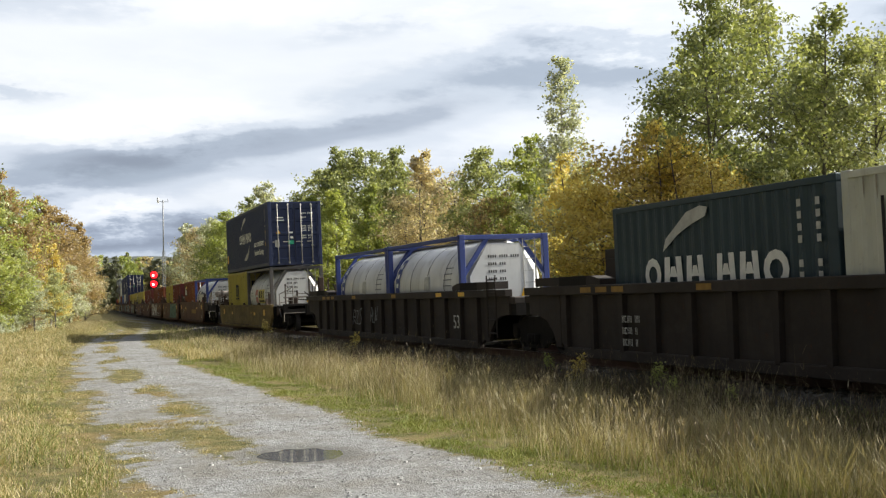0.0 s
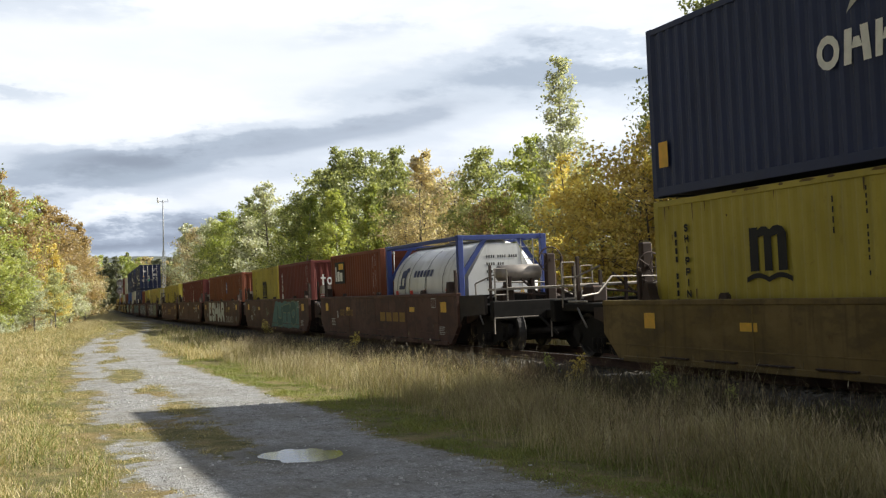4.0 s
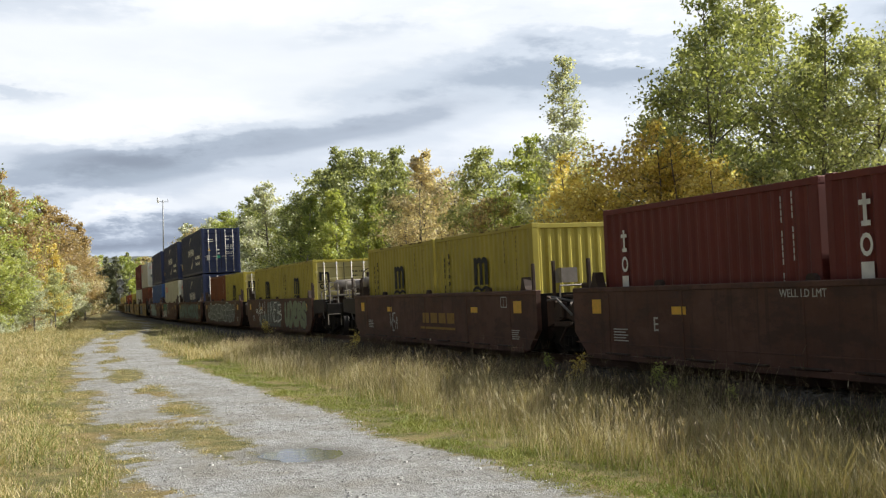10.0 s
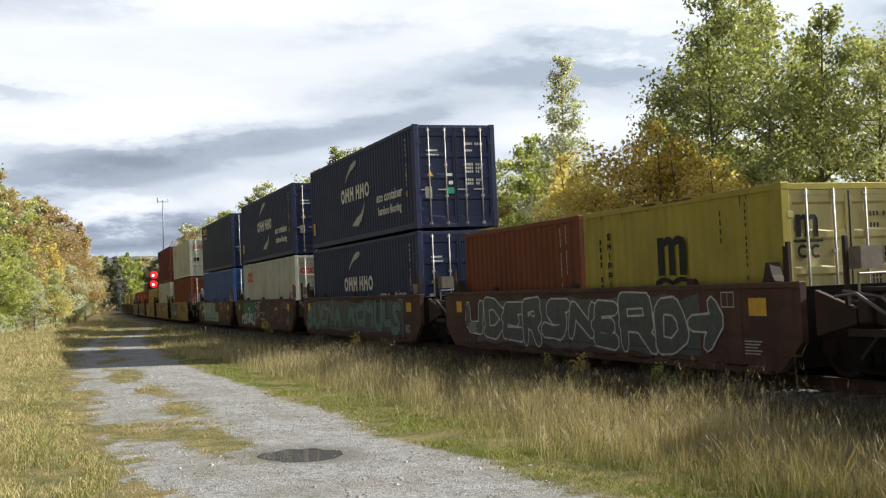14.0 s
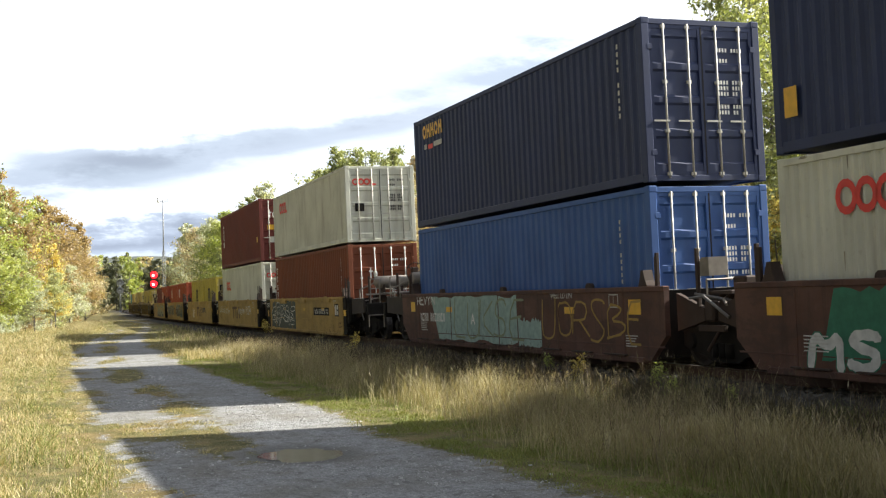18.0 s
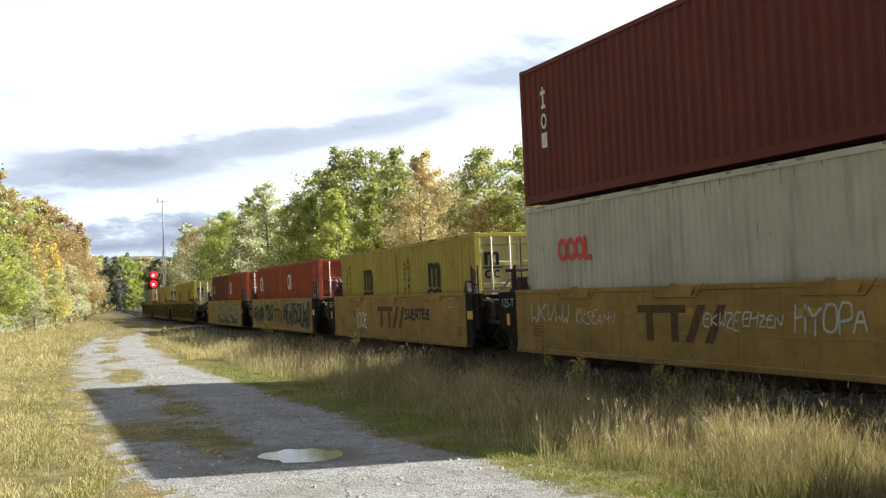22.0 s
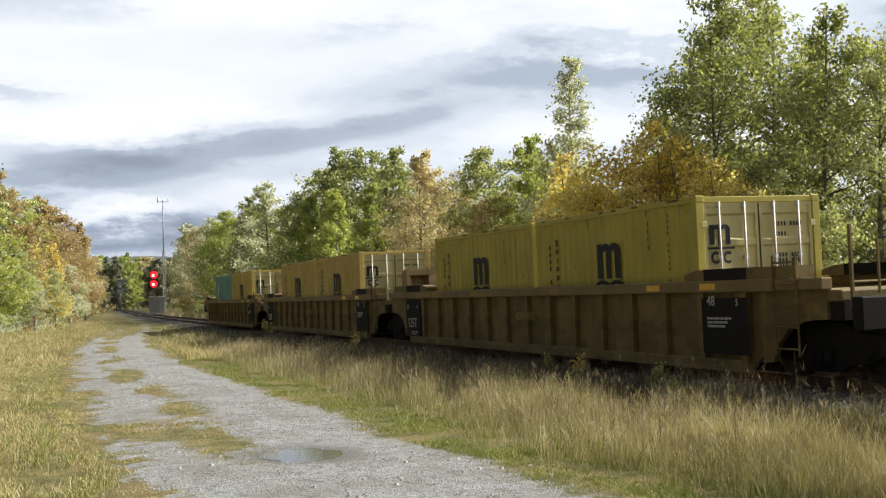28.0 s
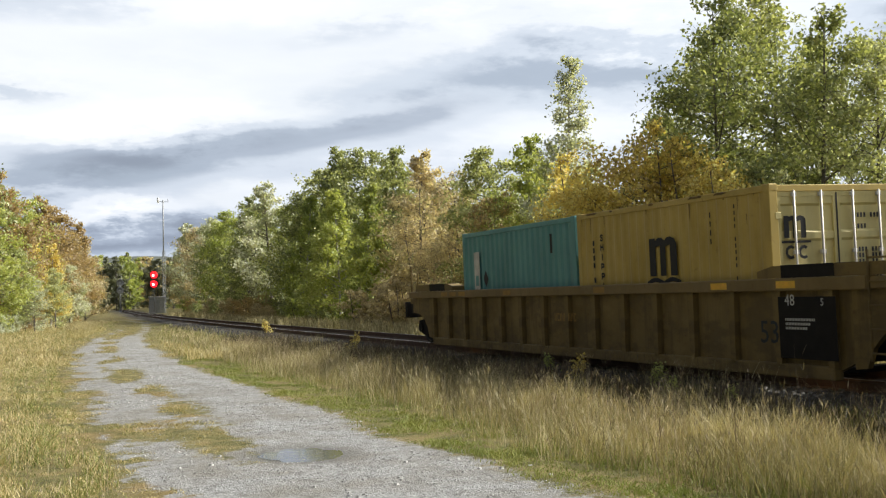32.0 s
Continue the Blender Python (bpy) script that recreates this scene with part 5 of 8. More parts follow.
FADEDBROWN = plain("faded_brown_marking", (0.12, 0.065, 0.025), 0.8, vary=0.35)
SPRAY_CYAN = plain("cyan_spray_paint", (0.24, 0.40, 0.41), 0.7)

BOT = 0.22
L20, L40, STD, HC = 6.058, 12.192, 2.591, 2.896


def yellow20(s, label, ends="door", mat=YELLOW):
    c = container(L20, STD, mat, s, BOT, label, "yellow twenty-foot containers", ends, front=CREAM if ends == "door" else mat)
    m_mark(c, -0.36, 1.32, 0.82)
    column(c, -2.40, 0.62, 1.95, BLACK, 0.065, 0.14, gap=0.7)
    for k, ch in enumerate("SHIPPING"):
        sprayed(c, ch, -2.10, -1.97, 2.02 - k * 0.18, 2.15 - k * 0.18, BLACK, None, edge=0.017, x=-HALF - 0.004, seed=k, lean=0.0, wild=0.0, soft=False)
    column(c, 2.15, 1.1, 2.3, BLACK, 0.03, 0.10)
    column(c, 1.5, 1.5, 2.2, BLACK, 0.03, 0.14)
    if ends == "door":
        m_end(c, L20 / 2, STD)
    return c


def red20(s, mat, label, ends="door"):
    c = container(L20, STD, mat, s, BOT, label, "red twenty-foot containers", ends)
    column(c, 2.2, 0.7, 2.3, PALE, 0.028, 0.10, gap=0.8)
    column(c, 2.45, 1.3, 2.35, PALE, 0.028, 0.10, gap=0.8)
    return c


# ---- the train, front to rear ----
u = ribbed_wagon(12.1, "dark brown ribbed well wagon carrying two containers", DARKBROWN, front=True, pitch=19.9, numbers="C")
c = container(L20, STD, GREY, 9.0, BOT, "pale grey container beside a dark green one")
side_shape(c, -HALF - 0.004, [rect(-2.3, 1.1, 0.06, 1.1), [(-2.2, 1.15), (-1.7, 1.15), (-2.2, 2.1)], rect(-2.5, 0.75, 1.2, 0.16)], BLACK, "sign")
c = container(L20, STD, GREEN, 15.15, BOT, "dark green container with a pale swoosh, standing in a well wagon")
side_shape(c, -HALF - 0.004, [[(-1.36, 1.72), (-1.25, 1.94), (-0.95, 2.12), (-0.6, 2.34), (-0.2, 2.42), (0.02, 2.38), (-0.06, 2.24), (-0.45, 2.14), (-0.85, 2.0)]], PALE, "sign")
block_word(c, -1.96, 1.05, (0.52, 0.60, 0.54, -0.16, 0.52, 0.52, 0.60), 0.58, WHITE, 0.08)
column(c, 2.2, 0.9, 2.2, PALE)
column(c, 2.6, 1.1, 2.2, PALE)
bars_side(u, -5.4, 0.75, 0.6, PALE, 0.12, -1.505, 3)

u = ribbed_wagon(32.0, "dark brown ribbed well wagon carrying two white tanks", DARKBROWN, rear=True, pitch=19.9)
scrawl(u, 3, -1.0, -0.3, 0.4, 1.1, SPRAY_GREY, width=0.03)
scrawl(u, 4, -3.0, -1.9, 0.35, 1.05, SPRAY_GREY, width=0.03)
tank(L20, 29.0, BOT, TANKBLUE, "white tank container in a blue frame on a brown wagon", "column")
tank(L20, 35.1, BOT, TANKBLUE, "white tank container in a blue frame on a brown wagon", "column")

u = smooth_wagon(56.0, "grimy dark ochre well wagon carrying a white tank", OLIVE, "plain", 20.0, True, True, 7.3, 9.9, 0.24)
bars_side(u, 2.2, 0.72, 0.8, FADEDYEL, 0.1)
tank(L20, 52.95, BOT, TANKGREY, "white tank container in a grey frame with a yellow sign", "panel")
yellow20(59.1, "dull yellow container standing under a navy one")
c = container(L40, HC, NAVY, 56.0, 2.86, "navy forty-foot container stacked on a tank and a yellow box", "navy forty-foot containers")
navy_signs(c)
navy_end(c, HC)

FIVE = "brown articulated well wagon"
u = smooth_wagon(77.8, FIVE + " with a faded yellow block sign", BROWN, "brown", 15.65, front=True)
block = [rect(0.4 + 0.62 * k, 0.62, 0.5, 0.26) for k in range(4)]
side_shape(u, -1.504, block, FADEDYEL, "sign")
side_text(u, "B", 0.34, -1.505, 4.6, 0.66, PALE)
bars_side(u, -4.2, 0.75, 1.6, FADEDYEL, 0.2)
tank(L20, 74.5, BOT, TANKBLUE, "white tank container with small dark markings beside a red box", "small")
c = red20(81.1, REDBROWN, "red-brown container with a black-framed square sign")
side_shape(c, -HALF - 0.004, [rect(-2.48, 1.60, 1.3, 0.74)], BLACK, "sign")
side_shape(c, -HALF - 0.006, [rect(-2.4, 1.68, 0.16, 0.5), rect(-2.15, 1.68, 0.3, 0.34), rect(-1.78, 1.68, 0.3, 0.3)], WHITE, "sign")
side_shape(c, -HALF - 0.006, [rect(-1.95, 2.08, 0.6, 0.2)], REFLECT, "sign")

u = smooth_wagon(93.5, FIVE + " with a teal painted scrawl", BROWN, "brown", 15.65)
side_text(u, "C", 0.34, -1.505, 4.6, 0.66, PALE)
field(u, 11, -0.4, 5.2, 0.18, 1.30, SPRAY_TEAL, slant=1.0)
sprayed(u, "UTO", 0.9, 5.0, 0.24, 1.28, SPRAY_SAGE, SPRAY_DEEP, 0.15, 0.03, -1.506, 11, 0.05, 0.2)
scrawl(u, 12, -5.0, -4.0, 0.75, 1.15, SPRAY_GREY, width=0.022)
scrawl(u, 13, -5.1, -3.9, 0.35, 0.72, FADEDBROWN, width=0.03)
scrawl(u, 14, -1.6, -0.8, 0.6, 1.0, SPRAY_SAGE, width=0.022)
c = red20(90.3, MAROON, "maroon container with a pale end sign", "sheet")
tall_word(c, -2.32, 1.08, WHITE, 0.82)
end_word(c, L20 / 2, -0.85, 1.62, 0.75, 0.36, WHITE)
yellow20(96.75, "dull yellow container behind a maroon one")

u = smooth_wagon(109.1, FIVE + " with large pale sprayed letters", BROWN, "brown", 15.65)
sprayed(u, "ESHAR", -4.5, 1.85, 0.18, 1.32, SPRAY_GREY, SPRAY_PALE, 0.155, 0.014, -1.504, 5, 0.0, 0.05, False)
bars_side(u, 2.3, 0.77, 1.2, FADEDYEL, 0.24)
side_text(u, "21", 0.26, -1.507, -2.5, 1.08, PALE)
sprayed(u, "2NN5/HFD", 2.3, 4.8, 0.22, 0.56, SPRAY_PALE, None, 0.1, 0.016, -1.505, 6, 0.1, 0.1, False)
c = red20(106.0, REDBROWN, "red-brown container with a ribbed end and a small blue sign", "sheet")
side_shape(c, -HALF - 0.004, [rect(-2.3, 1.55, 0.32, 0.6)], BLUE, "sign")
side_shape(c, -HALF - 0.006, [rect(-2.22, 1.75, 0.2, 0.12), rect(-2.26, 1.95, 0.2, 0.08)], WHITE, "sign")
red20(112.2, REDBROWN, "plain red-brown container in a brown wagon")

u = smooth_wagon(124.7, FIVE + " with small white stencils", BROWN, "brown", 15.65)
side_text(u, "E", 0.34, -1.505, 4.0, 0.62, PALE)
side_text(u, "WELL LD LMT", 0.16, -1.505, 0.6, 1.16, PALE)
sprayed(u, "ESHAR", 3.8, 5.1, 0.68, 1.2, SPRAY_PALE, None, 0.1, 0.016, -1.505, 7, 0.05, 0.14, False)
c = red20(121.55, MAROON, "maroon container with pale column signs")
tall_word(c, -2.32, 1.08, WHITE, 0.86)
end_word(c, L20 / 2, -0.8, 1.55, 0.6, 0.36, WHITE)
c = red20(127.75, MAROON, "maroon container with pale column signs", "sheet")
tall_word(c, -2.32, 1.08, WHITE, 0.8)

u = smooth_wagon(140.1, FIVE + " with a faded sign", BROWN, "brown", 15.65, rear=True)
side_shape(u, -1.504, [rect(-0.3 + 0.62 * k, 0.62, 0.5, 0.26) for k in range(4)] + [rect(-0.5, 0.46, 2.6, 0.06)], FADEDYEL, "sign")
scrawl(u, 7, -3.2, -2.4, 0.3, 0.9, SPRAY_PALE, width=0.025)
yellow20(136.95, "dull yellow container with a ribbed end", "sheet")
yellow20(143.2, "dull yellow container in a brown wagon")

u = smooth_wagon(159.8, FIVE + " covered with grey and pale scrawls", BROWN, "brown", 15.65, front=True)
field(u, 22, -3.9, 1.1, 0.16, 0.74, SPRAY_SLATE, slant=0.5)
field(u, 24, -2.0, 1.0, 0.70, 1.32, SPRAY_SLATE, slant=0.4)
sprayed(u, "(UIINEB", -4.4, 1.4, 0.16, 1.32, SPRAY_PALE, None, 0.1, 0.034, -1.506, 22, 0.05, 0.2, False)
sprayed(u, "UDERS", 2.0, 6.0, 0.18, 1.32, SPRAY_SLATE, SPRAY_SAGE, 0.15, 0.03, -1.504, 23, 0.1, 0.08)
bars_side(u, -4.55, 0.74, 1.75, WHITE, 0.20)
side_text(u, "B", 0.32, -1.508, 2.5, 0.62, WHITE)
yellow20(156.8, "dull yellow container with doors facing the next wagon")
yellow20(162.95, "dull yellow container in a scrawled brown wagon")

u = smooth_wagon(175.5, FIVE + " covered with white arrow scrawls", BROWN, "brown", 15.65)
field(u, 31, -4.9, 4.4, 0.22, 1.24, SPRAY_SLATE, slant=0.3)
sprayed(u, "UDERSNERO>", -5.4, 5.2, 0.20, 1.33, SPRAY_PALE, SPRAY_SLATE, 0.125, 0.036, -1.504, 31, 0.08, 0.20, False)
yellow20(172.35, "dull yellow container with doors beside a red-brown one")
red20(178.6, REDBROWN, "red-brown container between yellow and navy ones")

u = smooth_wagon(191.2, FIVE + " with a teal and pale scrawl", BROWN, "brown", 15.65)
field(u, 41, -6.0, 5.4, 0.24, 1.26, SPRAY_SLATE)
sprayed(u, "BUENA ROMULS", -6.2, 5.4, 0.18, 1.33, SPRAY_INK, SPRAY_POOL, 0.12, 0.03, -1.504, 41, 0.15, 0.24)
for zz, lab in ((BOT, "lower"), (BOT + HC + 0.06, "upper")):
    c = container(L40, HC, NAVY, 191.25, zz, "navy forty-foot container, the " + lab + " one of a stack", "navy forty-foot containers")
    navy_signs(c)
    navy_end(c, HC)

u = smooth_wagon(206.8, FIVE + " with green and white scrawls", BROWN, "brown", 15.65)
field(u, 50, -5.0, -1.7, 0.30, 1.30, SPRAY_GREEN, slant=0.3)
sprayed(u, "MSWKU", -5.2, -1.6, 0.14, 0.80, SPRAY_GREEN, SPRAY_PALE, 0.07, 0.02, -1.505, 51, 0.1, 0.16)
sprayed(u, "RNE", -1.6, -0.3, 0.85, 1.28, SPRAY_PALE, None, 0.1, 0.02, -1.505, 52, 0.2, 0.16)
sprayed(u, "SRKOO", -1.7, 0.9, 0.42, 0.86, SPRAY_PALE, None, 0.1, 0.016, -1.505, 53, 0.2, 0.16)
sprayed(u, "RONUCS", 1.2, 6.2, 0.30, 1.30, SPRAY_MAUVE, None, 0.1, 0.028, -1.505, 54, 0.15, 0.22)
side_text(u, "E", 0.36, -1.508, 3.2, 0.62, WHITE)
side_text(u, "WELL LD LMT", 0.16, -1.508, 0.9, 1.2, PALE)
c = container(L40, HC, GREY, 206.8, BOT, "pale grey forty-foot container with red ring signs, under a navy one", "grey forty-foot containers", pitch=0.2)
red_rings(c, -4.9, 2.0, 1.05, end_z=2.28)
c = container(L40, HC, NAVY, 206.8, BOT + HC + 0.06, "navy forty-foot container stacked on a grey one", "navy forty-foot containers")
navy_signs(c)
navy_end(c, HC)

u = smooth_wagon(222.5, FIVE + " with pale green scrawls", BROWN, "brown", 15.65, rear=True)
field(u, 61, -4.0, 0.9, 0.20, 1.32, SPRAY_MINT, slant=-0.5)
field(u, 62, 0.95, 2.1, 0.18, 0.80, SPRAY_MINT)
sprayed(u, "LUKSE", -2.9, 1.4, 0.24, 1.28, SPRAY_SAGE, None, 0.1, 0.026, -1.505, 61, 0.1, 0.14)
sprayed(u, "REVYN", -5.6, -4.2, 1.06, 1.34, SPRAY_PALE, None, 0.1, 0.020, -1.505, 63, 0.0, 0.1, False)
sprayed(u, "UORSBE", 2.2, 6.3, 0.34, 1.24, OCHRE, None, 0.1, 0.022, -1.504, 64, 0.1, 0.14)
bars_side(u, -5.35, 0.66, 1.85, WHITE, 0.21)
side_text(u, "A", 0.36, -1.508, 1.75, 0.62, WHITE)
side_text(u, "WELL LD LMT", 0.16, -1.508, -2.6, 1.2, PALE)
c = container(L40, HC, BLUE, 222.5, BOT, "bright blue forty-foot container under a navy one", "blue forty-foot containers")
column(c, 5.0, 0.8, 2.3, PALE, 0.05, 0.12)
c = container(L40, HC, NAVY, 222.5, BOT + HC + 0.06, "navy forty-foot container with a small yellow sign", "navy forty-foot containers")
block_word(c, -5.37, 2.32, (0.26, 0.26, 0.26, 0.26, 0.26), 0.36, REFLECT, 0.04)
side_shape(c, -HALF - 0.004, [rect(-5.28, 2.04, 0.2, 0.13), rect(-4.55, 2.04, 0.6, 0.13)], PALE, "sign")
side_shape(c, -HALF - 0.004, [rect(-4.98, 2.02, 0.35, 0.12)], SIGNRED, "sign")
column(c, 5.2, 1.0, 2.5, PALE, 0.06, 0.14)

ARTIC = "dirty ochre articulated well wagon"
u = smooth_wagon(242.0, ARTIC + " with a black and white scrawl", OCHRE, "ochre", 15.65, front=True)
field(u, 71, -5.9, -1.1, 0.14, 1.32, SPRAY_INK, slant=0.3)
sprayed(u, "ERNSE", -5.8, -1.2, 0.30, 1.30, SPRAY_PALE, SPRAY_INK, 0.075, 0.030, -1.505, 71, 0.18, 0.30)
sprayed(u, "V/V/", -5.5, -1.4, 0.2, 0.8, SPRAY_PALE, None, 0.1, 0.018, -1.514, 72, 0.1, 0.3)
side_shape(u, -1.504, [rect(2.0, 0.74, 2.3, 0.28)], GRIME, "number_plate")
bars_side(u, 2.2, 0.79, 1.9, PALE, 0.17, -1.507)
side_shape(u, -1.504, [rect(5.1, 0.72, 0.55, 0.42)], GRIME, "label_plate")
side_shape(u, -1.506, [rect(5.14, 0.76, 0.22, 0.34), rect(5.4, 0.76, 0.2, 0.15), rect(5.4, 0.95, 0.2, 0.15)], PALE, "label_plate")
c = container(L40, HC, REDBROWN, 242.0, BOT, "red-brown forty-foot container under a pale grey one", "brown forty-foot containers")
for k in range(6):
    z = 0.50 + 0.34 * k
    side_shape(c, -HALF - 0.004, ring(-5.86, z, 0.22, 0.25, 12, 0.55) if k % 3 == 0 else [rect(-5.78, z, 0.07, 0.20), rect(-5.86, z + 0.203, 0.22, 0.05)], WHITE, "sign")
column(c, 5.1, 1.0, 2.4, PALE, 0.05, 0.12)
end_word(c, L40 / 2, -0.52, 1.75, 0.32, 0.3, WHITE, 2)
c = container(L40, STD, GREY, 242.0, BOT + HC + 0.06, "pale grey forty-foot container with red ring signs on a brown one", "grey forty-foot containers", pitch=0.2)
red_rings(c, -4.77, 1.76, 1.03, end_z=2.05)
bm = bmesh.new()
box(bm, -0.9, -0.003, 1.05, -0.58, 0, 1.32)
part("label_plate", bm, GRIME, c, "dark square plate").matrix_basis = pose(0, -L40 / 2 + 0.018, 0)

u = smooth_wagon(257.6, ARTIC + " with rusty block signs and thin scrawls", OCHRE, "ochre", 15.65)
faded_sign(u, -1.1, 0.46, 2.5, 0.60)
scrawl(u, 81, -5.4, -3.6, 0.62, 1.12, SPRAY_PALE, None, width=0.026)
scrawl(u, 83, -3.4, -1.9, 0.66, 1.0, SPRAY_PALE, None, width=0.02)
scrawl(u, 82, 0.9, 2.9, 0.66, 0.98, SPRAY_PALE, None, width=0.024)
sprayed(u, "HYOPA", 3.1, 4.6, 0.62, 1.12, SPRAY_PALE, None, 0.1, 0.02, -1.505, 84, 0.1, 0.14)
c = container(L40, HC, GREY, 257.6, BOT, "pale grey forty-foot container with red ring signs, under a maroon one", "grey forty-foot containers", pitch=0.2)
red_rings(c, -4.62, 1.70, 1.03, end_z=2.28)
c = container(L40, HC, MAROON, 257.6, BOT + HC + 0.06, "maroon forty-foot container stacked on a grey one", "maroon forty-foot containers")
tall_word(c, -5.02, 1.12, WHITE, 0.92)
side_shape(c, -HALF - 0.004, [rect(5.25, 0.9, 0.22, 0.26)], REFLECT, "label_plate")
end_word(c, L40 / 2, -0.8, 2.0, 0.55, 0.32, WHITE)
bm = bmesh.new()
box(bm, -0.85, -0.003, 1.45, -0.42, 0, 1.68)
part("label_plate", bm, REFLECT, c, "yellow label").matrix_basis = pose(0, -L40 / 2 + 0.018, 0)
bm = bmesh.new()
box(bm, -0.75, -0.003, 0.85, -0.48, 0, 1.12)
part("label_plate", bm, PALE, c).matrix_basis = pose(0, -L40 / 2 + 0.018, 0)

u = smooth_wagon(272.9, ARTIC + " with a rusty sign and small scrawls", OCHRE, "ochre", 15.65)
faded_sign(u, -1.1, 0.44, 2.5, 0.60)
sprayed(u, "IDOE", -3.5, -2.2, 0.28, 0.92, WHITE, None, 0.1, 0.026, -1.505, 91, 0.1, 0.18)
sprayed(u, "SUERTEE", 1.5, 3.6, 0.66, 1.02, SPRAY_DARK, None, 0.1, 0.036, -1.505, 92, 0.1, 0.1)
side_text(u, "D", 0.3, -1.508, 3.8, 0.72, BLACK)
yellow20(269.75, "dull yellow container with doors over an ochre wagon")
yellow20(275.95, "dull yellow container on an ochre wagon")

u = smooth_wagon(288.6, ARTIC + " with black and pale blue letters", OCHRE, "ochre", 15.65)
for word, a, wide, z0, z1, sd in (("GRIND", -5.75, 2.5, 0.34, 1.22, 1), ("YOUR", -2.95, 1.95, 0.32, 1.22, 2), ("HEAD", 1.25, 1.85, 0.30, 1.27, 3), ("SQUAD", 3.2, 2.75, 0.24, 1.30, 4)):
    sprayed(u, word, a, a + wide, z0, z1, SPRAY_CYAN, SPRAY_DARK, 0.046, 0.040, -1.506, sd, 0.12, 0.2)
    sprayed(u, word, a - 0.07, a + wide - 0.07, z0 - 0.035, z1 - 0.035, SPRAY_DARK, None, 0.1, 0.030, -1.517, sd, 0.12, 0.2)
faded_sign(u, -1.0, 0.42, 2.2, 0.56)
c = red20(285.45, RED, "red container with white signs on side and doors")
curl_sign(c, -2.41, 1.53, 0.85)
end_word(c, L20 / 2, -0.85, 1.55, 0.62, 0.3, WHITE)
c = red20(291.65, RED, "red container with a white curled sign", "sheet")
curl_sign(c, -2.41, 1.53, 0.85)

u = smooth_wagon(304.2, ARTIC + " with a black and pale scrawl", OCHRE, "ochre", 15.65, rear=True)
field(u, 111, -2.3, 5.0, 0.16, 0.66, SPRAY_INK, slant=0.4)
sprayed(u, "TKNEZ", -2.6, 5.2, 0.20, 1.33, SPRAY_INK, SPRAY_SAGE, 0.115, 0.045, -1.504, 111, 0.1, 0.18, False)
bars_side(u, -4.6, 0.75, 1.2, BROWN, 0.16)
c = red20(301.05, RED, "red container with white signs and doors")
curl_sign(c, -2.35, 1.50, 0.85)
end_word(c, L20 / 2, -0.85, 1.55, 0.62, 0.3, WHITE)
c = red20(307.25, MAROON, "maroon container with a small pale sign", "sheet")
side_shape(c, -HALF - 0.004, [rect(-2.3, 1.85, 0.28, 0.22), rect(-2.3, 1.6, 0.28, 0.16)], PALE, "sign")

RIB = "grimy ochre ribbed well wagon"
for k, (s, first, last) in enumerate(((326.0, True, False), (345.6, False, False), (365.3, False, True))):
    u = ribbed_wagon(s, RIB + (" at the end of the train" if last else " with two containers"), OLIVE, half=8.0, pitch=19.65, front=first, rear=last, numbers="53" if k else "")
    bars_side(u, -0.5, 0.75, 0.9, FADEDYEL, 0.16)
    side_shape(u, -1.503, [rect(6.6, 0.32, 1.2, 0.85)], GRIME, "dark_panel")
    bars_side(u, 6.75, 0.84, 0.6, PALE, 0.035, -1.507, 3)
    side_text(u, "48", 0.22, -1.507, -6.75, 1.05, PALE)
    side_text(u, "5", 0.14, -1.507, -7.5, 1.05, PALE)
    if not last:
        side_shape(u, -1.503, [rect(-7.9, 0.25, 1.15, 0.98)], GRIME, "dark_panel")
        side_text(u, "125T", 0.36, -1.507, 7.78, 0.48, PALE)
        side_text(u, "53", 0.16, -1.507, 7.8, 0.98, PALE)
        side_text(u, "4", 0.16, -1.507, 7.0, 0.98, PALE)
        bars_side(u, -7.5, 0.34, 0.5, PALE, 0.03, -1.507, 2)
yellow20(322.9, "dull yellow container with doors on a ribbed wagon")
yellow20(329.15, "dull yellow container on a ribbed wagon")
yellow20(342.5, "ochre-yellow container with dusty doors", mat=DUSTY)
yellow20(348.75, "ochre-yellow container on a ribbed wagon", mat=DUSTY)
yellow20(362.2, "ochre-yellow container with dusty doors beside a teal one", mat=DUSTY)
c = container(L20, STD, TEAL, 368.35, BOT, "teal container at the end of the train", "", "sheet")
side_shape(c, -HALF - 0.004, [rect(-2.3, 0.35, 0.34, 1.75)], PALE, "sign")
side_shape(c, -HALF - 0.006, [rect(-2.22, 0.5 + 0.4 * k, 0.18, 0.24) for k in range(3)], TEAL, "sign")
side_shape(c, -HALF - 0.004, [[(-1.75, 1.45), (-1.6, 1.25), (-1.45, 1.45), (-1.6, 1.65)], rect(1.9, 1.9, 0.1, 0.4)], BLACK, "sign")
# ======== ground ========
rng = np.random.default_rng(7)


def smooth(a, b, v):
    k = min(1.0, max(0.0, (v - a) / (b - a)))
    return k * k * (3 - 2 * k)


def road_mid(y):
    return 2.68 + 0.0016 * max(y - 18, 0.0) ** 2 if y < 70 else 7.0 + 0.115 * (y - 70)


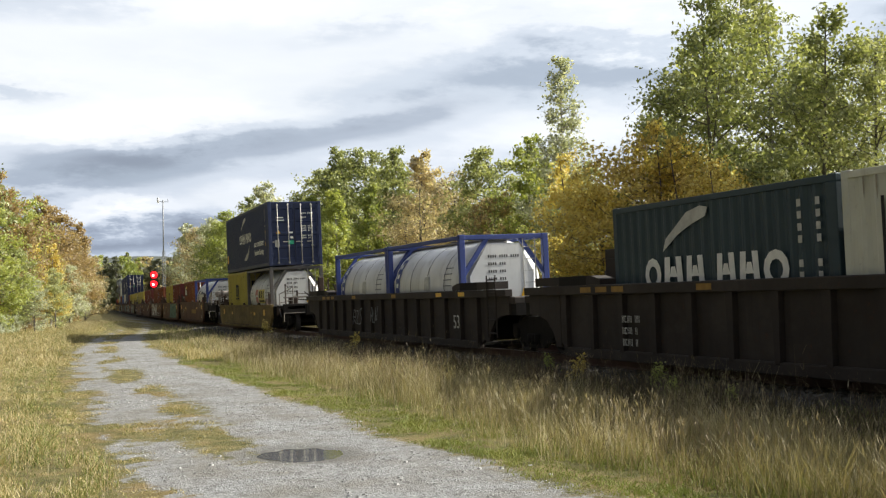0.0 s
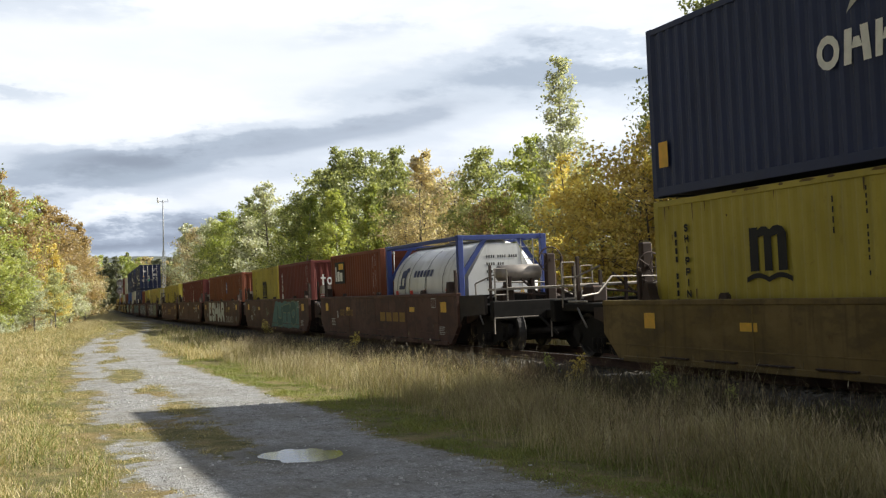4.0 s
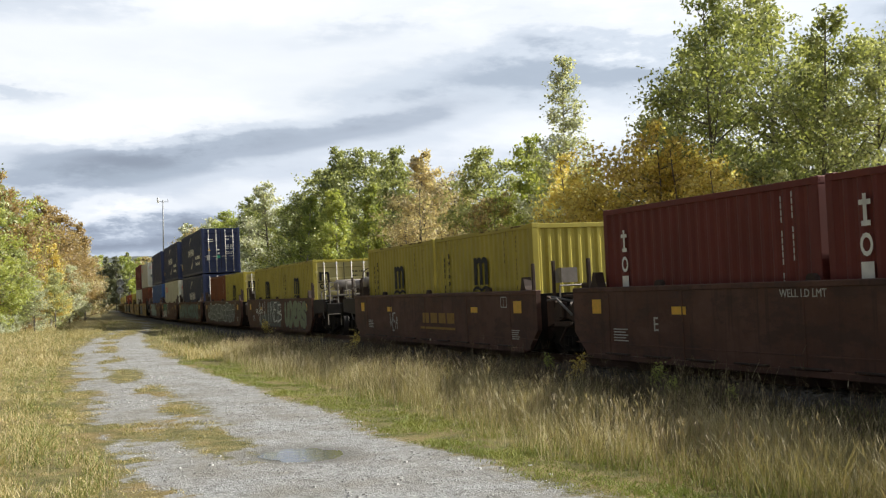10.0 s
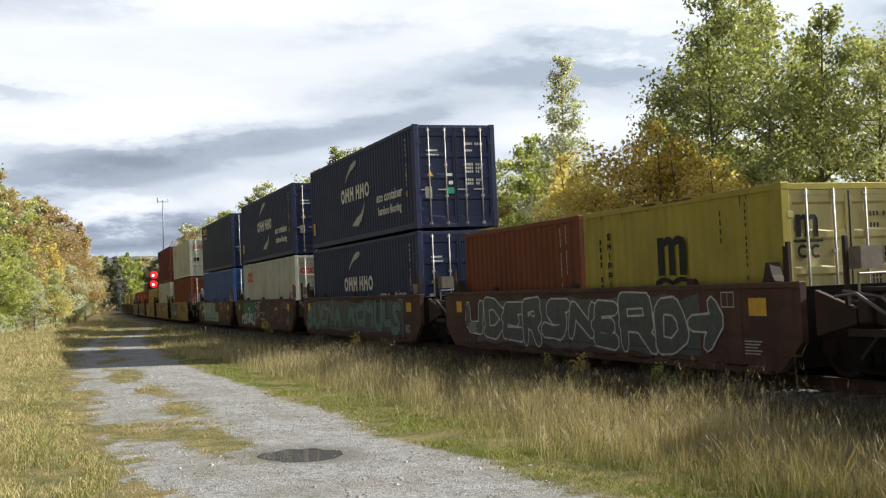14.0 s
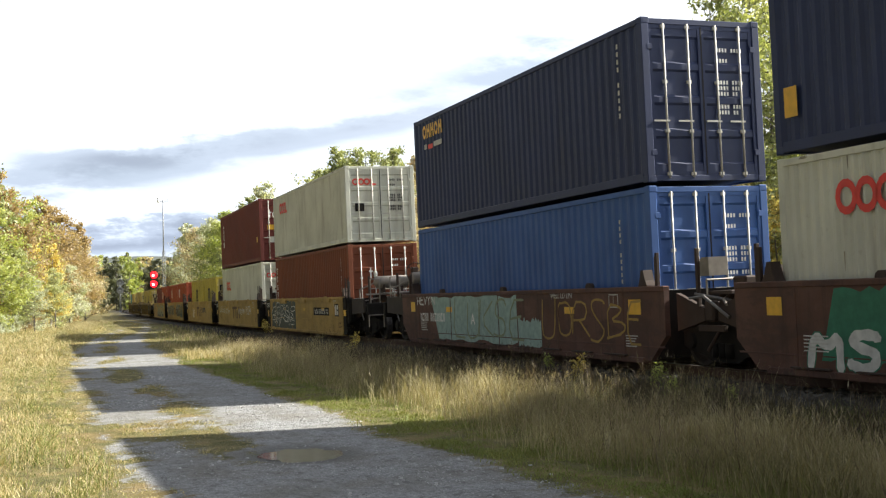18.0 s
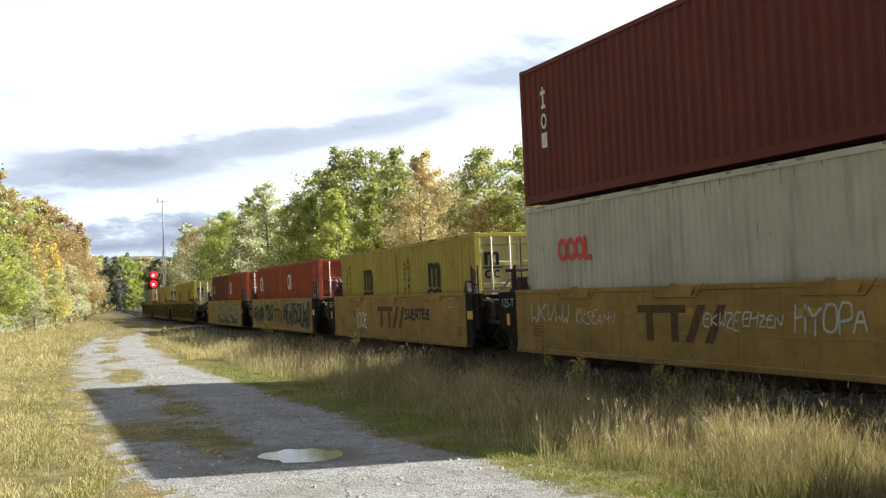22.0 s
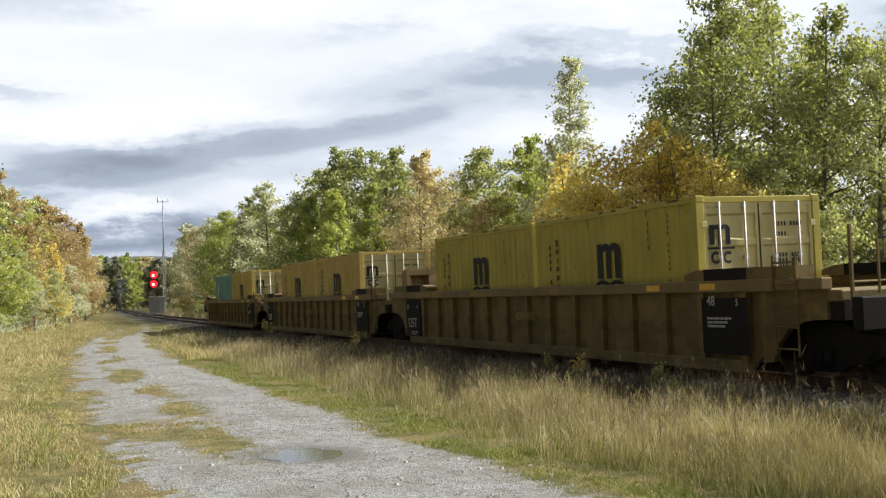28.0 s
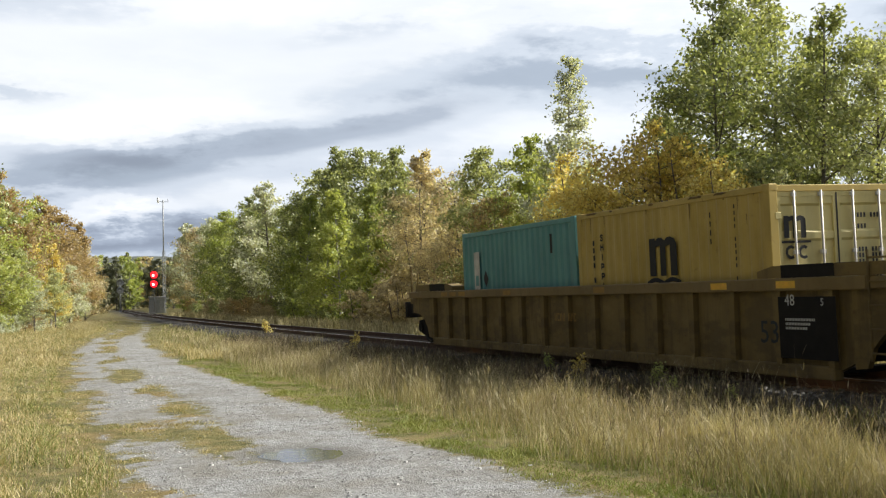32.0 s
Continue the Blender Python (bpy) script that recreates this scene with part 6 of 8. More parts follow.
def road_mask(x, y):
    """1 on bare gravel, 0 in the grass; the lane wears through in two tracks."""
    if y > 158 or y < -40:
        return 0.0
    n1 = noise.noise(Vector((x * 0.7, y * 0.35, 0.0)))
    n2 = noise.noise(Vector((x * 2.0, y * 0.8, 5.0)))
    half = 1.62 - 0.014 * max(y - 20, 0.0) + 0.28 * n1 + 0.12 * n2
    d = x - road_mid(y)
    n3 = noise.noise(Vector((x * 5.0, y * 3.0, 7.0)))
    m = 1 - smooth(half - 0.5, half + 0.45, abs(d) + 0.16 * n3 + 0.1 * n2)
    worn = 0.0
    if y > 9:
        strip = math.exp(-((d + 0.35) / 0.55) ** 2) * smooth(9, 13, y)
        worn = strip * smooth(-0.25, 0.5, noise.noise(Vector((x * 0.9, y * 0.33, 9.0))) + 0.35 * n2 + 0.45 * n3 + 0.16)
    if 11.0 < y < 18.5:
        worn = max(worn, math.exp(-((d + 0.9) / 1.0) ** 2) * math.exp(-((y - 14.8) / 1.5) ** 2) * (0.85 + 0.8 * n2 + 0.7 * n3))
    if y > 55:
        ruts = math.exp(-((abs(d) - 0.75) / 0.35) ** 2)
        m = max(m * smooth(66, 56, y) if y < 66 else 0.0, 0.75 * ruts)
    elif y < 40:
        # stray grass grows into the lane's left side
        worn = max(worn, smooth(0.5, 1.6, -d) * smooth(-0.05, 0.5, n1 * 0.6 + n2 * 0.6 + 0.45 * n3 + (0.15 if y > 12 else -0.05)))
    return min(1.0, max(0.0, m * (1 - worn)))


def ground_z(x, y):
    d = x - line_x(y)
    z = -0.42 + 0.05 * noise.noise(Vector((x * 0.25, y * 0.25, 2.0)))
    if abs(d) < 9:
        bed = 1 - smooth(1.9, 3.4, abs(d))
        z = z * (1 - bed) + (-0.20 + line_z(y)) * bed
    if d > 4:
        z += 0.35 * smooth(4, 14, d)
    if x < 0.8:
        z += 0.10 * smooth(0, 5, 0.8 - x)
    px, py = (x - 2.92) / 0.62, (y - 11.85) / 0.85
    z -= 0.05 * math.exp(-(px * px + py * py))
    return z


def gather_axis(lo, hi, fine0, fine1, step, far):
    out = [fine0 + i * step for i in range(int((fine1 - fine0) / step) + 1)]
    g, v = step, out[-1]
    while v < hi:
        g = min(g * 1.25, far)
        v = min(hi, v + g)
        out.append(v)
    g, v = step, out[0]
    while v > lo:
        g = min(g * 1.25, far)
        v = max(lo, v - g)
        out.insert(0, v)
    return out


def make_ground():
    xs = gather_axis(-2600, 2600, -4, 13, 0.17, 300)
    ys = gather_axis(-2600, 3000, 4, 50, 0.22, 300)
    nx = len(xs)
    verts = [(x, y, ground_z(x, y)) for y in ys for x in xs]
    faces = [(j * nx + i, j * nx + i + 1, (j + 1) * nx + i + 1, (j + 1) * nx + i) for j in range(len(ys) - 1) for i in range(nx - 1)]
    m, t, b = material("gravel_and_grass_ground")
    att = t.nodes.new("ShaderNodeAttribute")
    att.attribute_name = "gravel"
    bal = t.nodes.new("ShaderNodeAttribute")
    bal.attribute_name = "ballast"
    grit = noise_at(t, 38.0, 6, 0.75)
    stones = t.nodes.new("ShaderNodeTexVoronoi")
    stones.inputs["Scale"].default_value = 42.0
    co = t.nodes.new("ShaderNodeTexCoord")
    wire(t, co.outputs["Object"], stones.inputs["Vector"])
    patch = noise_at(t, 1.3, 6, 0.6)
    soil_n = noise_at(t, 2.2, 7, 0.65)
    fleck = ramp(t, stones.outputs["Color"], [(0.2, (0.20, 0.20, 0.195)), (0.55, (0.30, 0.30, 0.295)), (0.9, (0.46, 0.46, 0.45))])
    grav = mixc(t, 0.55, ramp(t, grit, [(0.30, (0.13, 0.13, 0.128)), (0.5, (0.29, 0.29, 0.285)), (0.70, (0.47, 0.47, 0.46))]), fleck)
    grav = mixc(t, ramp(t, patch, [(0.40, (0, 0, 0)), (0.64, (0.7, 0.7, 0.7))]), grav, (0.20, 0.185, 0.155))
    mottle = noise_at(t, 7.0, 7, 0.75, stretch=(1.0, 0.6, 1.0))
    grav = mixc(t, ramp(t, mottle, [(0.36, (0.75, 0.75, 0.75)), (0.48, (0, 0, 0))]), grav, (0.125, 0.12, 0.11))
    grav = mixc(t, ramp(t, mottle, [(0.58, (0, 0, 0)), (0.70, (0.7, 0.7, 0.7))]), grav, (0.52, 0.52, 0.51))
    wet = t.nodes.new("ShaderNodeAttribute")
    wet.attribute_name = "wet"
    damp = mth(t, "ADD", wet.outputs["Fac"], mth(t, "MULTIPLY", mth(t, "SUBTRACT", mottle, 0.5), 1.2))
    grav = mixc(t, ramp(t, damp, [(0.45, (0, 0, 0)), (0.75, (0.6, 0.6, 0.6))]), grav, (0.10, 0.093, 0.08))
    soil = ramp(t, soil_n, [(0.3, (0.075, 0.072, 0.028)), (0.5, (0.15, 0.135, 0.05)), (0.72, (0.27, 0.21, 0.10))])
    soil = mixc(t, ramp(t, noise_at(t, 0.55, 4, 0.6), [(0.50, (0, 0, 0)), (0.62, (0.5, 0.5, 0.5))]), soil, (0.25, 0.17, 0.075))
    edge = mth(t, "ADD", att.outputs["Fac"], mth(t, "ADD", mth(t, "MULTIPLY", mth(t, "SUBTRACT", noise_at(t, 4.0, 8, 0.78), 0.5), 1.9), mth(t, "MULTIPLY", mth(t, "SUBTRACT", noise_at(t, 30.0, 5, 0.7), 0.5), 0.9)))
    ground = mixc(t, ramp(t, edge, [(0.36, (0, 0, 0)), (0.66, (1, 1, 1))]), soil, grav)
    cinders = ramp(t, grit, [(0.3, (0.02, 0.018, 0.016)), (0.55, (0.06, 0.055, 0.05)), (0.8, (0.18, 0.17, 0.16))])
    ground = mixc(t, bal.outputs["Fac"], ground, cinders)
    wire(t, ground, b.inputs["Base Color"])
    b.inputs["Roughness"].default_value = 0.95
    b.inputs["Specular IOR Level"].default_value = 0.2
    bump(t, b, mth(t, "ADD", grit, mth(t, "MULTIPLY", stones.outputs["Distance"], 0.7)), 0.03, 0.8)
    me = raw("ground", verts, faces, m, True)
    a = me.attributes.new("gravel", "FLOAT", "POINT")
    a.data.foreach_set("value", [road_mask(x, y) if (-3 < x < 24 and -10 < y < 160) else 0.0 for x, y, z in verts])
    a = me.attributes.new("wet", "FLOAT", "POINT")
    a.data.foreach_set("value", [math.exp(-((x - 2.9) / 0.85) ** 2 - ((y - 11.9) / 1.15) ** 2) for x, y, z in verts])
    a = me.attributes.new("ballast", "FLOAT", "POINT")
    a.data.foreach_set("value", [1 - smooth(2.3, 3.1, abs(x - line_x(y)) + 0.5 * noise.noise(Vector((x, y, 3)))) if y < 420 else 0.0 for x, y, z in verts])
    return tagged(new("ground", me), "flat ground with a worn gravel lane between dry grass", "ground", kind="structure")


make_ground()

# ---- puddle ----
m, t, b = material("puddle_water")
b.inputs["Base Color"].default_value = (0.11, 0.105, 0.095, 1)
b.inputs["Roughness"].default_value = 0.07
b.inputs["Specular IOR Level"].default_value = 0.9
bump(t, b, noise_at(t, 3.0, 2), 0.002, 0.15)
WATER = m
pv = []
for i in range(40):
    q = 2 * math.pi * i / 40
    r = 0.95 + 0.45 * noise.noise(Vector((math.cos(q) * 1.9, math.sin(q) * 1.9, 4)))
    pv.append((2.93 + 0.50 * r * math.cos(q), 11.85 + 0.62 * r * math.sin(q), -0.447))
tagged(new("puddle", raw("puddle", pv, [tuple(range(40))], WATER)), "shallow muddy puddle in the gravel lane", "puddle", kind="structure")

# ---- track ----
RAILHEAD = plain("polished_rail", (0.34, 0.31, 0.29), 0.35, 0.85)
RUSTY = plain("rusty_rail_steel", (0.085, 0.045, 0.03), 0.8)
TIMBER = plain("weathered_tie_timber", (0.085, 0.068, 0.055), 0.9, vary=0.4, scale=4)


def rail(side):
    prof = [(-0.068, -0.175), (0.068, -0.175), (0.068, -0.16), (0.012, -0.14), (0.012, -0.045), (0.036, -0.03), (0.036, -0.004), (0.028, 0.0), (-0.028, 0.0), (-0.036, -0.004), (-0.036, -0.03), (-0.012, -0.045), (-0.012, -0.14), (-0.068, -0.16)]
    ss = [-60 + 5 * i for i in range(96)]
    verts, faces = [], []
    n = len(prof)
    for s in ss:
        mt = on_line(s)
        verts += [tuple(mt @ Vector((side * 0.755 + x, 0, z))) for x, z in prof]
    for j in range(len(ss) - 1):
        for i in range(n):
            faces.append((j * n + i, j * n + (i + 1) % n, (j + 1) * n + (i + 1) % n, (j + 1) * n + i))
    me = raw("rail", verts, faces, RUSTY)
    me.materials.append(RAILHEAD)
    k = np.zeros(len(me.polygons), dtype=np.int32)
    k[np.arange(len(k)) % n == 7] = 1
    me.polygons.foreach_set("material_index", k)
    ob = new("rail", me)
    return tagged(ob, "rusty steel rail with a bright worn head", "rail", "rails of the track", "structure")


rail(-1)
rail(1)


# ======== lineside things ========
CASTGREY = plain("grey_painted_iron", (0.30, 0.31, 0.32), 0.6, 0.2)
DARKIRON = plain("black_painted_iron", (0.02, 0.02, 0.022), 0.6)
GLOW = bpy.data.materials.new("red_signal_glow")
GLOW.use_nodes = True
gb = GLOW.node_tree.nodes["Principled BSDF"]
gb.inputs["Base Color"].default_value = (0.5, 0.01, 0.01, 1)
gb.inputs["Emission Color"].default_value = (1.0, 0.012, 0.02, 1)
gb.inputs["Emission Strength"].default_value = 1.6
CORE = bpy.data.materials.new("white_hot_signal_glow")
CORE.use_nodes = True
gb = CORE.node_tree.nodes["Principled BSDF"]
gb.inputs["Emission Color"].default_value = (1.0, 0.55, 0.5, 1)
gb.inputs["Emission Strength"].default_value = 3.0


def signal(x, y, heights, label, lit):
    """A colour-light signal: post on a base, ladder, round backgrounds with hooded lenses."""
    z0 = ground_z(x, y)
    top = thing("railway_signal", label, "railway signal", m=pose(x, y, z0, 0, 0, -6))
    h = heights[0] - z0
    part("post", rod(bmesh.new(), (0, 0, 0), (0, 0, h + 0.5), 0.075, 10), CASTGREY, top)
    part("base", box(bmesh.new(), -0.3, -0.3, -0.2, 0.3, 0.3, 0.25, 0.04), CASTGREY, top)
    bm = bmesh.new()
    for dx in (-0.2, 0.2):
        rod(bm, (dx, 0.35, 0), (dx, 0.35, h), 0.02, 6)
    for k in range(int(h / 0.35)):
        rod(bm, (-0.2, 0.35, 0.3 + 0.35 * k), (0.2, 0.35, 0.3 + 0.35 * k), 0.014, 5)
    part("ladder", bm, CASTGREY, top)
    for hz in heights:
        head = part("signal_head", rod(bmesh.new(), (0, -0.16, hz - z0), (0, -0.10, hz - z0), 0.74, 24), DARKIRON if lit else CASTGREY, top, "round black background" if lit else "round pale background")
        bm = bmesh.new()
        for k in range(16):
            q0, q1 = math.radians(-20 + 220 * k / 16), math.radians(-20 + 220 * (k + 1) / 16)
            bm.faces.new([bm.verts.new((0.47 * math.cos(q), yy, hz - z0 + 0.47 * math.sin(q))) for q, yy in ((q0, -0.16), (q1, -0.16), (q1, -0.62), (q0, -0.62))])
        part("hood", bm, DARKIRON, head)
        if lit:
            # the disc is far wider than a lens: the lamp's bloom is modelled in
            part("lens", rod(bmesh.new(), (0, -0.20, hz - z0), (0, -0.17, hz - z0), 0.58, 24), GLOW, head, "glowing red lens")
            part("bulb", rod(bmesh.new(), (-0.1, -0.24, hz - z0 - 0.08), (-0.1, -0.21, hz - z0 - 0.08), 0.20, 12), CORE, head, "white-hot centre of the red light")
        else:
            part("lens", rod(bmesh.new(), (0, -0.20, hz - z0), (0, -0.17, hz - z0), 0.2, 16), plain("pale_lens", (0.5, 0.55, 0.6), 0.2), head)
    return top


signal(22.45, 190.0, (5.95, 4.45), "railway signal with two glowing red lights", True)
signal(22.4, 249.0, (5.9, 4.2), "unlit railway signal seen down the line", False)


def radio_mast(x, y, height):
    z0 = ground_z(x, y)
    top = thing("radio_mast", "slender grey radio mast with small aerials at its tip", "mast", m=pose(x, y, z0))
    bm = bmesh.new()
    for k in range(3):
        q = k * 2 * math.pi / 3
        rod(bm, (0.32 * math.cos(q), 0.32 * math.sin(q), 0), (0.26 * math.cos(q), 0.26 * math.sin(q), height * 0.55), 0.05, 6)
    for k in range(16):
        za, zb = height * 0.55 * k / 16, height * 0.55 * (k + 1) / 16
        for j in range(3):
            q0, q1 = j * 2 * math.pi / 3, (j + 1) * 2 * math.pi / 3
            rod(bm, (0.31 * math.cos(q0), 0.31 * math.sin(q0), za), (0.29 * math.cos(q1), 0.29 * math.sin(q1), zb), 0.025, 4)
    part("lattice_base", bm, CASTGREY, top)
    part("pole", rod(bmesh.new(), (0, 0, height * 0.5), (0, 0, height), 0.11, 8), CASTGREY, top)
    part("cross_arm", rod(bmesh.new(), (-0.9, 0, height - 0.3), (0.9, 0, height - 0.3), 0.05, 6), CASTGREY, top)
    part("aerial", rod(bmesh.new(), (-0.85, 0, height - 0.5), (-0.85, 0, height + 0.35), 0.17, 8), WHITE, top, "white aerial drum")
    part("aerial", rod(bmesh.new(), (0.8, 0, height - 0.3), (0.8, 0, height + 0.2), 0.05, 6), CASTGREY, top)


radio_mast(25.3, 200.0, 19.6)


def relay_hut(x, y):
    top = thing("relay_hut", "small grey steel relay hut beside the track", "hut", m=pose(x, y, ground_z(x, y), 0, 0, -6))
    part("body", box(bmesh.new(), -1.3, -0.9, 0, 1.3, 0.9, 2.7, 0.03), CASTGREY, top)
    part("roof", box(bmesh.new(), -1.45, -1.05, 2.7, 1.45, 1.05, 2.85, 0.03), plain("pale_hut_roof", (0.45, 0.46, 0.47), 0.6), top)
    part("door", box(bmesh.new(), -0.45, -0.94, 0.15, 0.45, -0.903, 2.2, 0.01), plain("hut_door_grey", (0.22, 0.23, 0.25), 0.6), top)


relay_hut(23.6, 196.0)

# crossing timbers where the lane meets the rails
cross = thing("level_crossing", "weathered timber crossing between the rails", "crossing", m=on_line(148.0), kind="structure")
for x in (-1.5, -1.15, -0.45, -0.15, 0.15, 0.45, 1.15, 1.5):
    part("plank", cached(("crossing_plank", 0), lambda bm: box(bm, -0.13, -3.2, -0.16, 0.13, 3.2, -0.012, 0.015), TIMBER), None, cross).matrix_basis = pose(x, 0, 0)

# sleepers
bed = thing("track_bed", "weathered timber sleepers under the rails", "sleepers", m=pose(0, 0, 0), kind="structure")
for i in range(300):
    s = 12 + i * 0.52
    part("sleeper", cached(("sleeper", 0), lambda bm: box(bm, -1.3, -0.115, -0.34, 1.3, 0.115, -0.165, 0.012), TIMBER), None, bed).matrix_basis = on_line(s)


# ======== plants ========
def leaf_material(name, cols, through=0.55, gloss=0.05):
    """Leaves that vary from leaf to leaf and from plant to plant, and let light through."""
    if name in MATS:
        return MATS[name]
    m = bpy.data.materials.new(name)
    m.use_nodes = True
    t = m.node_tree
    t.nodes.clear()
    out = t.nodes.new("ShaderNodeOutputMaterial")
    geo = t.nodes.new("ShaderNodeNewGeometry")
    inf = t.nodes.new("ShaderNodeObjectInfo")
    clump = noise_at(t, 0.6, 3)
    f = mth(t, "ADD", mth(t, "MULTIPLY", geo.outputs["Random Per Island"], 0.55), mth(t, "ADD", mth(t, "MULTIPLY", clump, 0.5), mth(t, "MULTIPLY", inf.outputs["Random"], 0.25)))
    k = [(0.12 + 0.76 * i / (len(cols) - 1), c) for i, c in enumerate(cols)]
    col = ramp(t, mth(t, "MULTIPLY", f, 0.8), k)
    d = t.nodes.new("ShaderNodeBsdfDiffuse")
    tr = t.nodes.new("ShaderNodeBsdfTranslucent")
    gl = nd(t, "ShaderNodeBsdfGlossy", Roughness=0.6)
    wire(t, col, d.inputs[0])
    wire(t, mixc(t, 1.0, col, (1.0, 0.95, 0.55), "MULTIPLY"), tr.inputs[0])
    mx = t.nodes.new("ShaderNodeMixShader")
    mx.inputs[0].default_value = through
    wire(t, d.outputs[0], mx.inputs[1])
    wire(t, tr.outputs[0], mx.inputs[2])
    m2 = t.nodes.new("ShaderNodeMixShader")
    m2.inputs[0].default_value = gloss
    wire(t, mx.outputs[0], m2.inputs[1])
    wire(t, gl.outputs[0], m2.inputs[2])
    wire(t, m2.outputs[0], out.inputs[0])
    MATS[name] = m
    return m


LEAF = {
    "green": leaf_material("green_aspen_leaves", [(0.108, 0.140, 0.052), (0.262, 0.305, 0.106), (0.480, 0.513, 0.217), (0.817, 0.838, 0.606)], 0.5, 0.08),
    "dark": leaf_material("dark_green_leaves", [(0.092, 0.126, 0.044), (0.213, 0.258, 0.087), (0.411, 0.444, 0.175), (0.651, 0.680, 0.374)], 0.5, 0.08),
    "lime": leaf_material("yellow_green_birch_leaves", [(0.157, 0.199, 0.056), (0.325, 0.394, 0.107), (0.484, 0.533, 0.164), (0.617, 0.629, 0.260)]),
    "gold": leaf_material("golden_leaves", [(0.246, 0.206, 0.058), (0.606, 0.462, 0.116), (0.836, 0.709, 0.205), (0.836, 0.854, 0.538)], 0.5, 0.07),
    "rust": leaf_material("rusty_brown_leaves", [(0.192, 0.156, 0.083), (0.352, 0.263, 0.134), (0.490, 0.360, 0.185), (0.512, 0.441, 0.255)]),
    "brown": leaf_material("thinning_brown_leaves", [(0.228, 0.199, 0.127), (0.455, 0.383, 0.238), (0.654, 0.554, 0.348), (0.769, 0.710, 0.505)], 0.5, 0.06),
    "blue": leaf_material("grey_green_leaves", [(0.185, 0.223, 0.150), (0.388, 0.430, 0.281), (0.651, 0.676, 0.527), (0.880, 0.880, 0.844)], 0.5, 0.08),
    "far": leaf_material("hazy_far_leaves", [(0.124, 0.140, 0.099), (0.207, 0.223, 0.151), (0.311, 0.311, 0.209)], 0.4, 0.04),
}
BARK = plain("grey_bark", (0.13, 0.115, 0.10), 0.9, vary=0.35)
BIRCH = plain("pale_birch_bark", (0.36, 0.34, 0.31), 0.8, vary=0.4)


def tube(verts, faces, pts, radii, n=5):
    base = len(verts)
    for i, (p0, r) in enumerate(zip(pts, radii)):
        d = (pts[min(i + 1, len(pts) - 1)] - pts[max(i - 1, 0)]).normalized()
        q = d.to_track_quat("Z", "Y")
        for k in range(n):
            verts.append(tuple(p0 + q @ Vector((r * math.cos(2 * math.pi * k / n), r * math.sin(2 * math.pi * k / n), 0))))
    for i in range(len(pts) - 1):
        for k in range(n):
            a, b2 = base + i * n + k, base + i * n + (k + 1) % n
            faces.append((a, b2, b2 + n, a + n))


def leaves_at(centres, size, r):
    """Leaf quadrilaterals of random turn round the given points."""
    n = len(centres)
    u = r.normal(size=(n, 3))
    u /= np.linalg.norm(u, axis=1, keepdims=True)
    w = r.normal(size=(n, 3))
    v = np.cross(u, w)
    v /= np.linalg.norm(v, axis=1, keepdims=True)
    k = size * r.uniform(0.6, 1.35, size=(n, 1))
    u, v = u * k, v * k * 0.98
    return np.stack([centres - u, centres - 0.1 * u + v * 0.62, centres + u, centres - 0.1 * u - v * 0.62], axis=1)


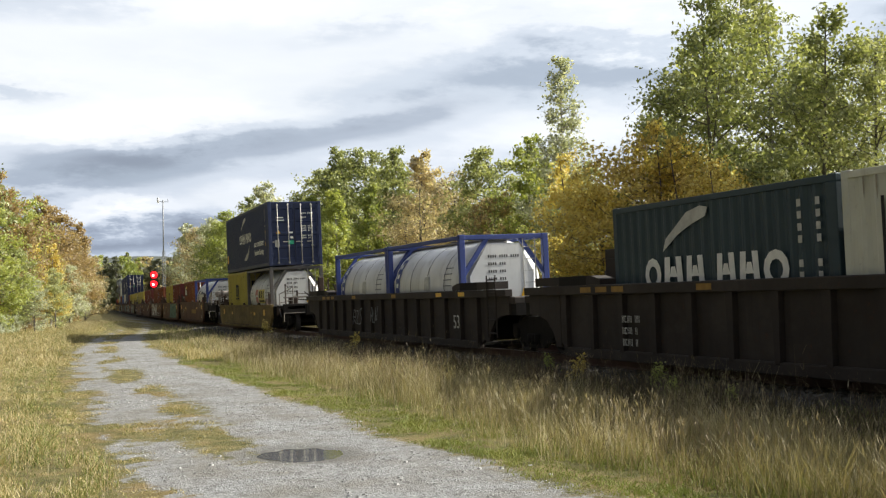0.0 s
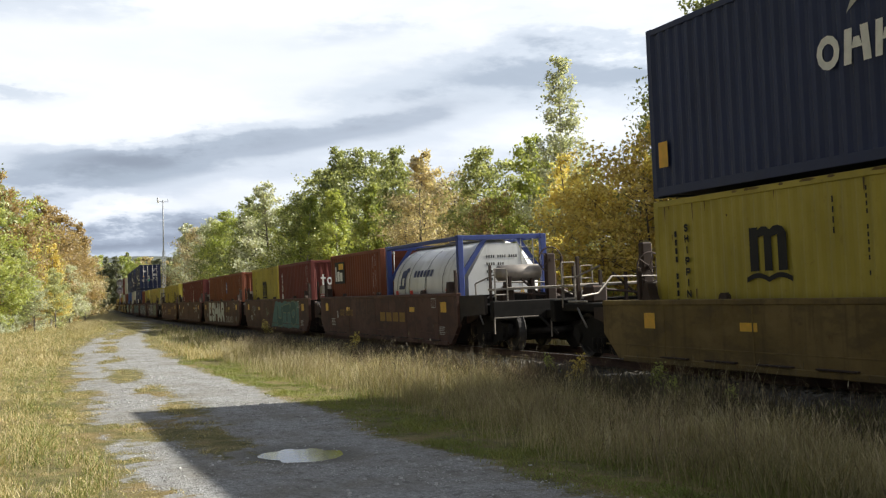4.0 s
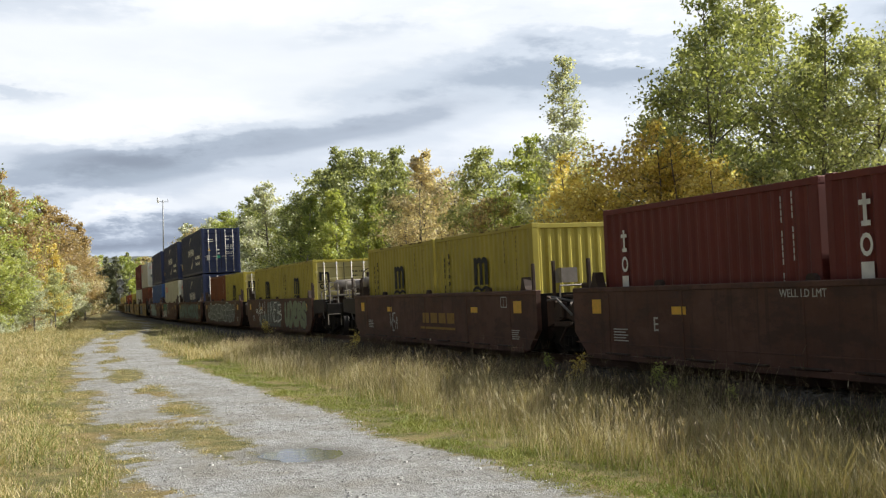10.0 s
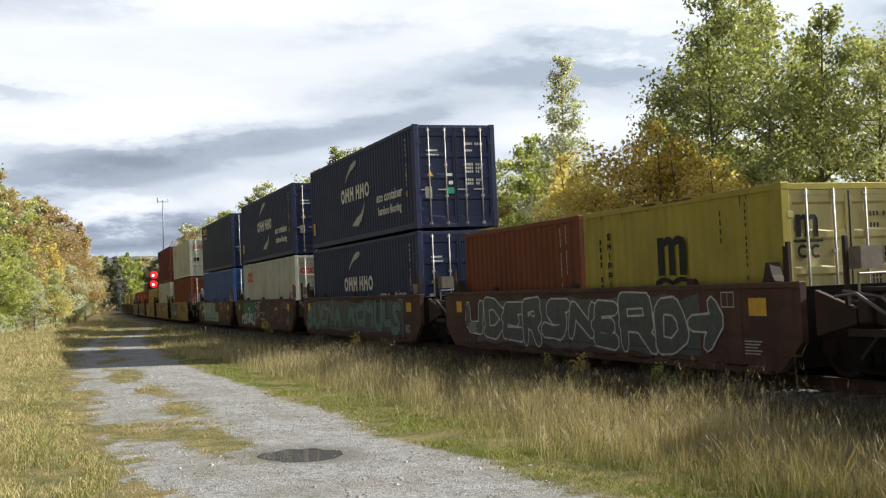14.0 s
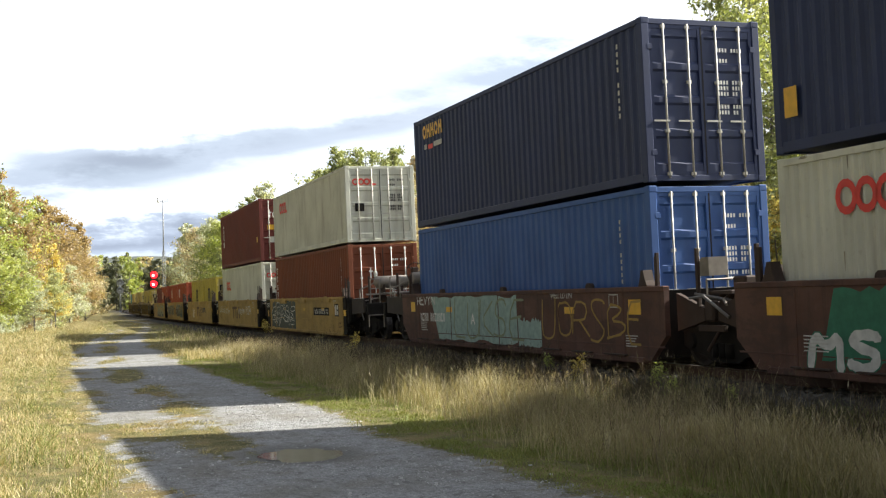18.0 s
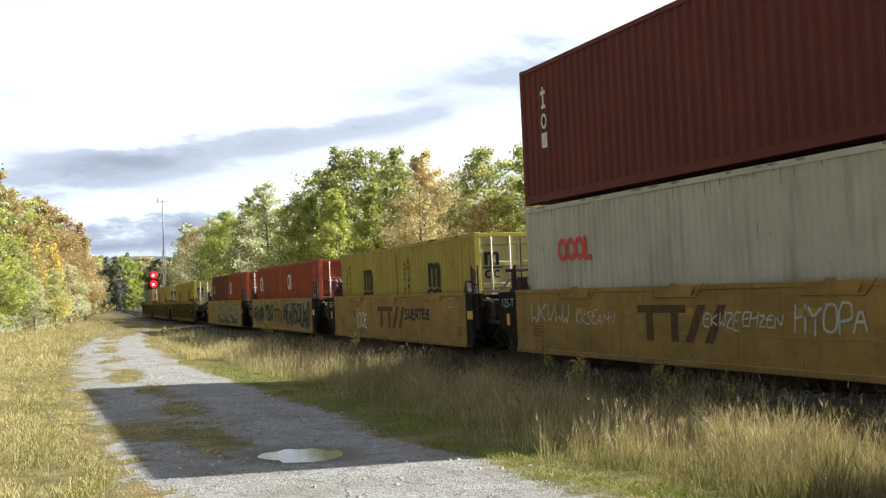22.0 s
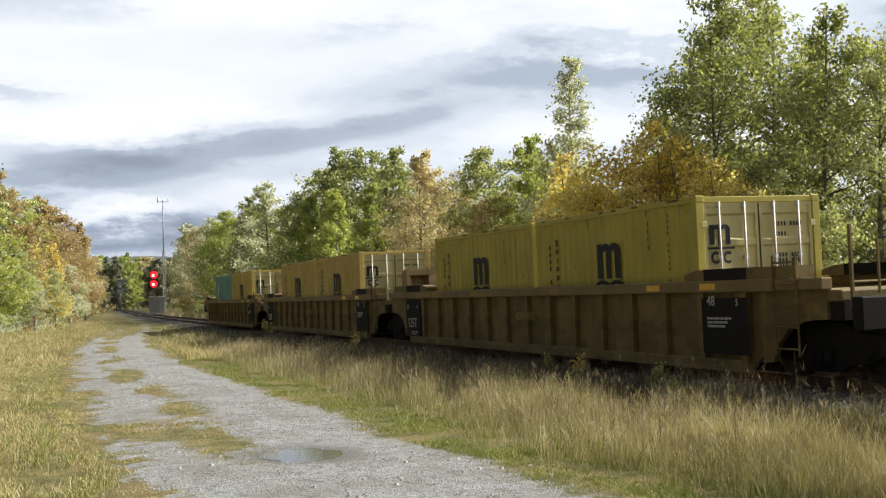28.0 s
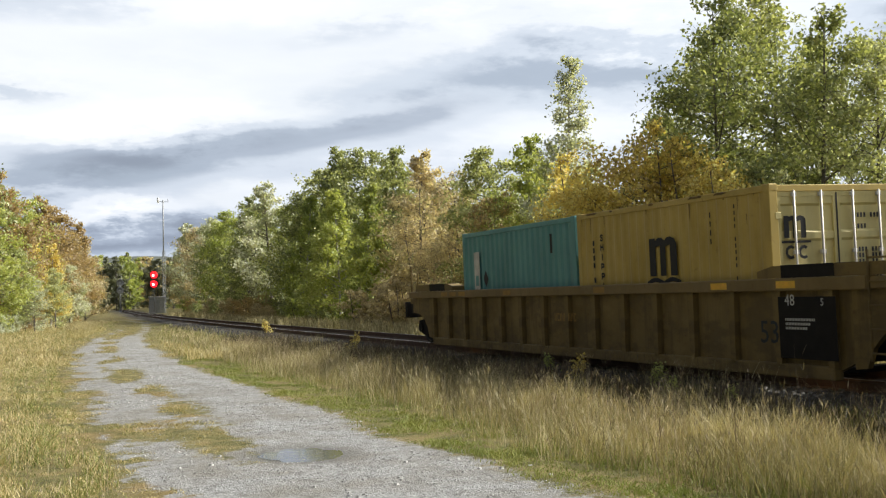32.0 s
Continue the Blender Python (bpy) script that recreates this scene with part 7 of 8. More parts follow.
def tree_meshes(seed, height, spread, low, count, leaf, shape, bark=None, limbs=26, trunk_r=0.10, gap=0.75, stems=1):
    """Trunk and crown of one tree: stems, rising limbs with side twigs, and leaves in clumps on the twigs."""
    rnd, r = random.Random(seed), np.random.default_rng(seed)
    verts, faces, tips = [], [], []
    for st in range(stems):
        pts = []
        ox, oy = (rnd.uniform(-0.5, 0.5), rnd.uniform(-0.5, 0.5)) if stems > 1 else (0, 0)
        lx, ly = rnd.uniform(-0.06, 0.06) * height, rnd.uniform(-0.06, 0.06) * height
        hh = height * (1 if st == 0 else rnd.uniform(0.65, 0.95))
        wob = rnd.uniform(0, 6)
        for i in range(9):
            q = i / 8
            pts.append(Vector((ox * (1 + q) + lx * q + 0.1 * math.sin(3 * q + wob), oy * (1 + q) + ly * q + 0.1 * math.cos(2.6 * q + wob), hh * q * 0.97 - 0.3)))
        tube(verts, faces, pts, [trunk_r * (1 - 0.9 * i / 8) + 0.008 for i in range(9)], 6)
        for k in range(limbs // stems):
            q = low + (1 - low) * ((k + rnd.random()) / (limbs // stems)) ** 0.9
            q = min(q, 0.985)
            f = q * 8
            i = min(int(f), 7)
            base = pts[i].lerp(pts[i + 1], f - i)
            w = (q - low) / (1 - low)
            if shape == "cone":
                reach = spread * (1.02 - w) ** 0.8 + 0.15
            elif shape == "column":
                reach = spread * (0.55 + 0.45 * math.sin(math.pi * min(1, 0.25 + 0.75 * w))) * (1.0 - 0.72 * w * w)
            else:
                reach = spread * math.sqrt(max(0.03, 1 - (2 * w - 0.85) ** 2 / 1.6)) * (1.0 if w < 0.75 else 0.75)
            reach *= rnd.uniform(0.6, 1.15)
            az = rnd.uniform(0, 2 * math.pi)
            rise = rnd.uniform(0.25, 0.9) if shape != "round" else rnd.uniform(0.0, 0.8)
            end = base + Vector((math.cos(az) * reach, math.sin(az) * reach, reach * rise))
            if end.z > height * 1.02:
                end.z = height * rnd.uniform(0.92, 1.02)
            midp = base.lerp(end, 0.5) + Vector((0, 0, -0.06 * reach))
            tube(verts, faces, [base, midp, end], [trunk_r * 0.32 * (1 - 0.7 * w) + 0.006, trunk_r * 0.2 * (1 - 0.7 * w) + 0.005, 0.004], 4)
            tips.append((base.lerp(end, 0.45), end, reach))
            for j in range(6):
                st0 = base.lerp(end, rnd.uniform(0.35, 0.85))
                tw = st0 + Vector((rnd.uniform(-1, 1), rnd.uniform(-1, 1), rnd.uniform(-0.4, 0.7))) * reach * 0.5
                tube(verts, faces, [st0, tw], [0.008, 0.003], 3)
                tips.append((st0, tw, reach * 0.5))
    cs = []
    weight = np.array([0.3 + t[2] for t in tips])
    weight = weight * (r.uniform(0, 1, len(tips)) < gap) + 1e-6
    per = (weight / weight.sum() * count).astype(int)
    for (a, b2, rc), n in zip(tips, per):
        if n < 1:
            continue
        f = r.uniform(0.1, 1.08, size=(n, 1)) ** 0.8
        pa, pb = np.array(a), np.array(b2)
        sp = 0.08 + 0.115 * min(rc, 2.2)
        cs.append(pa + (pb - pa) * f + np.clip(r.normal(size=(n, 3)), -1.6, 1.6) * sp * np.array([1, 1, 0.8]))
    cs = np.concatenate(cs)
    cs = cs[cs[:, 2] > 0.15]
    return raw("trunk", verts, faces, bark or BARK), quads("crown", leaves_at(cs, leaf, r), None)


TREES = {
    "aspen_a": (tree_meshes(1, 11.0, 2.9, 0.14, 13500, 0.074, "round", BARK, 60, 0.11, 0.56), 11.0),
    "aspen_b": (tree_meshes(2, 11.0, 2.7, 0.16, 10500, 0.074, "column", BARK, 54, 0.10, 0.54), 11.0),
    "aspen_c": (tree_meshes(3, 11.0, 3.1, 0.10, 13000, 0.074, "round", BARK, 60, 0.12, 0.56), 11.0),
    "birch": (tree_meshes(4, 11.0, 1.75, 0.16, 7600, 0.066, "cone", BIRCH, 84, 0.08, 0.62), 11.0),
    "shrub": (tree_meshes(5, 6.5, 2.1, 0.06, 16000, 0.062, "round", BARK, 52, 0.06, 0.8, 4), 6.5),
    "mid_a": (tree_meshes(6, 11.0, 3.1, 0.05, 13500, 0.100, "column", BARK, 54, 0.14, 0.85), 11.0),
    "mid_b": (tree_meshes(7, 11.0, 3.2, 0.05, 13500, 0.100, "round", BARK, 56, 0.14, 0.85), 11.0),
    "mid_cone": (tree_meshes(8, 10.0, 2.4, 0.05, 11500, 0.095, "cone", BIRCH, 54, 0.10, 0.9), 10.0),
    "thin": (tree_meshes(9, 9.0, 2.7, 0.10, 9000, 0.072, "round", BARK, 56, 0.08, 0.75, 3), 9.0),
    "bush": (tree_meshes(10, 2.6, 1.3, 0.02, 4200, 0.075, "round", BARK, 26, 0.03, 0.9, 5), 2.6),
    "back": (tree_meshes(14, 11.0, 3.0, 0.05, 3600, 0.17, "column", BARK, 30, 0.14, 0.95), 11.0),
    "sprig": (tree_meshes(15, 1.0, 0.22, 0.15, 420, 0.035, "column", BARK, 18, 0.012, 0.95), 1.0),
    "far_a": (tree_meshes(11, 14.0, 3.6, 0.05, 3200, 0.32, "column", BARK, 34, 0.2, 0.95), 14.0),
    "far_b": (tree_meshes(12, 14.0, 4.4, 0.04, 3600, 0.32, "round", BARK, 34, 0.2, 0.95), 14.0),
    "spruce": (tree_meshes(13, 14.0, 2.6, 0.04, 2600, 0.26, "cone", BARK, 60, 0.16, 1.0), 14.0),
}


def plant(kind, x, y, height, hue, label, name="tree", turn=None, group=""):
    (tm, cm), h0 = TREES[kind]
    k = height / h0
    z = ground_z(x, y) if abs(y) < 400 else -0.3
    top = thing(name, label, "tree" if name == "tree" else name, group)
    top.matrix_basis = pose(x, y, z, 0, 0, rng.uniform(0, 360) if turn is None else turn)
    top.scale = (k, k, k)
    a = part("trunk", tm, None, top)
    b2 = part("crown", cm, None, top)
    if not cm.materials:
        cm.materials.append(LEAF["green"])
    b2.material_slots[0].link = "OBJECT"
    b2.material_slots[0].material = LEAF[hue]
    return top


SWAY = []
WORDS = {"green": "green aspen", "dark": "dark green aspen", "lime": "yellow-green birch", "gold": "golden-leaved tree", "rust": "rusty orange tree", "brown": "thinning brown-leaved tree", "blue": "grey-green willow", "far": "hazy olive tree"}
LINE = (
    ("aspen_c", 23.0, 25.2, 8.8, "green"), ("aspen_b", 21.9, 26.8, 10.2, "green"), ("aspen_a", 23.9, 31.2, 11.9, "green"), ("aspen_a", 21.4, 30.5, 11.0, "dark"),
    ("aspen_a", 23.6, 35.6, 10.6, "dark"), ("aspen_b", 22.4, 35.4, 7.6, "green"), ("aspen_c", 25.8, 27.5, 9.2, "green"), ("aspen_b", 26.5, 33.5, 11.0, "green"),
    ("shrub", 18.9, 33.0, 6.7, "gold"), ("shrub", 19.0, 30.0, 7.0, "gold"), ("shrub", 19.4, 28.5, 6.4, "gold"), ("shrub", 18.8, 25.8, 5.4, "gold"), ("shrub", 20.0, 36.5, 7.0, "gold"),
    ("shrub", 19.9, 25.2, 4.9, "green"), ("birch", 21.4, 41.5, 12.0, "blue"), ("aspen_b", 22.3, 43.5, 8.2, "dark"),
    ("mid_a", 22.2, 46.5, 9.0, "lime"), ("mid_b", 22.3, 50.5, 9.0, "green"), ("thin", 23.5, 57.8, 9.2, "brown"), ("thin", 21.4, 52.8, 7.6, "brown"), ("thin", 22.0, 60.5, 8.2, "brown"),
    ("mid_a", 23.7, 63.8, 10.6, "brown"), ("thin", 20.8, 47.5, 6.6, "rust"), ("mid_a", 25.0, 74.0, 12.2, "green"), ("mid_b", 26.5, 85.2, 13.5, "green"), ("mid_a", 26.8, 92.8, 14.6, "dark"),
    ("mid_b", 26.0, 97.2, 13.6, "green"), ("mid_cone", 19.9, 70.2, 9.2, "lime"), ("mid_cone", 19.7, 64.0, 8.8, "lime"), ("mid_cone", 21.5, 85.2, 10.0, "lime"), ("mid_cone", 20.7, 76.5, 8.6, "lime"),
    ("mid_a", 23.4, 106.0, 13.2, "blue"), ("mid_a", 24.1, 120.5, 13.2, "green"), ("mid_b", 24.1, 100.0, 11.1, "lime"), ("mid_b", 23.5, 126.8, 12.2, "lime"), ("mid_b", 24.9, 150.5, 13.0, "blue"),
    ("mid_a", 28.3, 188.0, 14.9, "blue"), ("mid_b", 27.0, 170.0, 13.0, "brown"), ("mid_a", 22.6, 92.0, 10.0, "green"), ("mid_b", 22.4, 110.5, 11.0, "dark"), ("mid_b", 23.4, 137.0, 11.5, "dark"),
)
for kind, x, y, h, hue in LINE:
    tr = plant(kind, x, y, h, hue, WORDS[hue] + (" beside the railway" if y < 60 else " in the wood along the track"), group="trees along the track")
    if kind in ("birch", "aspen_a", "aspen_b", "aspen_c") and y < 42:
        SWAY.append(tr)
# a second row that closes the wood behind the first
for i in range(52):
    s = 24 + i * 3.6
    hue = ("green", "brown", "lime", "green", "dark")[i % 5]
    back = 15.5 + 3.5 * ((i * 7) % 5) / 4
    plant("back", line_x(s) + back, s, 7.4 + 1.6 * ((i * 3) % 4) / 3 + (2.5 if s > 75 else 0), hue, WORDS[hue] + " in the second row of the wood", group="trees along the track")
# bushes along the foot of the wood
for i in range(44):
    s = 22 + i * 3.4 + rng.uniform(-1, 1)
    hue = ("green", "rust", "lime", "dark", "brown")[int(rng.integers(5))]
    plant("bush", line_x(s) + 6.0 + rng.uniform(-0.6, 1.6), s, rng.uniform(1.4, 3.0), hue, "low " + hue.replace("lime", "yellow-green") + " bush at the foot of the wood", "bush", group="bushes along the track")
# the wood on the lane's other side
LEFT = (
    ("mid_a", -0.4, 78, 10.6, "rust"), ("mid_b", 1.0, 95, 11.2, "lime"), ("mid_a", 2.6, 100, 11.0, "rust"), ("mid_b", 4.2, 106, 10.8, "rust"), ("mid_a", 6.0, 113, 9.8, "rust"),
    ("mid_b", -2.2, 70, 10.6, "green"), ("mid_cone", 1.7, 84, 6.4, "gold"), ("mid_cone", 3.0, 90, 6.6, "gold"), ("mid_b", 0.2, 74, 5.4, "green"), ("mid_a", -0.8, 66, 7.6, "lime"), ("mid_b", 4.9, 101, 5.2, "blue"), ("mid_b", 3.2, 84, 4.4, "green"),
    ("mid_b", 1.6, 74, 3.6, "blue"), ("mid_a", -4.5, 72, 11.0, "green"), ("mid_b", -6.0, 82, 11.5, "brown"), ("mid_a", 7.6, 124, 8.5, "brown"), ("mid_b", 5.8, 110, 4.6, "green"), ("mid_b", -3.4, 62, 6.0, "green"),
)
for kind, x, y, h, hue in LEFT:
    plant(kind, x, y, h, hue, WORDS[hue] + " on the edge of the lane", group="trees beside the lane")
for i in range(16):
    y = 62 + i * 3.4
    x = -2.6 + 0.16 * (y - 62) + rng.uniform(-0.8, 0.8)
    hue = ("green", "blue", "lime", "rust")[int(rng.integers(4))]
    plant("bush", x, y, rng.uniform(1.3, 2.6), hue, "low leafy bush beside the lane", "bush", group="bushes beside the lane")
# far wood where the line disappears
for i in range(34):
    y = 300 + rng.uniform(0, 120)
    x = y * (0.045 + 0.125 * i / 33)
    hue = ("lime", "far", "brown", "blue", "far")[int(rng.integers(5))]
    plant("far_a" if i % 2 else "far_b", x, y, rng.uniform(12, 16.5) * y / 340, hue, WORDS[hue] + " in the far wood", group="trees of the far wood")
plant("spruce", 37.0, 385, 19.5, "dark", "dark pointed spruce over the far wood", group="trees of the far wood")
for i in range(14):
    y = 215 + i * 8.0
    hue = ("far", "green", "brown")[i % 3]
    plant("far_b", line_x(y) + 12 + rng.uniform(0, 4), y, 10 + rng.uniform(0, 4), hue, WORDS[hue] + " in the far wood", group="trees of the far wood")
for i in range(10):
    y = 130 + i * 16.0
    hue = ("rust", "green", "brown")[i % 3]
    plant("far_b", 4 + 0.045 * (y - 110) + rng.uniform(-2, 1), y, 9 + rng.uniform(0, 3), hue, WORDS[hue] + " behind the lane", group="trees beside the lane")

# distant wooded ridge
hv, hf = [], []
for i in range(61):
    x = -900 + i * 40
    top = 62 + 16 * noise.noise(Vector((x * 0.003, 0, 0))) + 5 * noise.noise(Vector((x * 0.02, 3, 0)))
    hv += [(x, 1500, -1), (x, 1560, top * 0.75), (x, 1700, top)]
for i in range(60):
    for k in range(2):
        hf.append((i * 3 + k, i * 3 + 3 + k, i * 3 + 4 + k, i * 3 + 1 + k))
tagged(new("backdrop", raw("backdrop", hv, hf, plain("distant_woodland", (0.075, 0.085, 0.07), 1.0, vary=0.4, scale=0.03))), "low wooded ridge on the horizon", "hill", kind="structure")


# ======== grass ========
def grass_material(name, cols, through=0.3):
    m = leaf_material(name, cols, through, 0.03)
    # broad patches of one tint, as the sward shows
    t = m.node_tree
    wide = noise_at(t, 0.45, 4, 0.65)
    for n in list(t.nodes):
        if n.bl_idname == "ShaderNodeValToRGB":
            old = n.inputs[0].links[0].from_socket
            wire(t, mth(t, "ADD", mth(t, "MULTIPLY", old, 0.7), mth(t, "MULTIPLY", mth(t, "SUBTRACT", wide, 0.36), 1.0)), n.inputs[0])
    return m


DRY = grass_material("dry_grass_blades", [(0.078, 0.074, 0.034), (0.265, 0.23, 0.115), (0.53, 0.46, 0.275), (0.84, 0.77, 0.56)])
GOLDEN = grass_material("golden_grass_blades", [(0.19, 0.195, 0.075), (0.42, 0.36, 0.17), (0.64, 0.53, 0.30), (0.84, 0.74, 0.50)])
FRESH = grass_material("green_grass_blades", [(0.085, 0.12, 0.03), (0.18, 0.22, 0.055), (0.30, 0.30, 0.10), (0.48, 0.41, 0.19)])
TURF = grass_material("short_green_turf", [(0.14, 0.18, 0.045), (0.21, 0.25, 0.065), (0.32, 0.32, 0.10), (0.44, 0.38, 0.17)])
# WEED and PINK are coloured darker to deepen the train's shade on the verge
WEED = grass_material("withered_shade_dark_weed_stalks", [(0.035, 0.033, 0.018), (0.075, 0.066, 0.038), (0.14, 0.115, 0.075), (0.26, 0.21, 0.15)])
PINK = grass_material("pinkish_brown_weeds", [(0.055, 0.042, 0.030), (0.11, 0.078, 0.058), (0.185, 0.135, 0.10), (0.30, 0.235, 0.175)])
SEED = grass_material("pale_seed_heads", [(0.19, 0.15, 0.09), (0.40, 0.33, 0.21), (0.72, 0.63, 0.45)])


def blades(points, heights, width, lean, seed):
    """Bent blades: two quadrilaterals each, from foot to tip."""
    r = np.random.default_rng(seed)
    n = len(points)
    az = r.uniform(0, 2 * np.pi, n)
    side = np.stack([np.cos(az), np.sin(az), np.zeros(n)], 1) * (width * r.uniform(0.6, 1.3, n))[:, None]
    d = r.uniform(0, 2 * np.pi, n)
    l = heights * r.uniform(0.05, 1.0, n) * lean
    bend = np.stack([np.cos(d) * l, np.sin(d) * l, np.zeros(n)], 1)
    up = np.zeros((n, 3))
    up[:, 2] = heights
    midp = points + up * 0.55 + bend * 0.3
    tip = points + up + bend
    q1 = np.stack([points - side, points + side, midp + side * 0.7, midp - side * 0.7], 1)
    q2 = np.stack([midp - side * 0.7, midp + side * 0.7, tip + side * 0.12, tip - side * 0.12], 1)
    return np.concatenate([q1, q2])


def scatter(n, x0, x1, y0, y1, seed, keep, power=1.0):
    r = np.random.default_rng(seed)
    xs = r.uniform(x0, x1, n)
    ys = y0 + (y1 - y0) * r.uniform(0, 1, n) ** power
    out = []
    for x, y in zip(xs, ys):
        k = keep(x, y)
        if k > 0 and r.random() < k:
            out.append((x, y, ground_z(x, y) - 0.01))
    return np.array(out)


def clump(x, y):
    """Grass stands in tussocks: about 0 between them, above 1 in them."""
    return 0.75 + 0.9 * noise.noise(Vector((x * 1.5, y * 1.0, 1))) + 0.6 * noise.noise(Vector((x * 4.5, y * 3.0, 2)))


def off_lane(x, y):
    d = x - line_x(y)
    if abs(d) < 2.5:
        return 0.0
    g = 1 - min(1.0, road_mask(x, y) * 1.6)
    return g * max(0.12, 0.75 * clump(x, y))


def tall_zone(x, y):
    """Where the grass stands tall: away from the lane's edges."""
    d = x - road_mid(y) + 0.5 * noise.noise(Vector((x * 0.7, y * 0.5, 11)))
    return smooth(2.2, 3.9, d) if d > 0 else smooth(2.0, 3.6, -d)


def rail_side(x, y):
    """1 in the weedy strip that the train shades, 0 away from it."""
    d = line_x(y) - x + 0.6 * noise.noise(Vector((x * 0.6, y * 0.35, 12)))
    return 1 - smooth(3.5, 4.9, d)


def lay(name, pts, hgt, width, lean, seed, mat, label):
    me = quads(name, blades(pts, hgt, width, lean, seed), mat)
    return tagged(new(name, me), label, "grass", kind="stuff")


def low_in_lane(P):
    """Blades that stand in the worn lane stay short."""
    return np.array([0.3 if abs(x - road_mid(y)) < 1.75 else 1.0 for x, y, z in P])


def tussock(P):
    return np.array([min(1.5, max(0.35, clump(x, y))) for x, y, z in P])


r0 = np.random.default_rng(99)
P = scatter(210000, 3.2, 7.6, 5.5, 34, 1, lambda x, y: min(1.0, 1.5 * off_lane(x, y)) * (1 - 0.8 * tall_zone(x, y)), 1.7)
lay("short_turf", P, (0.018 + r0.uniform(0.0, 0.05, len(P))) * tussock(P), 0.0055, 1.6, 2, TURF, "short green turf along the edge of the gravel lane")
P = scatter(90000, 0.6, 4.2, 7, 40, 19, lambda x, y: 1.3 * off_lane(x, y) if abs(x - road_mid(y)) < 2.0 else 0.0, 1.5)
lay("short_turf", P, (0.010 + r0.uniform(0.0, 0.04, len(P))) * tussock(P), 0.0055, 1.6, 20, GOLDEN, "flattened grass growing into the lane")
P = scatter(90000, 4.2, 9.2, 5.5, 30, 18, lambda x, y: off_lane(x, y) * tall_zone(x, y), 1.7)
lay("short_grass", P, r0.uniform(0.06, 0.22, len(P)) * tussock(P), 0.0042, 1.1, 17, FRESH, "green grass among the dry stalks")
P = scatter(230000, 4.2, 9.3, 5.5, 34, 3, lambda x, y: off_lane(x, y) * tall_zone(x, y) * (1 - 0.93 * rail_side(x, y)), 1.7)
lay("dry_grass", P, r0.uniform(0.10, 0.44, len(P)) * tussock(P), 0.0034, 0.85, 4, DRY, "tall dry straw-coloured grass")
P = scatter(190000, -6, 1.9, 6.5, 34, 21, off_lane, 1.5)
T = np.array([tall_zone(x, y) for x, y, z in P])
lay("golden_grass", P, (0.02 + r0.uniform(0.02, 0.17, len(P)) * (0.3 + 0.8 * T)) * low_in_lane(P) * tussock(P), 0.0045, 1.5, 22, GOLDEN, "golden dry grass beside the lane")
P = scatter(150000, -6, 1.6, 6.5, 34, 23, off_lane, 1.5)
lay("short_grass", P, r0.uniform(0.02, 0.12, len(P)) * low_in_lane(P) * tussock(P), 0.0048, 1.5, 24, FRESH, "green grass among the golden grass")
P = scatter(80000, 3.5, 16, 32, 110, 5, lambda x, y: off_lane(x, y) * (0.15 + 0.85 * tall_zone(x, y)) * (1 - 0.8 * rail_side(x, y)), 1.5)
lay("dry_grass", P, r0.uniform(0.10, 0.38, len(P)) * low_in_lane(P), 0.010, 0.9, 6, DRY, "tall dry grass farther down the lane")
P = scatter(90000, -12, 6, 32, 100, 25, off_lane, 1.5)
lay("golden_grass", P, r0.uniform(0.06, 0.28, len(P)) * low_in_lane(P), 0.010, 1.2, 26, GOLDEN, "golden grass farther down the lane")
P = scatter(40000, -12, 16, 32, 110, 15, off_lane, 1.4)
lay("short_grass", P, r0.uniform(0.06, 0.2, len(P)) * low_in_lane(P), 0.011, 1.0, 16, FRESH, "green grass farther down the lane")
P = scatter(36000, 14.4, 22, 18, 150, 7, lambda x, y: 0.8 if x - line_x(y) > 2.7 else 0.0, 1.2)
lay("dry_grass", P, r0.uniform(0.2, 0.7, len(P)), 0.02, 0.5, 8, DRY, "dry grass on the far side of the track")


def spindles(at, length, width, r):
    """Slender seed heads: upright narrow lozenges that nod to one side."""
    n = len(at)
    az, d = r.uniform(0, 2 * np.pi, n), r.uniform(0, 2 * np.pi, n)
    side = np.stack([np.cos(az), np.sin(az), np.zeros(n)], 1) * (width * r.uniform(0.6, 1.3, n))[:, None]
    ln = length * r.uniform(0.6, 1.3, n)
    nod = np.stack([np.cos(d) * ln * 0.45, np.sin(d) * ln * 0.45, ln], 1)
    return np.stack([at, at + nod * 0.45 - side, at + nod, at + nod * 0.45 + side], 1)


def bushy(points, heights, seed):
    """Branching weeds: a bent stalk, side shoots and nodding tips."""
    r = np.random.default_rng(seed)
    n = len(points)
    out = [blades(points, heights, 0.0032, 0.5, seed)]
    for k in range(5):
        f = r.uniform(0.25, 0.8, n)
        o = np.stack([r.normal(0, 0.02, n), r.normal(0, 0.02, n), heights * f], 1)
        out.append(blades(points + o, heights * r.uniform(0.2, 0.45, n), 0.0026, 1.5, seed + 50 + k))
    for k in range(5):
        f = r.uniform(0.45, 1.0, n)
        o = np.stack([r.normal(0, 0.05, n), r.normal(0, 0.05, n), heights * f], 1)
        out.append(spindles(points + o, 0.035, 0.0036, r))
    return np.concatenate(out)


def seeded(points, heights, seed, head):
    """Stalks that end in a slender nodding seed head."""
    r = np.random.default_rng(seed)
    n = len(points)
    out = [blades(points, heights, 0.0028, 0.20, seed)]
    l = heights * 0.08
    d = r.uniform(0, 2 * np.pi, n)
    tips = points + np.stack([np.cos(d) * l, np.sin(d) * l, heights * 0.86], 1)
    for k in range(2):
        out.append(spindles(tips + r.normal(size=(n, 3)) * 0.008, head, 0.0042, r))
    return np.concatenate(out)


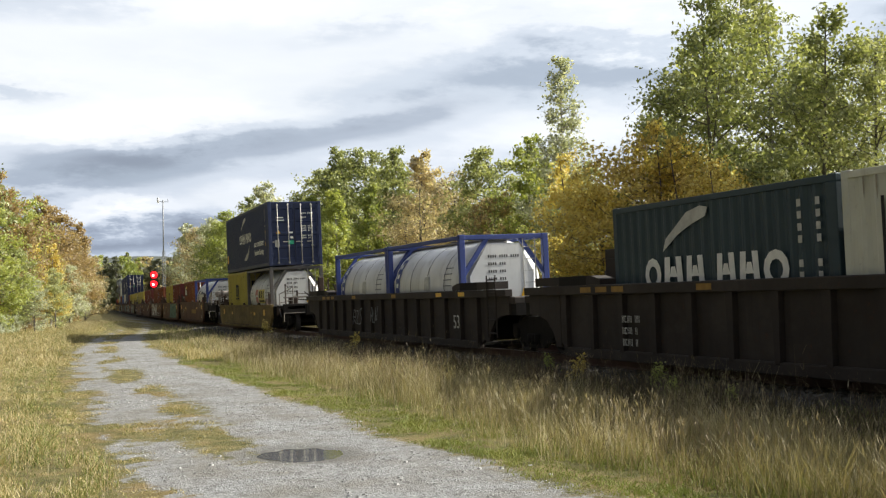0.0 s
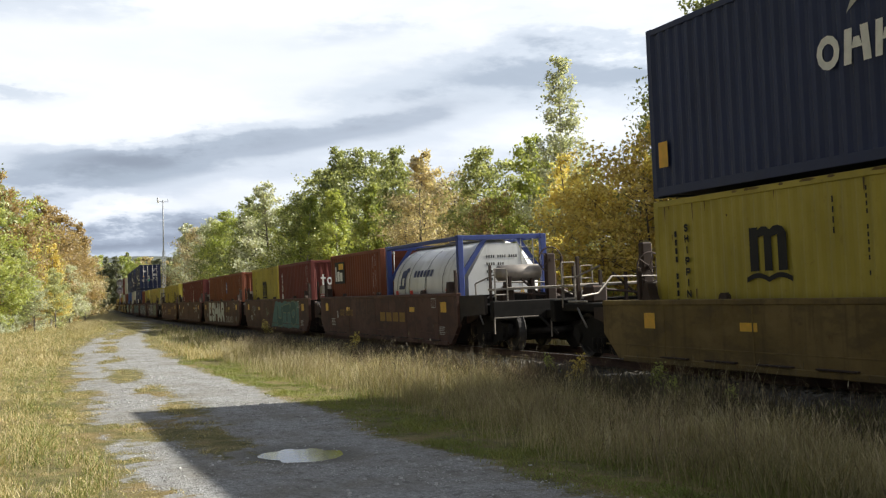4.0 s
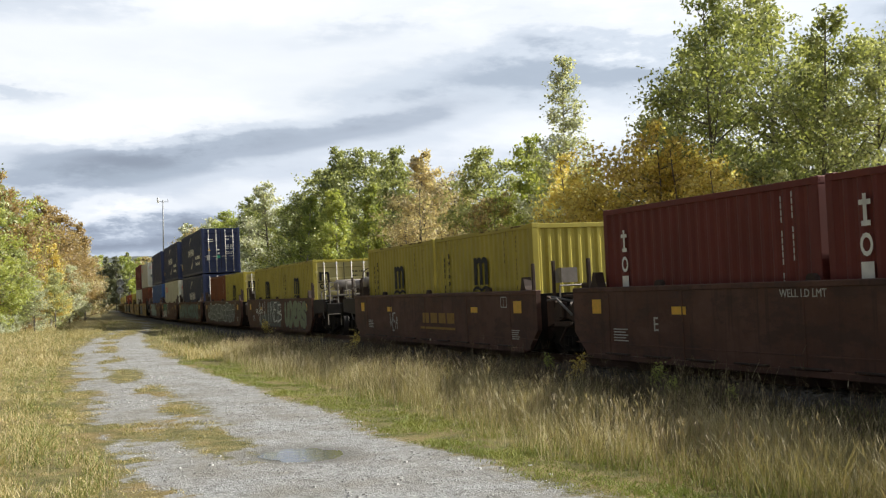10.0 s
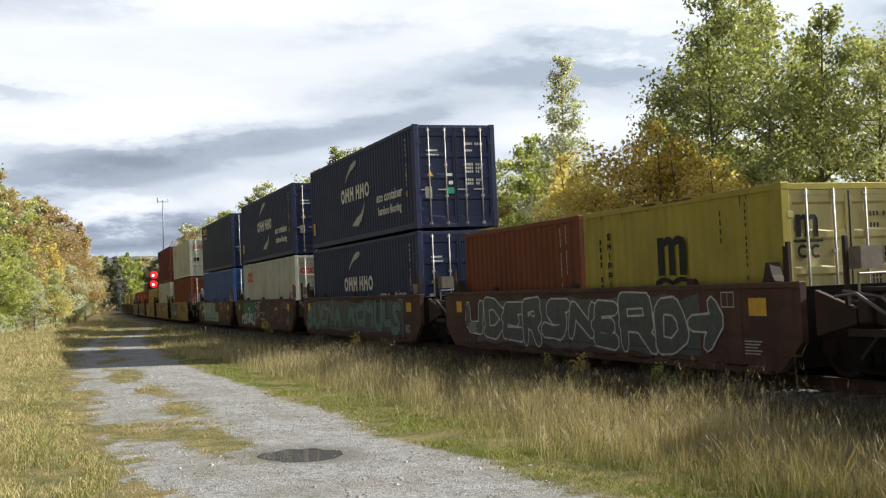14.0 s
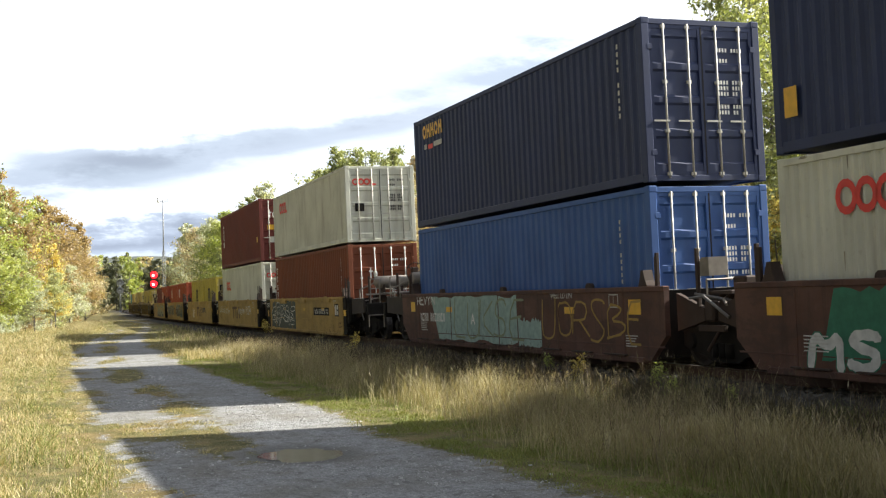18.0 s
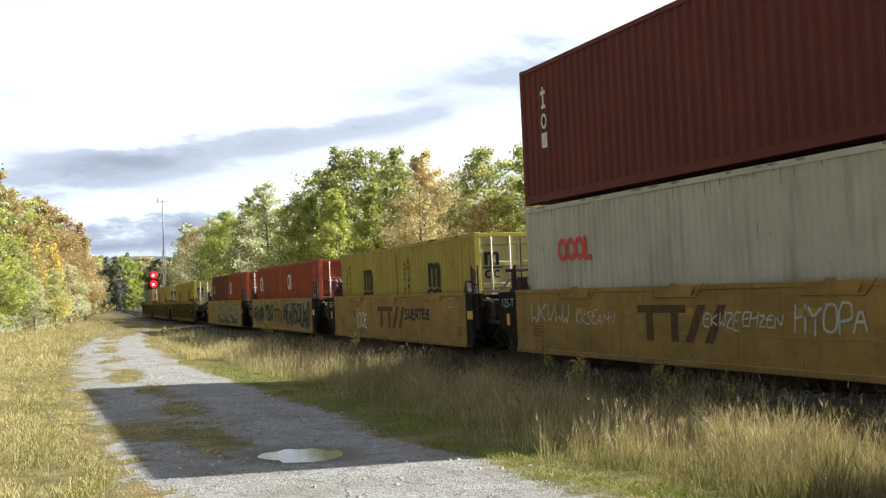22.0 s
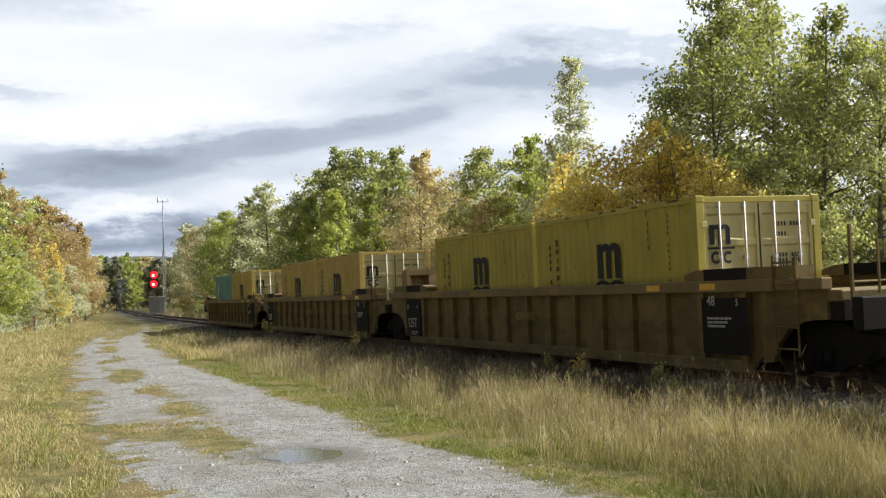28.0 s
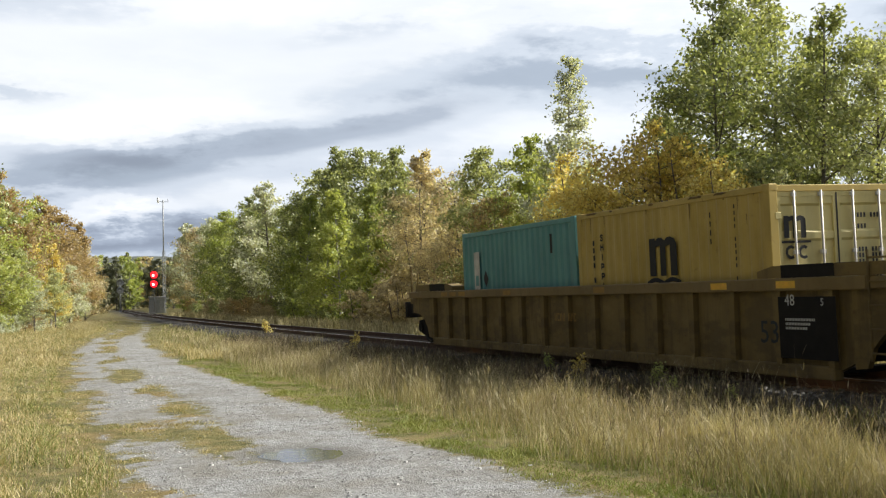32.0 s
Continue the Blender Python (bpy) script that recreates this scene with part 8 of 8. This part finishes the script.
def near_rails(x, y):
    d = line_x(y) - x
    return 0.9 * smooth(2.2, 2.7, d) * (1 - smooth(3.4, 4.5, d)) * (0.6 + noise.noise(Vector((x * 0.5, y * 0.3, 8))))


P = scatter(26000, 4.4, 9.0, 6, 36, 31, lambda x, y: tall_zone(x, y) * (1 - 0.85 * rail_side(x, y)) * (0.15 + 1.5 * max(0, noise.noise(Vector((x * 0.6, y * 0.5, 6))))), 1.5)
tagged(new("seeding_grass", quads("seeding_grass", seeded(P, r0.uniform(0.30, 0.62, len(P)) * tussock(P) ** 0.5, 32, 0.09), SEED)), "tall seeding grass with pale heads", "grass", kind="stuff")
P = scatter(1500, -6, 0.8, 8, 34, 33, lambda x, y: 0.7, 1.3)
tagged(new("seeding_grass", quads("seeding_grass", seeded(P, r0.uniform(0.2, 0.45, len(P)), 34, 0.10), SEED)), "seeding grass beside the lane", "grass", kind="stuff")
P = scatter(110000, 5.0, 9.9, 6, 46, 35, near_rails, 1.5)
lay("withered_weeds", P, r0.uniform(0.10, 0.42, len(P)), 0.006, 0.9, 36, WEED, "dark withered weeds beside the track")
P = scatter(13000, 4.6, 9.7, 6, 44, 39, lambda x, y: max(near_rails(x, y), 0.14 * tall_zone(x, y)) * max(0.0, 0.4 + 1.2 * noise.noise(Vector((x * 0.8, y * 0.6, 16)))), 1.5)
tagged(new("withered_weeds", quads("withered_weeds", bushy(P, r0.uniform(0.22, 0.62, len(P)), 40), PINK)), "branching pinkish-brown weeds beside the track", "weed", kind="stuff")
P = scatter(60000, 6.2, 9.5, 8, 36, 51, lambda x, y: 1.2 * smooth(0.16, 0.42, noise.noise(Vector((x * 0.9, y * 0.7, 31)))) * smooth(2.0, 2.8, line_x(y) - x), 1.4)
lay("dry_grass", P, r0.uniform(0.16, 0.52, len(P)), 0.0032, 0.7, 52, DRY, "pale tufts of dry grass along the ballast")
P = scatter(700, 5.6, 9.7, 7, 40, 37, near_rails, 1.4)
tagged(new("withered_weeds", quads("withered_weeds", seeded(P, r0.uniform(0.5, 0.95, len(P)), 38, 0.12), WEED)), "tall withered weed stalks with brown heads", "weed", kind="stuff")


# single yellow-leaved weeds between the grass and the ballast
for x, y, hh in ((8.9, 16.9, 0.75), (9.1, 14.6, 0.6), (8.75, 13.7, 0.5), (9.3, 18.7, 0.55), (9.2, 31.0, 0.8), (10.2, 47.0, 0.9), (8.8, 12.4, 0.45)):
    plant("sprig", x, y, hh, "lime" if hh < 0.7 else "gold", "small yellow-leaved weed standing beside the track", "weed", group="yellow weeds beside the track")


def stone_field(n, x0, x1, y0, y1, seed, keep, size, power=1.4):
    """Loose stones: squashed eight-sided lumps, each turned at random."""
    r = np.random.default_rng(seed)
    pts = scatter(n, x0, x1, y0, y1, seed, keep, power)
    verts, faces = [], []
    for x, y, z in pts:
        s = size * r.uniform(0.4, 1.5)
        b0 = len(verts)
        q0 = r.uniform(0, 6.28)
        for k in range(4):
            q = q0 + k * math.pi / 2
            verts.append((x + s * math.cos(q), y + s * math.sin(q) * 0.8, z + 0.006))
        for k in range(4):
            q = q0 + 0.4 + k * math.pi / 2
            verts.append((x + 0.62 * s * math.cos(q), y + 0.62 * s * math.sin(q) * 0.8, z + 0.01 + s * r.uniform(0.35, 0.6)))
        for k in range(4):
            faces.append((b0 + k, b0 + (k + 1) % 4, b0 + 4 + (k + 1) % 4, b0 + 4 + k))
        faces.append((b0 + 4, b0 + 5, b0 + 6, b0 + 7))
    return verts, faces


PEBBLE = grass_material("grey_limestone_chips", [(0.20, 0.195, 0.185), (0.34, 0.33, 0.32), (0.52, 0.51, 0.49), (0.66, 0.65, 0.62)], 0.0)
CINDER = grass_material("track_ballast_stones", [(0.03, 0.028, 0.025), (0.065, 0.06, 0.053), (0.11, 0.105, 0.095), (0.22, 0.21, 0.20)], 0.0)
v, f = stone_field(16000, 0.6, 4.8, 6, 26, 41, lambda x, y: road_mask(x, y) * smooth(-0.3, 0.4, noise.noise(Vector((x, y * 0.8, 14)))), 0.010)
tagged(new("lane_gravel", raw("lane_gravel", v, f, PEBBLE)), "loose grey gravel on the lane", "gravel", kind="stuff")
v, f = stone_field(1500, 0.9, 4.6, 7, 30, 43, lambda x, y: road_mask(x, y) * smooth(0.0, 0.5, noise.noise(Vector((x * 0.8, y * 0.5, 24))) + 0.15), 0.022)
tagged(new("stone_chips", raw("stone_chips", v, f, PEBBLE)), "scattered pale stone chips on the lane", "gravel", kind="stuff")
v, f = stone_field(20000, 8.6, 17, 10, 80, 42, lambda x, y: 1.0 if 0.2 < abs(x - line_x(y)) < 2.9 else 0.0, 0.045)
tagged(new("ballast", raw("ballast", v, f, CINDER)), "dark crushed stone under the track", "ballast", kind="stuff")


# ======== what moves ========
def motions():
    for ob, s, z in MOVING:
        walk(ob, [(t, on_line(s - run(t), z)) for t in range(0, 33, 1)])
    # the near trees lean and swing in the wind
    for i, ob in enumerate(SWAY):
        p0, turn, rows = ob.location.copy(), ob.rotation_euler.z, []
        for k in range(0, 65):
            t = k * 0.5
            a = 0.55 * math.sin(1.9 * t + i * 1.3) + 0.35 * math.sin(0.7 * t + i) - 0.6 + 0.05 * t
            b2 = 0.4 * math.sin(1.5 * t + 2.1 * i)
            rows.append((t, pose(p0.x, p0.y, p0.z, b2, a, 0) @ Matrix.Rotation(turn, 4, "Z")))
        walk(ob, rows)


motions()
